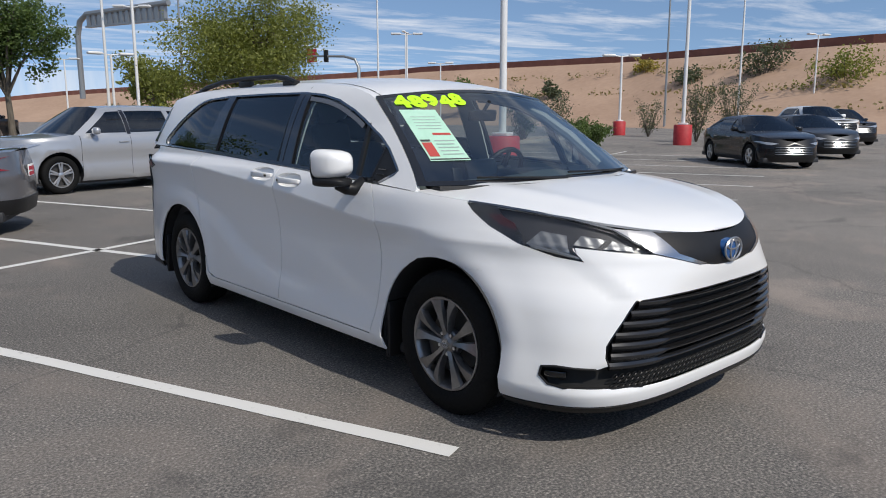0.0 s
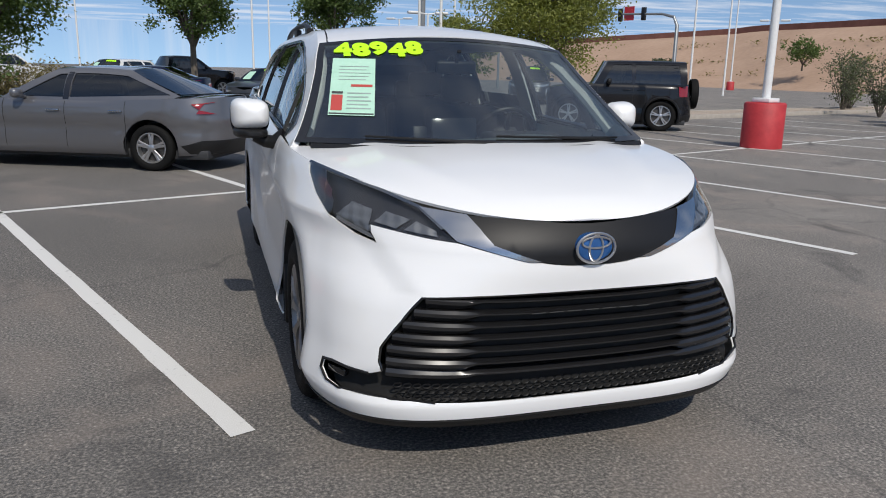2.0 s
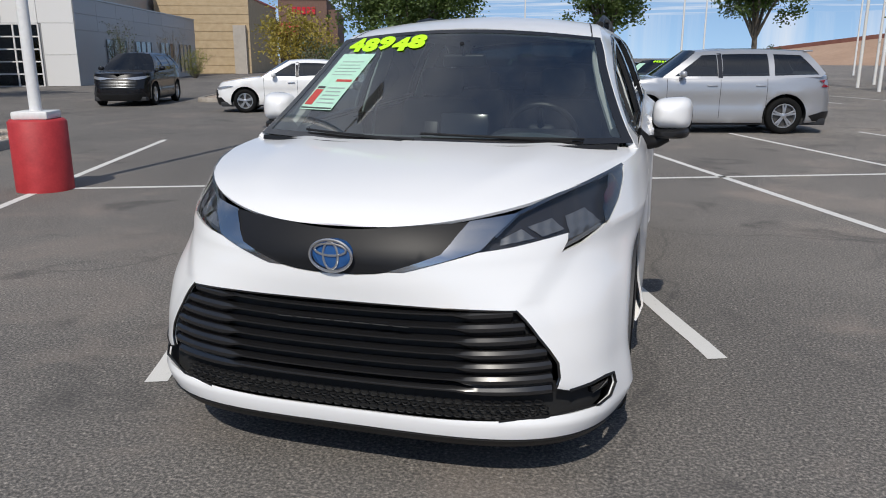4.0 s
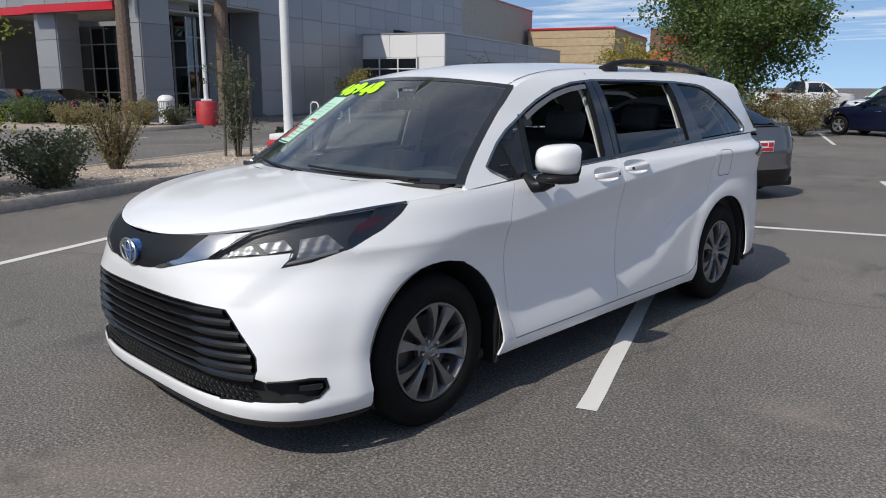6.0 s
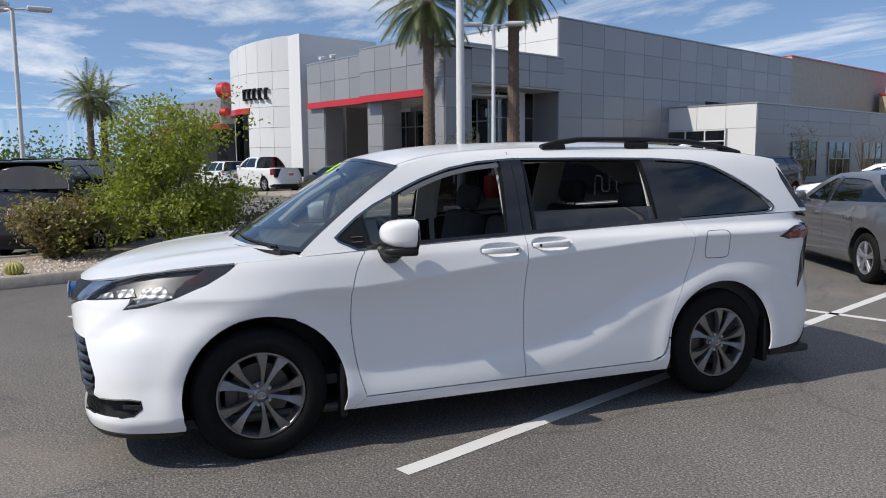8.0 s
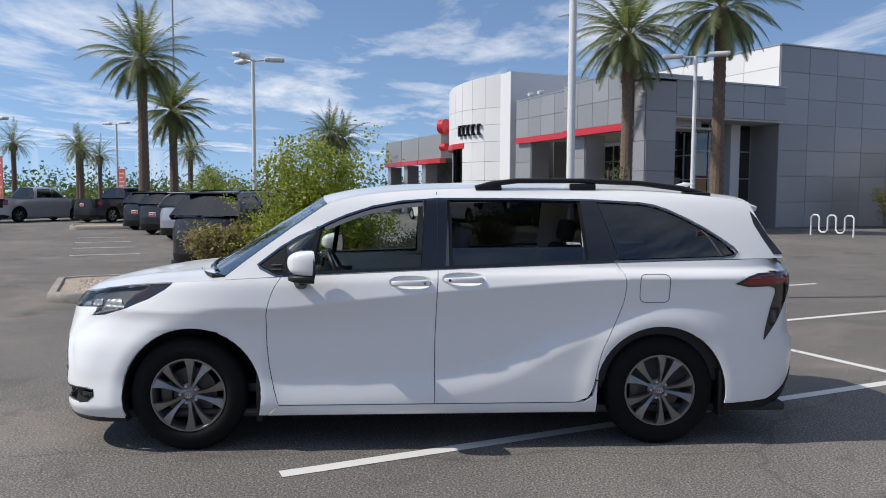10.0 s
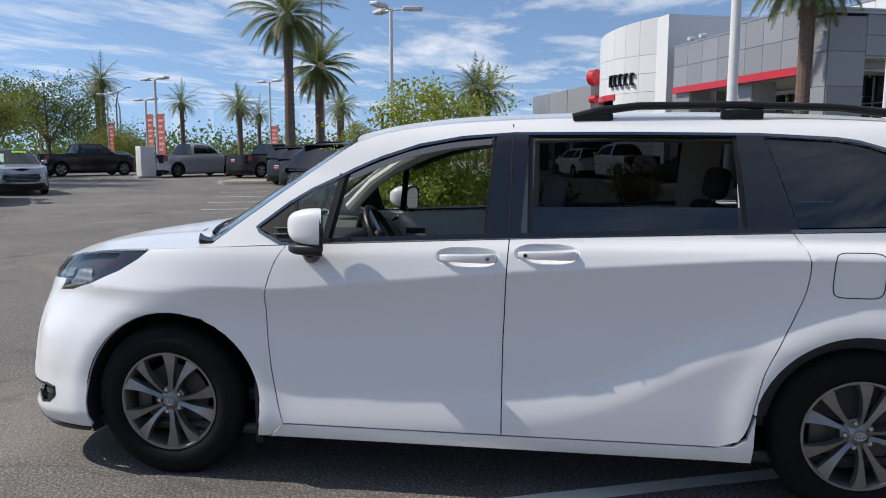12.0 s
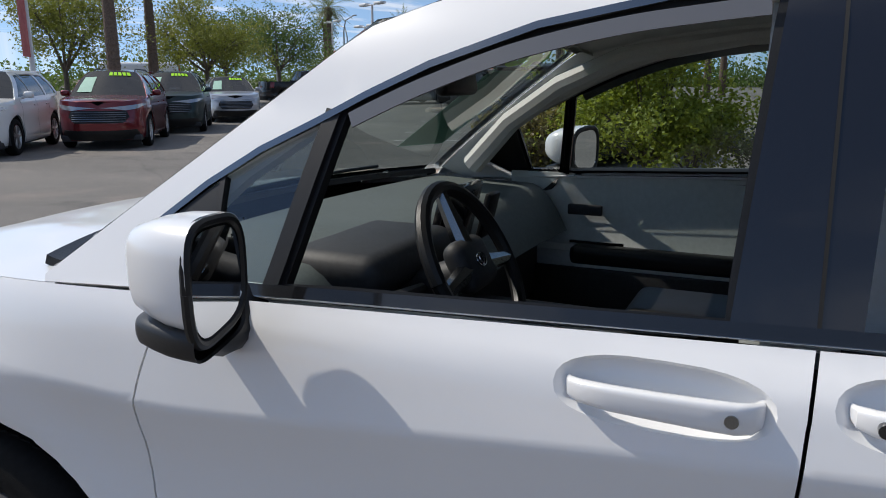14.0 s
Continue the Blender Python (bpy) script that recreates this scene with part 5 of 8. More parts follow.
def van_wheel():
    """A wheel about its hub, its outer face towards +x."""
    bm = bmesh.new()
    lathe(bm, [(0.232, 0.085), (0.245, 0.105), (0.275, 0.116), (0.315, 0.114), (0.345, 0.100), (0.358, 0.085), (0.364, 0.06), (0.366, 0.02), (0.366, -0.02), (0.364, -0.06),
               (0.355, -0.09), (0.32, -0.115), (0.25, -0.11), (0.232, -0.09)], "X", 64, closed=True)
    bmesh.ops.recalc_face_normals(bm, faces=bm.faces)
    wheel = part("wheel", bm, M_TYRE, None, sharp=50)
    bm = bmesh.new()
    for i in range(64):
        a = 2 * math.pi * i / 64
        for x0, x1, tw in ((0.030, 0.068, 0.25), (-0.02, 0.02, -0.25)):
            m = Matrix.Rotation(a, 4, "X")
            box(bm, x0, x1, -0.012, 0.012, 0.3590, 0.3660, m=m @ pose(0, 0, 0, 0, 0, tw * 40))
    part("tread", bm, M_TYRE, wheel, smooth=False)
    bm = bmesh.new()
    lathe(bm, [(0.238, 0.096), (0.236, 0.104), (0.226, 0.104), (0.218, 0.092), (0.212, 0.07), (0.205, -0.06), (0.232, -0.09), (0.238, -0.09)], "X", 64)
    bmesh.ops.recalc_face_normals(bm, faces=bm.faces)
    rim = part("rim", bm, M_RIM, wheel, "gunmetal alloy rim")
    bm = bmesh.new()
    for k in range(5):
        for side in (-1, 1):
            a0 = 2 * math.pi * k / 5
            rows = []
            for r, off, w, x in ((0.040, 0.22, 0.014, 0.084), (0.070, 0.200, 0.0105, 0.090), (0.11, 0.205, 0.0125, 0.097), (0.15, 0.220, 0.0185, 0.100), (0.19, 0.245, 0.0275, 0.101), (0.226, 0.268, 0.038, 0.098)):
                a = a0 + side * off * (1.0 if r > 0.06 else 1.4)
                c, t = Vector((0, math.cos(a) * r, math.sin(a) * r)), Vector((0, -math.sin(a), math.cos(a)))
                rows.append([bm.verts.new(c + t * dx * w + Vector((x + dz, 0, 0))) for dx, dz in ((-1, -0.012 - 0.006 * side), (-0.8, 0.003 - 0.005 * side), (0.8, 0.003 + 0.005 * side), (1, -0.012 + 0.006 * side), (0.8, -0.035), (-0.8, -0.035))])
            for p, q in zip(rows, rows[1:]):
                for i in range(6):
                    bm.faces.new((p[i], p[(i + 1) % 6], q[(i + 1) % 6], q[i]))
            bm.faces.new(rows[-1])
    bmesh.ops.recalc_face_normals(bm, faces=bm.faces)
    part("spokes", bm, M_RIM, rim, "five pairs of gunmetal spokes", sharp=30)
    bm = bmesh.new()
    lathe(bm, [(0.0, 0.098), (0.026, 0.097), (0.030, 0.092), (0.048, 0.084), (0.068, 0.070), (0.068, 0.04)], "X", 32)
    part("hub", bm, M_RIM, rim)
    bm = bmesh.new()
    bm.free()
    for k in range(5):
        a = 2 * math.pi * (k + 0.5) / 5
        bm = bmesh.new()
        cyl(bm, (0.082, 0.055 * math.cos(a), 0.055 * math.sin(a)), (0.092, 0.055 * math.cos(a), 0.055 * math.sin(a)), 0.0095, seg=6)
        part("wheel_nut", bm, M_SILVER, rim, "steel wheel nut")
    bm = bmesh.new()
    for a, b, dz in ((0.024, 0.017, 0), (0.008, 0.015, 0), (0.017, 0.006, 0.006)):
        tube(bm, [(0.100, a * math.cos(t), dz + b * math.sin(t)) for t in span(0, 2 * math.pi, 20)], 0.0018, 4, caps=False)
    part("hub_mark", bm, M_SILVER, rim)
    bm = bmesh.new()
    lathe(bm, [(0.0, 0.03), (0.165, 0.03), (0.165, 0.005), (0.0, 0.005)], "X", 40)
    bmesh.ops.recalc_face_normals(bm, faces=bm.faces)
    part("brake_disc", bm, M_DISC, wheel, "steel brake disc")
    bm = bmesh.new()
    box(bm, 0.0, 0.055, -0.19, -0.11, -0.08, 0.08, 0.02)
    part("brake_caliper", bm, M_DISC, wheel)
    return wheel


van = thing("minivan", label="white minivan with tinted windows and a lime price on its windscreen", category="minivan")
van_front(van)
van_top(van)
for sign in (1, -1):
    van_side(van, sign)
first = van_wheel()
first.parent = van
first.matrix_basis = pose(0.835, 0.0, 0.364)
for x, y, turn in ((0.835, 3.06, 0), (-0.835, 0.0, 180), (-0.835, 3.06, 180)):
    w = copy_thing(first, pose(x, y, 0.364, 0 if turn == 0 else 20, 0, turn))


# ---- the van's cabin ----
def seat(parent, x, y, w, back_h, z=0.62, lean=0.20):
    root = part("seat", boxed(x - w / 2, x + w / 2, y - 0.50, y + 0.02, z - 0.12, z + 0.04, bevel=0.05, seg=3), M_CLOTH, parent, "dark grey cloth seat")
    bm = bmesh.new()
    box(bm, x - w / 2, x + w / 2, -0.08, 0.08, 0, back_h, 0.06, 3)
    bmesh.ops.transform(bm, matrix=Matrix.Translation((0, y + 0.02, z)) @ Matrix.Rotation(-lean, 4, "X"), verts=bm.verts)
    part("seat_back", bm, M_CLOTH, root)
    bm = bmesh.new()
    box(bm, x - 0.14, x + 0.14, -0.055, 0.055, back_h + 0.02, back_h + 0.20, 0.045, 3)
    for k in (-0.07, 0.07):
        cyl(bm, (x + k, 0, back_h - 0.02), (x + k, 0, back_h + 0.05), 0.008, seg=8)
    bmesh.ops.transform(bm, matrix=Matrix.Translation((0, y + 0.02, z)) @ Matrix.Rotation(-lean, 4, "X"), verts=bm.verts)
    part("headrest", bm, M_CLOTH, root)


def cabin(van):
    part("cabin_floor", boxed(-0.86, 0.86, 0.25, 3.9, 0.36, 0.42, bevel=0.01), M_TRIM_DARK, van, "dark carpet")
    for x in (-0.40, 0.40):
        seat(van, x, 1.62, 0.52, 0.62)
    for x in (-0.42, 0.42):
        seat(van, x, 2.55, 0.54, 0.64, 0.62)
    for x in (-0.50, 0.0, 0.50):
        seat(van, x, 3.35, 0.46, 0.52, 0.66)
    # dashboard: upper pad, face, binnacle, screen
    bm = bmesh.new()

    def pad(x, k):
        y = 0.18 + 0.10 * x * x + k * (0.60 - 0.06 * abs(x))
        z = 1.105 - 0.012 * k - 0.17 * max(0.0, k - 0.72) ** 2 / 0.0784 + (0.035 * math.exp(-((x - 0.40) / 0.20) ** 2) * math.sin(math.pi * min(1, k * 1.02)))
        return Vector((x, y, z))
    grid_patch(bm, pad, span(-0.84, 0.84, 28), span(0, 1, 16))
    outward(bm, (0, 0.5, 0.5))
    dash = part("dashboard", bm, M_TRIM_DASH, van, "soft grey-green dashboard", thick=0.02)
    part("dash_face", boxed(-0.84, 0.84, 0.40, 0.70, 0.66, 0.98, bevel=0.05, seg=3), M_TRIM_DARK, dash)
    bm = bmesh.new()
    box(bm, 0.19, 0.61, 0.55, 0.80, 1.03, 1.13, 0.04, 3)
    part("binnacle", bm, M_TRIM_DARK, dash)
    part("touch_screen", boxed(-0.13, 0.13, -0.012, 0.012, -0.085, 0.085, bevel=0.008, m=pose(0.02, 0.72, 1.12, -14, 0, 0)), M_GLOSSBLACK, dash, "dark touch screen")
    part("air_vent", boxed(-0.04, 0.04, -0.012, 0.012, -0.07, 0.07, bevel=0.01, m=pose(-0.17, 0.74, 1.09, -14, 0, 0)), M_BLACK, dash)
    part("vent_rim", boxed(0.66, 0.80, 0.70, 0.72, 0.92, 0.99, bevel=0.008), M_DARKCHROME, dash)
    # console bridge
    part("console", boxed(-0.16, 0.16, 0.70, 1.75, 0.45, 0.86, bevel=0.05, seg=3), M_TRIM_DARK, van, "dark centre console")
    part("armrest", boxed(-0.13, 0.13, 1.20, 1.70, 0.87, 0.94, bevel=0.03, seg=3), M_BLACK, van)
    bm = bmesh.new()
    for y in (0.98, 1.10):
        tube(bm, [(0.05 * math.cos(t), y + 0.05 * math.sin(t), 0.866) for t in span(0, 2 * math.pi, 20)], 0.005, 6, caps=False)
    part("cup_ring", bm, M_DARKCHROME, van)
    # steering wheel
    tilt = Matrix.Translation((0.40, 0.93, 1.085)) @ Matrix.Rotation(radians(-62), 4, "X")
    bm = bmesh.new()
    tube(bm, [(0.185 * math.cos(t), 0.185 * math.sin(t), 0) for t in span(0, 2 * math.pi, 40)], 0.017, 10, caps=False)
    bmesh.ops.transform(bm, matrix=tilt, verts=bm.verts)
    sw = part("steering_wheel", bm, M_BLACK, van, "black leather steering wheel")
    bm = bmesh.new()
    box(bm, -0.075, 0.075, -0.065, 0.055, -0.035, 0.02, 0.03, 3)
    bmesh.ops.transform(bm, matrix=tilt, verts=bm.verts)
    part("wheel_hub", bm, M_TRIM_DARK, sw)
    bm = bmesh.new()
    for a in (math.pi * 0.96, math.pi * 0.04, math.pi * 1.5):
        tube(bm, [(0.05 * math.cos(a), 0.05 * math.sin(a), -0.005), (0.18 * math.cos(a), 0.18 * math.sin(a), 0.0)], [0.024, 0.015], 8)
    bmesh.ops.transform(bm, matrix=tilt, verts=bm.verts)
    part("wheel_spoke", bm, M_DARKCHROME, sw)
    bm = bmesh.new()
    for a, b in ((0.022, 0.015), (0.007, 0.013)):
        tube(bm, [(a * math.cos(t), b * math.sin(t) - 0.005, 0.022) for t in span(0, 2 * math.pi, 16)], 0.0018, 4, caps=False)
    bmesh.ops.transform(bm, matrix=tilt, verts=bm.verts)
    part("hub_mark", bm, M_CHROME, sw)
    bm = bmesh.new()
    cyl(bm, (0.40, 0.90, 1.06), (0.40, 0.55, 0.93), 0.04, seg=12)
    part("steering_column", bm, M_TRIM_DARK, van)
    bm = bmesh.new()
    tube(bm, [(0.44, 0.82, 1.03), (0.60, 0.84, 1.05)], [0.012, 0.017], 8)
    part("stalk", bm, M_TRIM_DARK, van)
    # inner mirror
    bm = bmesh.new()
    box(bm, -0.115, 0.115, -0.018, 0.018, -0.036, 0.036, 0.018, 3, m=pose(0.02, 0.72, 1.475, 10, 0, 0))
    tube(bm, [(0.02, 0.71, 1.50), (0.02, 0.66, 1.56)], 0.012, 8)
    part("inner_mirror", bm, M_BLACK, van, "black inner mirror")
    # door linings and pillar covers
    for sg in (1, -1):
        bm = bmesh.new()
        grid_patch(bm, lambda y, z: Vector((sg * (side_x(y, min(z, 1.05)) - 0.075 - 0.02 * math.sin((z - 0.5) * 5) - (0.06 if z < 0.86 else 0.0)), y, z)), span(0.56, 1.56, 12), [0.42, 0.6, 0.80, 0.855, 0.865, 0.95, 1.05, 1.11, 1.135])
        lining = part("door_lining", bm, M_TRIM_GREY, van, "light grey door lining", thick=0.02)
        x = side_x(1.1, 0.85) - 0.12
        part("door_armrest", boxed(-0.045, 0.045, 0.82, 1.50, 0.80, 0.875, bevel=0.025, seg=3, m=pose(sg * (x - 0.0), 0, 0)), M_BLACK, lining)
        part("lower_lining", boxed(-0.012, 0.012, 0.60, 1.54, 0.42, 0.80, bevel=0.01, m=pose(sg * (x - 0.05), 0, 0)), M_TRIM_DARK, lining)
        part("inner_handle", boxed(-0.008, 0.008, 0.80, 0.93, 0.985, 1.025, bevel=0.006, m=pose(sg * (x + 0.01), 0, 0)), M_TRIM_DARK, lining)
        part("bright_strip", boxed(-0.006, 0.006, 0.82, 1.02, 0.885, 0.895, m=pose(sg * (x - 0.02), 0, 0)), M_CHROME, lining)
        bm = bmesh.new()
        grid_patch(bm, lambda y, z: Vector((sg * (side_x(y, min(z, 1.05)) - 0.09), y, z)), span(1.62, 3.85, 12), [0.42, 0.6, 0.85, 1.05, 1.15])
        part("rear_lining", bm, M_TRIM_DARK, van, "dark rear lining", thick=0.02)
        bm = bmesh.new()
        tube(bm, [(sg * (green_x(y, z) - 0.055), y, z) for y, z in ((0.42, 1.16), (0.60, 1.33), (0.80, 1.46), (1.02, 1.555), (1.4, 1.61), (2.2, 1.63), (3.2, 1.60))], [0.045, 0.04, 0.038, 0.035, 0.03, 0.03, 0.03], 10)
        part("pillar_cover", bm, M_LINER, van, "grey pillar cover")
        for y0, y1 in ((1.50, 1.69), (2.56, 2.80)):
            bm = bmesh.new()
            grid_patch(bm, lambda y, z: Vector((sg * (green_x(y, z) - 0.05), y, z)), span(y0, y1, 3), span(1.14, 1.62, 5))
            part("post_cover", bm, M_TRIM_GREY, van, thick=0.01)
        # belt strap hanging by the B post
        bm = bmesh.new()
        pts = [(sg * (green_x(1.58, z) - 0.085), 1.60 + 0.10 * (1.5 - z), z) for z in span(1.50, 0.75, 8)]
        ribbon(bm, pts, 0.045, lambda p: Vector((1, 0, 0)), 0.0)
        part("seat_belt", bm, M_LINER, van, "grey seat belt")


M_TRIM_DASH = textured(material("grey-green soft trim", (0.06, 0.075, 0.072), 0.6), 80, (0.075, 0.092, 0.088), (0.105, 0.125, 0.12), 4, bump=0.15, bump_scale=700)
cabin(van)


# ---- other parked vehicles ----
def car_wheel(r, rim_mat, spokes=5):
    """A wheel about its hub, outer face towards +x."""
    bm = bmesh.new()
    k = r * 0.66
    lathe(bm, [(k, 0.075), (k + 0.02, 0.095), (r - 0.03, 0.098), (r - 0.006, 0.075), (r, 0.04), (r, -0.06), (r - 0.01, -0.09), (k, -0.09)], "X", 36, closed=True)
    bmesh.ops.recalc_face_normals(bm, faces=bm.faces)
    w = part("wheel", bm, M_TYRE, None, sharp=50)
    bm = bmesh.new()
    lathe(bm, [(k, 0.085), (k - 0.015, 0.085), (k - 0.03, 0.05), (k - 0.03, -0.06)], "X", 36)
    for i in range(spokes):
        for off in (-0.13, 0.13):
            a = 2 * math.pi * i / spokes + off
            m = Matrix.Rotation(a, 4, "X")
            box(bm, 0.055, 0.083, -0.018, 0.018, 0.03, k - 0.012, 0.006, 1, m)
    lathe(bm, [(0.0, 0.092), (0.03, 0.09), (0.055, 0.08), (0.055, 0.04)], "X", 16)
    bmesh.ops.recalc_face_normals(bm, faces=bm.faces)
    part("rim", bm, rim_mat, w, "spoked alloy rim")
    bm = bmesh.new()
    lathe(bm, [(0.0, 0.02), (k - 0.03, 0.02), (k - 0.03, 0.0)], "X", 24)
    part("brake_disc", bm, M_DISC, w)
    return w


KINDS = {
    # length, width, height, wheelbase, front overhang, belt, wheel, cowl y/z, roof front, roof rear, back base y/z, nose z, tail z
    "sedan": dict(L=4.60, W=1.80, H=1.44, wb=2.70, fo=0.88, belt=0.95, r=0.325, cowl=(0.42, 1.00), roof=(1.22, 2.30), back=(3.12, 1.06), nose=0.72, tail=1.03),
    "suv": dict(L=4.62, W=1.86, H=1.70, wb=2.69, fo=0.93, belt=1.08, r=0.36, cowl=(0.30, 1.13), roof=(1.02, 3.15), back=(3.52, 1.20), nose=0.92, tail=1.14),
    "hatch": dict(L=4.35, W=1.80, H=1.56, wb=2.64, fo=0.93, belt=1.02, r=0.345, cowl=(0.30, 1.05), roof=(1.05, 2.75), back=(3.28, 1.18), nose=0.82, tail=1.10),
    "pickup": dict(L=5.85, W=2.00, H=1.93, wb=3.70, fo=0.95, belt=1.28, r=0.41, cowl=(0.45, 1.32), roof=(1.15, 2.45), back=(2.72, 1.34), nose=1.15, tail=1.30),
    "offroad": dict(L=3.90, W=1.85, H=1.84, wb=2.42, fo=0.62, belt=1.20, r=0.405, cowl=(0.62, 1.24), roof=(0.98, 2.98), back=(3.06, 1.22), nose=1.06, tail=1.20),
}


def car(kind, m, paint_mat, label, category, rim=None, price=False, glass_mat=None, group="", rack=False, trim_arch=False, **over):
    d = dict(KINDS[kind])
    d.update(over)
    L, W, H, wb, fo, bz, r = (d[k] for k in ("L", "W", "H", "wb", "fo", "belt", "r"))
    half, yf, ye = W / 2, -d["fo"], d["L"] - d["fo"]
    (cy, cz), (r0, r1), (by, bzz) = d["cowl"], d["roof"], d["back"]
    boxy = kind == "offroad"
    gm = glass_mat or M_TINTDARK
    root = thing({"pickup": "pickup_truck", "offroad": "offroad_car", "suv": "suv", "hatch": "crossover", "sedan": "sedan"}[kind], m, label, category, group)
    prof = [(0.17, 0.90), (0.27, 0.965), (0.42, 0.985), (0.60, 0.975), (bz * 0.78, 1.0), (bz - 0.06, 0.985), (bz + 0.02, 0.935), (bz + 0.25, 0.90)]
    n = 5.0 if boxy else 3.0

    def sx(y, z):
        w = half * lerp_table(prof, z)
        for c in (0, wb):
            w += 0.014 * math.exp(-((math.hypot(y - c, z - r) - r - 0.09) / 0.07) ** 2)
        return w

    def pl(u, z):
        """u runs in metres from the nose round the side to the tail."""
        nose = yf + 0.16 * max(0.0, (z - 0.62) / (d["nose"] - 0.5)) * (0.2 if boxy or kind == "pickup" else 1.0) + 0.06 * max(0, (0.35 - z) / 0.2)
        tailv = ye - 0.10 * max(0.0, (z - 0.7) / 0.5) - 0.05 * max(0, (0.4 - z) / 0.2)
        if u < 1.2:
            a = (1.2 - u) / 1.2 * math.pi / 2
            y = 0.2 - (0.2 - nose) * math.sin(a) ** (2 / n)
            return sx(y, z) * max(0, math.cos(a)) ** (2 / n), y
        side = wb - 0.4
        if u < 1.2 + side:
            y = 0.2 + (u - 1.2)
            return sx(y, z), y
        a = (u - 1.2 - side) / 1.2 * math.pi / 2
        y0 = 0.2 + side
        y = y0 + (tailv - y0) * math.sin(min(a, math.pi / 2)) ** (2 / 3.6)
        return sx(y, z) * max(0, math.cos(min(a, math.pi / 2))) ** (2 / 3.6), y
    end = 1.2 + wb - 0.4 + 1.2

    def sk(u, z):
        x, y = pl(min(end, max(0.0, u)), z)
        return Vector((x, y, z))

    def u_y(y, z):
        lo, hi = 0.0, end
        for _ in range(26):
            k = (lo + hi) / 2
            lo, hi = (k, hi) if pl(k, z)[1] < y else (lo, k)
        return ((lo + hi) / 2, z)
    deck = [(yf, d["nose"]), (yf + 0.25, d["nose"] + 0.10 * (0.5 if kind in ("pickup", "offroad") else 1)), (cy - 0.3, cz - 0.06), (cy, cz - 0.03), (cy + 0.3, bz + 0.0), (1.6, bz), (by, d["tail"] - 0.02), (ye, d["tail"])]
    top = lambda y: min(lerp_table(deck, y), 9)
    feet = []
    for c in (0.0, wb):
        b0 = math.asin(max(-0.9, (0.22 - r) / (r + 0.07)))
        feet.append([(c - (r + 0.07) * math.cos(a), r + (r + 0.07) * math.sin(a)) for a in span(b0, math.pi - b0, 16)])
    outline = [(0.0, 0.20)] + [u_y(y, 0.20) for y in (yf + 0.12, yf + 0.3)] + [u_y(*p) for p in feet[0]] + [u_y(*p) for p in feet[1]] + [u_y(ye - 0.3, 0.24), (end, 0.26)]
    outline += [(end, z) for z in (0.5, 0.8)] + [(end, d["tail"])] + [u_y(y, top(y)) for y in span(ye - 0.12, yf + 0.14, 26)] + [(0.0, d["nose"]), (0.0, 0.5)]
    bm = bmesh.new()
    trimmed(bm, outline, sk, 0.11)
    outward(bm, (0, 1.3, 0.7))
    flip_copy(bm)
    body_ob = part("body", bm, paint_mat, root, thick=0.02)
    # arches and underside
    bm = bmesh.new()
    box(bm, -half * 0.86, half * 0.86, yf + 0.2, ye - 0.2, 0.17, 0.30, 0.02)
    part("underbody", bm, M_TRIM_DARK, root)
    for pts in feet:
        for sg in (1, -1):
            bm = bmesh.new()
            rows = [[bm.verts.new((sg * x, y, z)) for y, z in pts] for x in (half * 0.965, half * 0.55)]
            for i in range(len(pts) - 1):
                bm.faces.new((rows[0][i], rows[0][i + 1], rows[1][i + 1], rows[1][i]))
            bm.faces.new(rows[1])
            part("wheel_well", bm, M_TRIM_DARK, root)
            if trim_arch:
                bm = bmesh.new()
                tube(bm, [(sg * (sx(y, z) + 0.012), y, z) for y, z in pts], 0.035, 6)
                part("arch_trim", bm, M_BLACK, root, "black arch trim")
    # bonnet and rear deck
    def deck_row(uu, y):
        e = sk(*u_y(y, top(y)))
        a = abs(uu)
        zc = top(y) + 0.035
        return Vector((uu * e.x, y + 0.03 * (1 - a * a) * (1 if y > 2 else -1), (1 - a) ** 2 * zc + 2 * a * (1 - a) * (zc - 0.004) + a * a * top(y)))
    bm = bmesh.new()
    grid_patch(bm, deck_row, span(-1, 1, 14), [yf + 0.14 + (cy + 0.25 - yf - 0.14) * k * k for k in span(0.0, 1, 12)])
    outward(bm, (0, 1, 0))
    part("hood", bm, paint_mat, root, thick=0.01)
    if kind == "pickup":
        bm = bmesh.new()
        box(bm, -half * 0.86, half * 0.86, by + 0.12, ye - 0.14, 0.8, d["tail"] - 0.035, 0.02)
        part("bed_cover", bm, M_BLACK, root, "black bed cover")
    else:
        bm = bmesh.new()
        grid_patch(bm, deck_row, span(-1, 1, 14), span(by - 0.25, ye - 0.10, 8))
        outward(bm, (0, 1, 0))
        part("rear_deck", bm, paint_mat, root, thick=0.01)
    # glass house
    roof_z = lambda y: H - (0.05 if not boxy else 0.02) * ((y - (r0 + r1) / 2) / ((r1 - r0) / 2 + 0.2)) ** 2 - 0.035
    lean = 0.16 if boxy else 0.40

    def gx(y, z):
        w = half * 0.93 - (z - bz) * lean - (0.20 * max(0, (z - bz) / (H - bz)) ** 4)
        return w - 0.10 * max(0, (r0 - y)) * 0.5 - 0.10 * max(0, (y - r1)) * 0.5
    gf = lambda y, z: Vector((gx(y, z), y, z))
    rz0, rz1 = roof_z(r0), roof_z(r1)
    house = [(cy + 0.02, top(cy) - 0.01)] + [(y, top(y) - 0.005) for y in span(cy + 0.2, by - 0.1, 10)] + [(by, bzz - 0.02), (r1 + 0.04, rz1)]
    house += [(y, roof_z(y)) for y in span(r1 - 0.1, r0 + 0.1, 8)] + [(r0, rz0)]
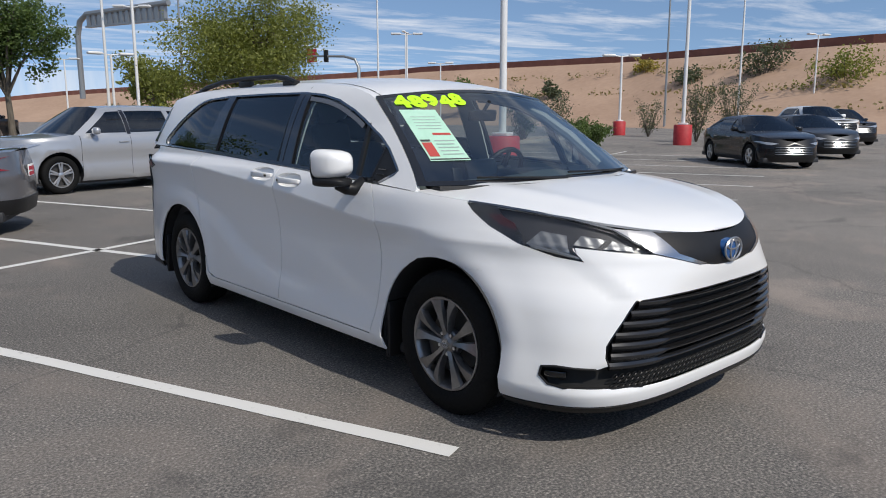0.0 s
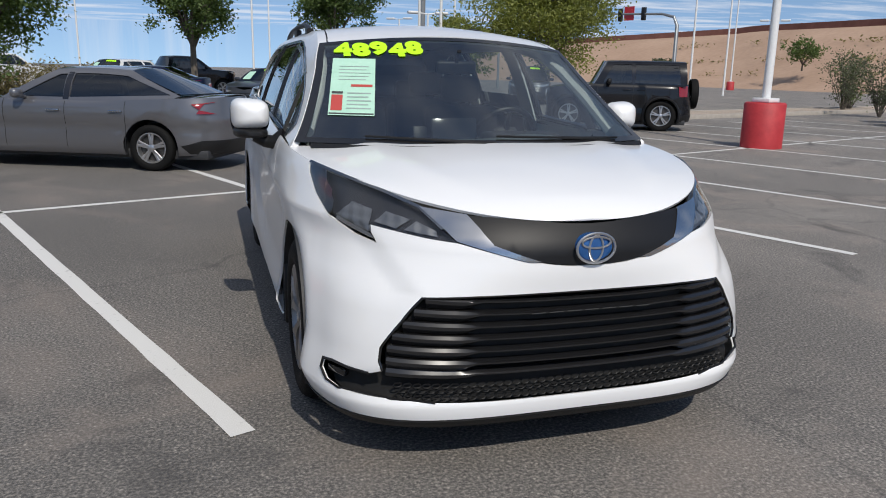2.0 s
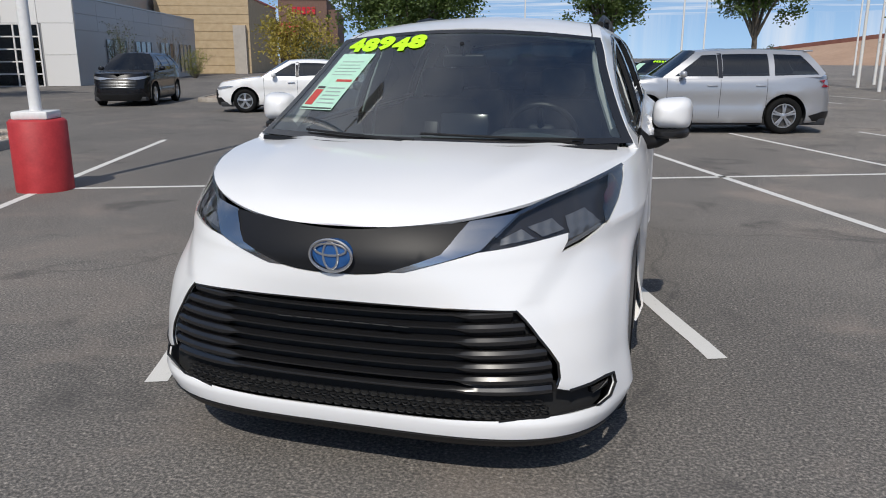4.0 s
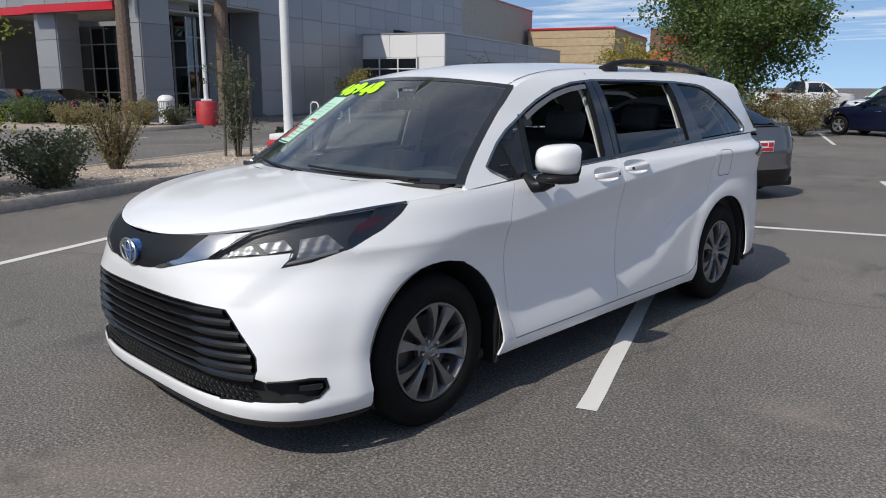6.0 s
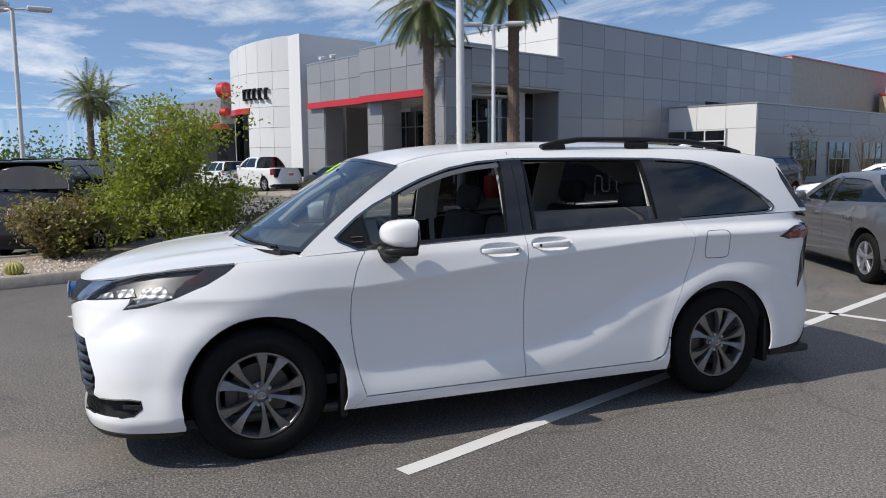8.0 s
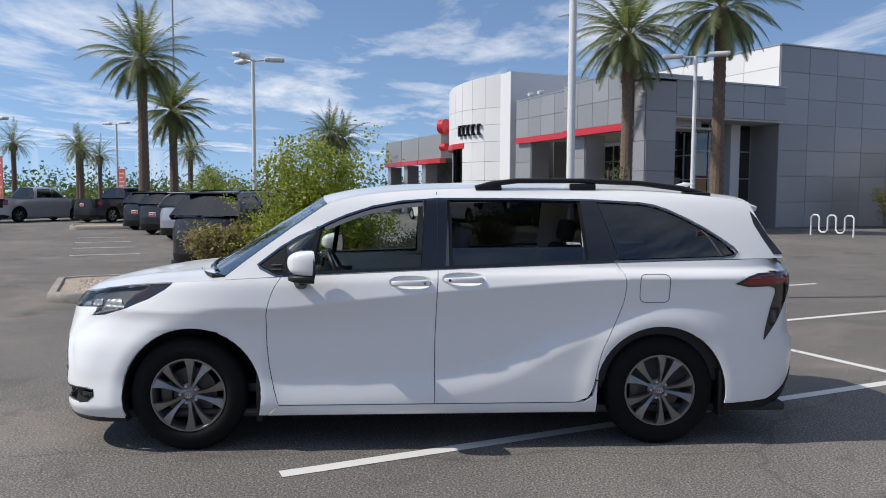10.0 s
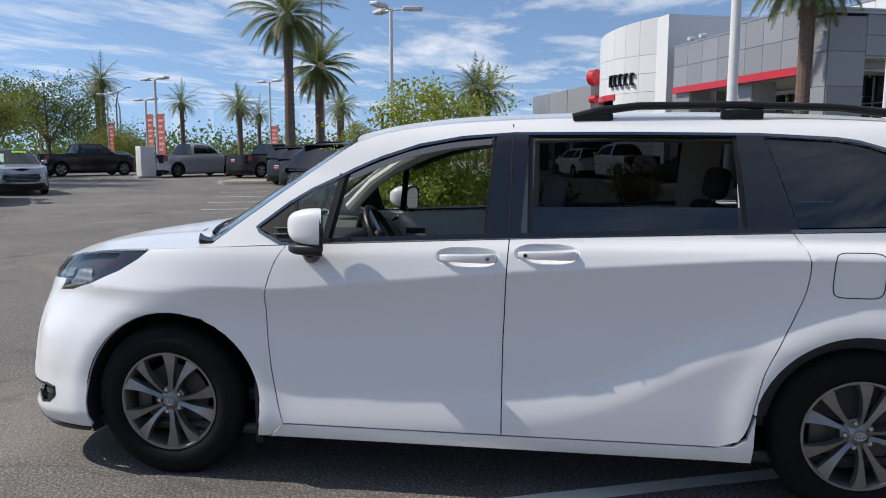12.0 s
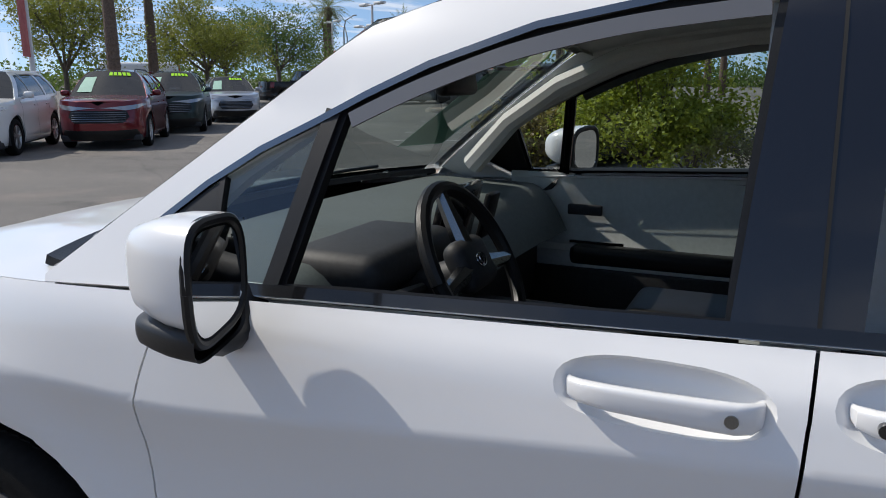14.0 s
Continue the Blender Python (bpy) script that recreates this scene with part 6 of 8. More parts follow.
    lo = lambda y: top(y) + 0.045
    hi = lambda y: roof_z(y) - 0.075
    front_cut = lambda z: cy + 0.24 + (r0 - cy - 0.05) * (z - top(cy)) / (rz0 - top(cy))
    back_cut = lambda z: by - 0.17 - (by - r1 - 0.02) * (z - bzz) / (rz1 - bzz)
    y_b = 1.42 if kind != "offroad" else 1.62
    cuts = [(None, y_b), (y_b + 0.09, None)] if kind in ("sedan", "offroad", "pickup") else [(None, y_b), (y_b + 0.09, 2.42), (2.52, None)]
    panes = []
    for a, b in cuts:
        lo_a = front_cut(lo(cy + 0.3)) if a is None else a
        lo_b = back_cut(lo(by - 0.2)) if b is None else b
        if lo_b - lo_a < 0.12:
            continue
        hi_a = max(lo_a, front_cut(hi(r0 + 0.2))) if a is None else a + 0.01
        hi_b = min(lo_b, back_cut(hi(r1 - 0.1))) if b is None else b - 0.01
        panes.append([(lo_a, lo(lo_a)), (lo_b, lo(lo_b)), *[(y, hi(y)) for y in span(hi_b, hi_a, 5)]])
    for sg in (1, -1):
        bm = bmesh.new()
        trimmed(bm, house, gf, 0.12, panes)
        outward(bm, (0, 1.3, 1.0))
        part("cab_side", bm if sg > 0 else mirror_bm(bm), paint_mat, root, thick=0.03)
        for p in panes:
            bm = bmesh.new()
            trimmed(bm, p, lambda y, z: gf(y, z) - Vector((0.012, 0, 0)), 0.2)
            outward(bm, (0, 1.3, 1.0))
            part("side_window", bm if sg > 0 else mirror_bm(bm), gm, root, thick=0.004)
        bm = bmesh.new()
        y0 = cuts[0][1] + 0.045
        ribbon(bm, [gf(y0, z) for z in span(lo(y0) - 0.03, hi(y0) + 0.02, 4)], 0.085, lambda p: Vector((0.95, 0, 0.3)), 0.003)
        part("window_pillar", bm if sg > 0 else mirror_bm(bm), M_PILLAR, root)
        # shut lines, handles, mirrors, lamps
        for yy in (cy + 0.12, cuts[0][1] + 0.045, min(by - 0.35, wb - r - 0.02)):
            bm = bmesh.new()
            pts = [(sx(yy, z), yy - (0.10 * max(0, 0.55 - z) if yy > 2 else 0), z) for z in span(0.30, top(yy) - 0.01, 8)]
            ribbon(bm, pts, 0.008, lambda p: Vector((1, 0, 0)), 0.002)
            part("door_gap", bm if sg > 0 else mirror_bm(bm), M_GAP, root)
        for yy in (cuts[0][1] - 0.12, min(by - 0.55, wb - r - 0.15)):
            bm = bmesh.new()
            z = bz - 0.13
            box(bm, sx(yy, z) - 0.004, sx(yy, z) + 0.028, yy - 0.10, yy + 0.10, z - 0.014, z + 0.014, 0.01)
            part("door_handle", bm if sg > 0 else mirror_bm(bm), paint_mat if kind != "sedan" else M_CHROME, root)
        bm = bmesh.new()
        v = bmesh.ops.create_uvsphere(bm, u_segments=16, v_segments=10, radius=1)["verts"]
        for q in v:
            c = q.co
            q.co = Vector((half + 0.06 + math.copysign(abs(c.x) ** 0.7, c.x) * 0.10, cy + 0.40 + c.y * 0.07, bz + 0.09 + math.copysign(abs(c.z) ** 0.7, c.z) * 0.07))
        cyl(bm, (half - 0.08, cy + 0.42, bz + 0.03), (half + 0.04, cy + 0.40, bz + 0.06), 0.03, seg=8)
        part("door_mirror", bm if sg > 0 else mirror_bm(bm), paint_mat if not boxy else M_BLACK, root)
        hz = d["nose"] - 0.03
        bm = bmesh.new()
        if boxy:
            cyl(bm, (half * 0.55, yf + 0.02, hz - 0.1), (half * 0.55, yf - 0.02, hz - 0.1), 0.10, seg=20)
        else:
            hh = 0.055 if kind in ("sedan", "hatch") else 0.075
            trimmed(bm, [u_y(yf + 0.14, hz - hh * 0.9), u_y(yf + 0.30, hz - hh * 0.5), u_y(yf + 0.62, hz + hh * 0.7), u_y(yf + 0.45, hz + hh * 0.9), u_y(yf + 0.16, hz + hh * 0.3), u_y(yf + 0.08, hz - hh * 0.2)],
                    lambda u, z: sk(u, z) + Vector((0.012, -0.012, 0)), 0.06)
            outward(bm, (0, 1.3, 0.7))
        part("head_lamp", bm if sg > 0 else mirror_bm(bm), M_HEADLAMP, root, "clear head lamp")
        tz = d["tail"] - (0.14 if kind != "pickup" else 0.22)
        bm = bmesh.new()
        hh = 0.085 if kind in ("sedan", "suv", "hatch") else 0.15
        poly = [u_y(ye - 0.42, tz + hh * 0.55), u_y(ye - 0.30, tz - hh * 0.4), u_y(ye - 0.12, tz - hh), (end - 0.75, tz - hh), (end - 0.62, tz + hh * 0.6), u_y(ye - 0.12, tz + hh)] if kind in ("sedan", "suv", "hatch") else \
               [u_y(ye - 0.20, tz + hh), u_y(ye - 0.20, tz - hh), (end - 0.86, tz - hh), (end - 0.86, tz + hh)]
        trimmed(bm, poly, lambda u, z: sk(u, z) + Vector((0.012, 0.014, 0)), 0.06)
        outward(bm, (0, 1.3, 0.7))
        part("tail_lamp", bm if sg > 0 else mirror_bm(bm), M_RED_LENS, root, "red tail lamp")
        if rack:
            bm = bmesh.new()
            tube(bm, [(sg * (gx(y, roof_z(y)) - 0.05), y, roof_z(y) + dz) for y, dz in ((r0 + 0.25, 0.0), (r0 + 0.4, 0.05), (r1 - 0.3, 0.05), (r1 - 0.1, 0.0))], 0.018, 6)
            part("roof_rail", bm, M_BLACK, root)

    def screen(base_y, base_z, top_y, top_z, bulge, lift=0.0):
        def fn(uu, k):
            y, z = base_y + (top_y - base_y) * k, base_z + (top_z - base_z) * k
            x = gx(y, z) * 0.985
            return Vector((uu * x, y + bulge * (1 - uu * uu) + (lift if bulge > 0 else -lift), z + 0.03 * k * (1 - uu * uu) + lift * 0.4))
        b2 = bmesh.new()
        grid_patch(b2, fn, span(-1, 1, 10), span(0, 1, 5))
        return outward(b2, (0, (r0 + r1) / 2, bz)), fn
    bm, fn = screen(cy + 0.03, top(cy) + 0.005, r0, rz0 + 0.005, -0.10)
    ws = part("windscreen", bm, gm, root)
    bm, _ = screen(by, bzz, r1 + 0.02, rz1, 0.06 if not boxy else 0.01)
    part("rear_window", bm, gm if kind == "sedan" else M_TINT, root)
    if price:
        for i in range(5):
            u0 = 0.72 - i * 0.16
            bm = bmesh.new()
            grid_patch(bm, lambda a, b: fn(a, b) + Vector((0, -0.01, 0.008)), span(u0 - 0.12, u0, 2), span(0.80, 0.93, 2))
            part("price_mark", bm, M_LIME, ws, "lime mark on the glass")
        bm = bmesh.new()
        grid_patch(bm, lambda a, b: fn(a, b) + Vector((0, -0.01, 0.008)), span(-0.85, -0.45, 2), span(0.15, 0.75, 2))
        part("price_sheet", bm, M_PAPER, ws, "pale green sheet")

    def roof_fn(uu, y):
        a = abs(uu)
        return Vector((uu * gx(y, roof_z(y)), y, roof_z(y) + 0.035 * (1 - a ** 2.4)))
    bm = bmesh.new()
    grid_patch(bm, roof_fn, span(-1, 1, 12), span(r0, r1 + 0.03, 10))
    outward(bm, (0, 1.3, 0.5))
    part("roof", bm, paint_mat if not boxy else M_BLACK, root, thick=0.02)
    if kind in ("suv", "hatch"):
        bm = bmesh.new()
        box(bm, -half * 0.62, half * 0.62, r1 - 0.02, r1 + 0.16, rz1 + 0.0, rz1 + 0.03, 0.012)
        part("spoiler", bm, paint_mat, root)
    # grille, lower intake, rear lower trim, plates
    gz0, gz1 = (d["nose"] - 0.36, d["nose"] - 0.10) if kind not in ("pickup", "offroad") else (d["nose"] - 0.42, d["nose"] - 0.05)
    bm = bmesh.new()
    trimmed(bm, [(0.0, gz0), (0.30, gz0), (0.44, (gz0 + gz1) / 2), (0.36, gz1), (0.0, gz1)], lambda u, z: sk(u, z) + Vector((0, -0.008, 0)), 0.08)
    outward(bm, (0, 1.3, 0.7))
    flip_copy(bm)
    gr = part("grille", bm, M_BLACK, root, "dark grille", thick=0.02)
    for k in span(0.15, 0.85, 4):
        z = gz0 + (gz1 - gz0) * k
        bm = bmesh.new()
        us = span(0.0, 0.36, 5)
        pts = [sk(u, z) + Vector((0, -0.016, 0)) for u in us]
        tube(bm, [Vector((-p.x, p.y, p.z)) for p in pts[::-1]] + pts[1:], 0.008, 5)
        part("grille_bar", bm, M_DARKCHROME, gr)
    bm = bmesh.new()
    trimmed(bm, [(0.0, 0.20), (0.55, 0.21), (0.72, 0.30), (0.60, 0.42), (0.0, 0.40)], lambda u, z: sk(u, z) + Vector((0, -0.01, 0)), 0.1)
    outward(bm, (0, 1.3, 0.7))
    flip_copy(bm)
    part("lower_intake", bm, M_BLACK, root, thick=0.02)
    bm = bmesh.new()
    trimmed(bm, [(end, 0.25), (end - 0.85, 0.25), (end - 0.95, 0.36), (end - 0.7, 0.44), (end, 0.44)], lambda u, z: sk(u, z) + Vector((0, 0.01, 0)), 0.1)
    outward(bm, (0, 1.3, 0.7))
    flip_copy(bm)
    part("rear_valance", bm, M_BLACK, root, thick=0.02)
    bm = bmesh.new()
    pz = d["tail"] - (0.26 if kind == "sedan" else 0.34)
    py = pl(end, pz)[1] + 0.012
    box(bm, -0.155, 0.155, py, py + 0.012, pz - 0.078, pz + 0.078, 0.006)
    plate = part("dealer_plate", bm, M_PAPERWHITE, root, "white and red dealer plate")
    bm = bmesh.new()
    box(bm, -0.14, 0.14, py + 0.012, py + 0.015, pz - 0.065, pz - 0.02)
    box(bm, -0.14, -0.05, py + 0.012, py + 0.015, pz - 0.01, pz + 0.055)
    box(bm, -0.03, 0.14, py + 0.012, py + 0.015, pz + 0.005, pz + 0.05)
    part("plate_bars", bm, M_PLATERED, plate)
    # seats seen through the glass
    for x in (-0.38, 0.38):
        bm = bmesh.new()
        box(bm, x - 0.23, x + 0.23, y_b - 0.15, y_b + 0.02, bz - 0.35, bz + 0.22, 0.06)
        box(bm, x - 0.12, x + 0.12, y_b - 0.08, y_b + 0.02, bz + 0.22, bz + 0.38, 0.04)
        part("seat", bm, M_CLOTH, root)
    w0 = car_wheel(r, rim or M_SILVER)
    w0.parent = root
    w0.matrix_basis = pose(half - 0.115, 0, r)
    for x, y, t in ((half - 0.115, wb, 0), (-half + 0.115, 0, 180), (-half + 0.115, wb, 180)):
        copy_thing(w0, pose(x, y, r, 30 if t else 0, 0, t))
    if boxy:
        sp = copy_thing(w0, pose(0, ye + 0.07, 0.98, 0, 0, 90))
        sp["label"] = "spare wheel on the tailgate"
    return root


def heading(x, y, hx, hy, wb=2.7):
    """Pose of a car whose middle is at x, y and that points along hx, hy."""
    k = math.hypot(hx, hy)
    hx, hy = hx / k, hy / k
    return pose(x + hx * wb / 2, y + hy * wb / 2, 0, 0, 0, math.degrees(math.atan2(hx, -hy)))


M_HEADLAMP = material("head lamp glass", (0.45, 0.46, 0.48), 0.12, 0.6, 0.5)
M_PLATERED = material("red plate print", (0.5, 0.03, 0.05), 0.5)
P_GREY = paint("grey metallic paint", (0.145, 0.145, 0.155), True, 0.35)
P_SILVER = paint("silver metallic paint", (0.42, 0.43, 0.45), True, 0.35)
P_DARK = paint("dark grey paint", (0.045, 0.048, 0.055), True, 0.35)
P_BLACK = paint("black paint", (0.008, 0.008, 0.010), False, 0.25)
P_NAVY = paint("navy paint", (0.008, 0.014, 0.045), True, 0.3)
P_RED = paint("dark red paint", (0.16, 0.008, 0.014), True, 0.3)
P_GREEN = paint("dark green grey paint", (0.028, 0.045, 0.045), True, 0.35)
P_WHITE = paint("plain white paint", (0.78, 0.78, 0.77), False, 0.35)
for dark in (P_BLACK, P_DARK, P_NAVY, P_GREEN):
    bsdf(dark).inputs["Coat Weight"].default_value = 0.35
    bsdf(dark).inputs["Specular IOR Level"].default_value = 0.3
A_C, A_S = Vector((0.9385, 0.3453)), Vector((-0.3453, 0.9385))


def lot(c, s):
    """World x, y of a place in the car park's own axes: c across the stalls, s along them."""
    p = A_C * c + A_S * s
    return p.x, p.y


car("sedan", heading(-2.92, 9.35, -0.913, 0.408), P_GREY, "grey metallic sedan parked across the stalls", "sedan", wb=2.70, L=4.57, W=1.80, H=1.435)
car("suv", heading(1.86, 13.9, -0.975, -0.22, 2.75), P_SILVER, "silver crossover with bright alloy wheels", "crossover", L=4.74, W=1.90, H=1.67, wb=2.75)
car("sedan", heading(0.9, 24.6, -0.45, -0.9), P_DARK, "dark grey sedan with a lime price on the glass", "sedan", price=True)
car("sedan", heading(-9.3, 17.25, -0.93, -0.36, 2.5), P_WHITE, "small white sedan with plain wheels", "sedan", L=4.28, W=1.69, H=1.47, wb=2.50)
car("offroad", heading(9.55, 15.8, -0.90, 0.43, 2.42), P_BLACK, "black two-door off-road car with a spare wheel", "off-roader", trim_arch=True, rim=M_SILVER)
car("suv", heading(14.2, 32.2, -0.42, -0.90, 3.07), P_DARK, "dark grey large suv with a lime price", "suv", L=5.19, W=2.0, H=1.79, wb=3.07, price=True)
car("sedan", heading(18.50, 8.00, -0.62, -0.78), P_BLACK, "gloss black sedan facing the aisle", "sedan", L=4.63, W=1.78, H=1.435)
car("sedan", heading(23.80, 8.91, -0.62, -0.78, 2.8), P_DARK, "dark grey sedan beside a kerb island", "sedan", L=4.88, W=1.84, H=1.44, wb=2.82)
car("pickup", heading(29.83, 11.33, -0.62, -0.78, 3.2), P_WHITE, "white pickup with a black grille", "pickup", L=5.4, W=1.9, H=1.79, wb=3.24)
car("suv", heading(35.82, 12.52, -0.62, -0.78), P_BLACK, "black suv in the far row", "suv")
car("suv", heading(-5.0, 33.5, -0.5, -0.85), P_WHITE, "white suv with a lime price", "suv", price=True)
car("pickup", heading(-2.5, 37.0, 0.9, 0.40, 3.7), P_BLACK, "black pickup seen from behind", "pickup")
car("pickup", heading(3.6, 38.0, 0.7, 0.71, 3.7), P_BLACK, "black pickup with dark glass", "pickup")
car("pickup", heading(-11.5, 42.0, 0.5, 0.86, 3.7), P_WHITE, "white pickup seen from behind", "pickup")
car("sedan", heading(-3.4, 26.2, -0.97, 0.25), P_NAVY, "navy sedan with a lime price on the glass", "sedan", price=True)
# dealership side
for x, y, p, lab in ((-11.50, -1.80, P_DARK, "dark grey suv beside the planter, tail to the aisle"),
                     (-15.20, -2.70, P_SILVER, "grey suv in a row of the same kind"),
                     (-19.06, -3.62, P_DARK, "dark grey suv with a dealer plate, tail to the aisle"),
                     (-22.66, -5.52, P_SILVER, "grey suv in a row of the same kind"),
                     (-26.26, -7.42, P_DARK, "dark grey suv in a row of the same kind"),
                     (-29.86, -9.32, P_DARK, "dark grey suv at the end of a row")):
    car("suv", heading(x, y, -0.94, 0.34), p, lab, "suv", rim=M_DARKCHROME, group="row of suvs", rack=True)
car("pickup", heading(-38.3, -19.2, -0.90, 0.43, 3.7), P_SILVER, "silver pickup with a dark bed cover", "pickup", rim=M_DARKCHROME)
car("pickup", heading(-38.6, -14.4, -0.90, 0.43, 3.7), P_DARK, "dark grey pickup beside a silver one", "pickup", rim=M_DARKCHROME)
car("pickup", heading(-38.2, -26.0, -0.82, 0.57, 3.7), P_BLACK, "black pickup facing away", "pickup", rim=M_DARKCHROME)
car("sedan", heading(-50, -31.0, 0.2, 0.98), P_DARK, "dark sedan beside a kerb", "sedan")
car("hatch", heading(-20.6, -17.4, 0.70, 0.71, 2.64), P_SILVER, "silver crossover with a lime price, nose to the aisle", "crossover", price=True, rim=M_SILVER)
car("suv", heading(-15.8, -15.4, 0.78, 0.62), P_GREEN, "dark green suv with a lime price, nose to the aisle", "suv", price=True, rack=True)
car("suv", heading(-11.6, -13.2, 0.80, 0.60), P_RED, "dark red suv with a lime price, nose to the aisle", "suv", price=True, rack=True)
car("suv", heading(-8.9, -14.0, 0.80, 0.60), P_WHITE, "white suv with a black grille, nose to the aisle", "suv")
car("pickup", heading(-38.5, 5.5, -0.94, -0.34, 3.7), P_WHITE, "white pickup with a topper", "pickup")
car("suv", heading(-41.5, 3.4, -0.94, -0.34), P_WHITE, "white suv behind a pickup", "suv")
car("sedan", heading(-31.8, 8.1, -0.94, -0.34), P_DARK, "grey sedan beside the showroom planter", "sedan")
car("sedan", heading(-29.6, 9.2, -0.94, -0.34), P_BLACK, "black sedan beside the showroom planter", "sedan")
car("suv", heading(-16.2, 19.5, 0.345, -0.94), P_BLACK, "black suv parked by the workshop", "suv")


# ---- showroom ----
M_PANEL = material("grey metal panel", (0.36, 0.36, 0.37), 0.42, 0.3)
vary_random(M_PANEL, (0.30, 0.30, 0.31), (0.36, 0.36, 0.37))
M_PANEL_WHITE = material("white metal panel", (0.72, 0.72, 0.71), 0.45)
vary_random(M_PANEL_WHITE, (0.68, 0.68, 0.68), (0.74, 0.74, 0.735))
M_STUCCO = textured(material("beige stucco", (0.42, 0.38, 0.33), 0.9), 3, (0.38, 0.345, 0.30), (0.45, 0.41, 0.36), 60, bump=0.2, bump_scale=120)
M_TAN = textured(material("tan block", (0.45, 0.34, 0.2), 0.9), 2, (0.40, 0.30, 0.18), (0.50, 0.39, 0.25), 30, bump=0.3, bump_scale=40)
M_REDBAND = material("red metal band", (0.52, 0.012, 0.02), 0.35, 0.0, 0.3)
M_MULLION = material("aluminium mullion", (0.40, 0.41, 0.42), 0.4, 0.6)
M_SHOP = glass("showroom glass", (0.10, 0.13, 0.14), 0.0, 1.6)
# dimness of the rooms behind the openings, put into a dark mottled colour
M_INSIDE = textured(material("painted interior shade", (0.10, 0.10, 0.10), 0.8), 0.8, (0.05, 0.05, 0.05), (0.16, 0.155, 0.15), 3)
M_SOFFIT = textured(material("white soffit", (0.6, 0.6, 0.58), 0.8), 2, (0.55, 0.55, 0.53), (0.65, 0.65, 0.63), 40)
LOT = pose(0, 0, 0, 0, 0, 20.2)
show = thing("showroom", LOT, "modern grey panelled car showroom with red bands", "building")


def wall(name, c0, c1, s0, s1, z0, z1, mat, label="", parent=show, bevel=0.0):
    return part(name, boxed(c0, c1, s0, s1, z0, z1, bevel=bevel), mat, parent, label, smooth=False)


def panels(parent, axis, at, a0, a1, z0, z1, w, h, mat, out, gap=0.02, proud=0.04):
    """Cladding of separate panels on a wall; out is the way that it faces."""
    na, nz = max(1, round((a1 - a0) / w)), max(1, round((z1 - z0) / h))
    pw, ph = (a1 - a0) / na, (z1 - z0) / nz
    me = None
    for i in range(na):
        for j in range(nz):
            if me is None:
                bm = bmesh.new()
                if axis == "s":
                    box(bm, -pw / 2 + gap / 2, pw / 2 - gap / 2, -proud, 0, -ph / 2 + gap / 2, ph / 2 - gap / 2, 0.006, 1)
                else:
                    box(bm, 0, proud, -pw / 2 + gap / 2, pw / 2 - gap / 2, -ph / 2 + gap / 2, ph / 2 - gap / 2, 0.006, 1)
                me = finish(bm, "panel", mat, False)
            ob = new("panel", me)
            ob.parent = parent
            a, z = a0 + (i + 0.5) * pw, z0 + (j + 0.5) * ph
            ob.matrix_basis = pose(a, at, z) if axis == "s" else pose(at, a, z)


def glazing(name, axis, at, a0, a1, z0, z1, na, rows, label=""):
    """A glass wall with a frame of mullions."""
    bm = boxed(a0, a1, at, at + 0.02, z0, z1) if axis == "s" else boxed(at - 0.02, at, a0, a1, z0, z1)
    w = part(name, bm, M_SHOP, show, label or "dark showroom glazing", smooth=False)
    for i in range(na + 1):
        a = a0 + (a1 - a0) * i / na
        b2 = boxed(a - 0.035, a + 0.035, at - 0.05, at - 0.002, z0, z1) if axis == "s" else boxed(at + 0.002, at + 0.05, a - 0.035, a + 0.035, z0, z1)
        part("mullion", b2, M_MULLION, w, smooth=False)
    for z in rows:
        b2 = boxed(a0, a1, at - 0.045, at - 0.002, z - 0.03, z + 0.03) if axis == "s" else boxed(at + 0.002, at + 0.045, a0, a1, z - 0.03, z + 0.03)
        part("transom", b2, M_MULLION, w, smooth=False)
    return w


F = 21.5
# corner portal
col = wall("corner_column", -23.1, -22.25, F, 23.2, 0, 6.85, M_PANEL, "grey panelled corner column")
panels(col, "s", F, -23.1, -22.25, 0, 6.85, 0.85, 1.37, M_PANEL, 1)
panels(col, "c", -22.25, F, 23.2, 0, 6.85, 1.7, 1.37, M_PANEL, 1)
head = wall("portal_head", -23.1, -22.25, 23.2, 30.0, 5.33, 6.95, M_PANEL)
panels(head, "c", -22.25, 23.2, 30.0, 5.33, 6.95, 1.36, 0.81, M_PANEL, 1)
wall("portal_cap", -23.2, -22.15, F - 0.05, 30.0, 6.95, 7.03, M_MULLION)
wall("portal_soffit", -26.5, -22.3, F + 0.3, 30.0, 5.25, 5.33, M_SOFFIT)
glazing("side_glazing", "c", -24.6, 24.6, 28.3, 0, 5.25, 4, (0.9, 2.5, 3.9))
wall("portal_post", -24.7, -24.0, 28.3, 28.9, 0, 5.3, M_PANEL_WHITE)
glazing("corner_glazing", "c", -24.4, 28.9, 30.0, 0, 5.25, 1, (0.9, 2.5, 3.9))
wall("door_surround", -25.0, -24.55, 23.2, 24.7, 0, 3.9, M_PANEL)
d = wall("service_door", -24.56, -24.48, 23.4, 24.5, 0.05, 2.15, M_MULLION, "double glass service door")
for s0 in (23.48, 24.0):
    wall("door_pane", -24.47, -24.45, s0, s0 + 0.42, 0.25, 2.02, M_SHOP, parent=d)
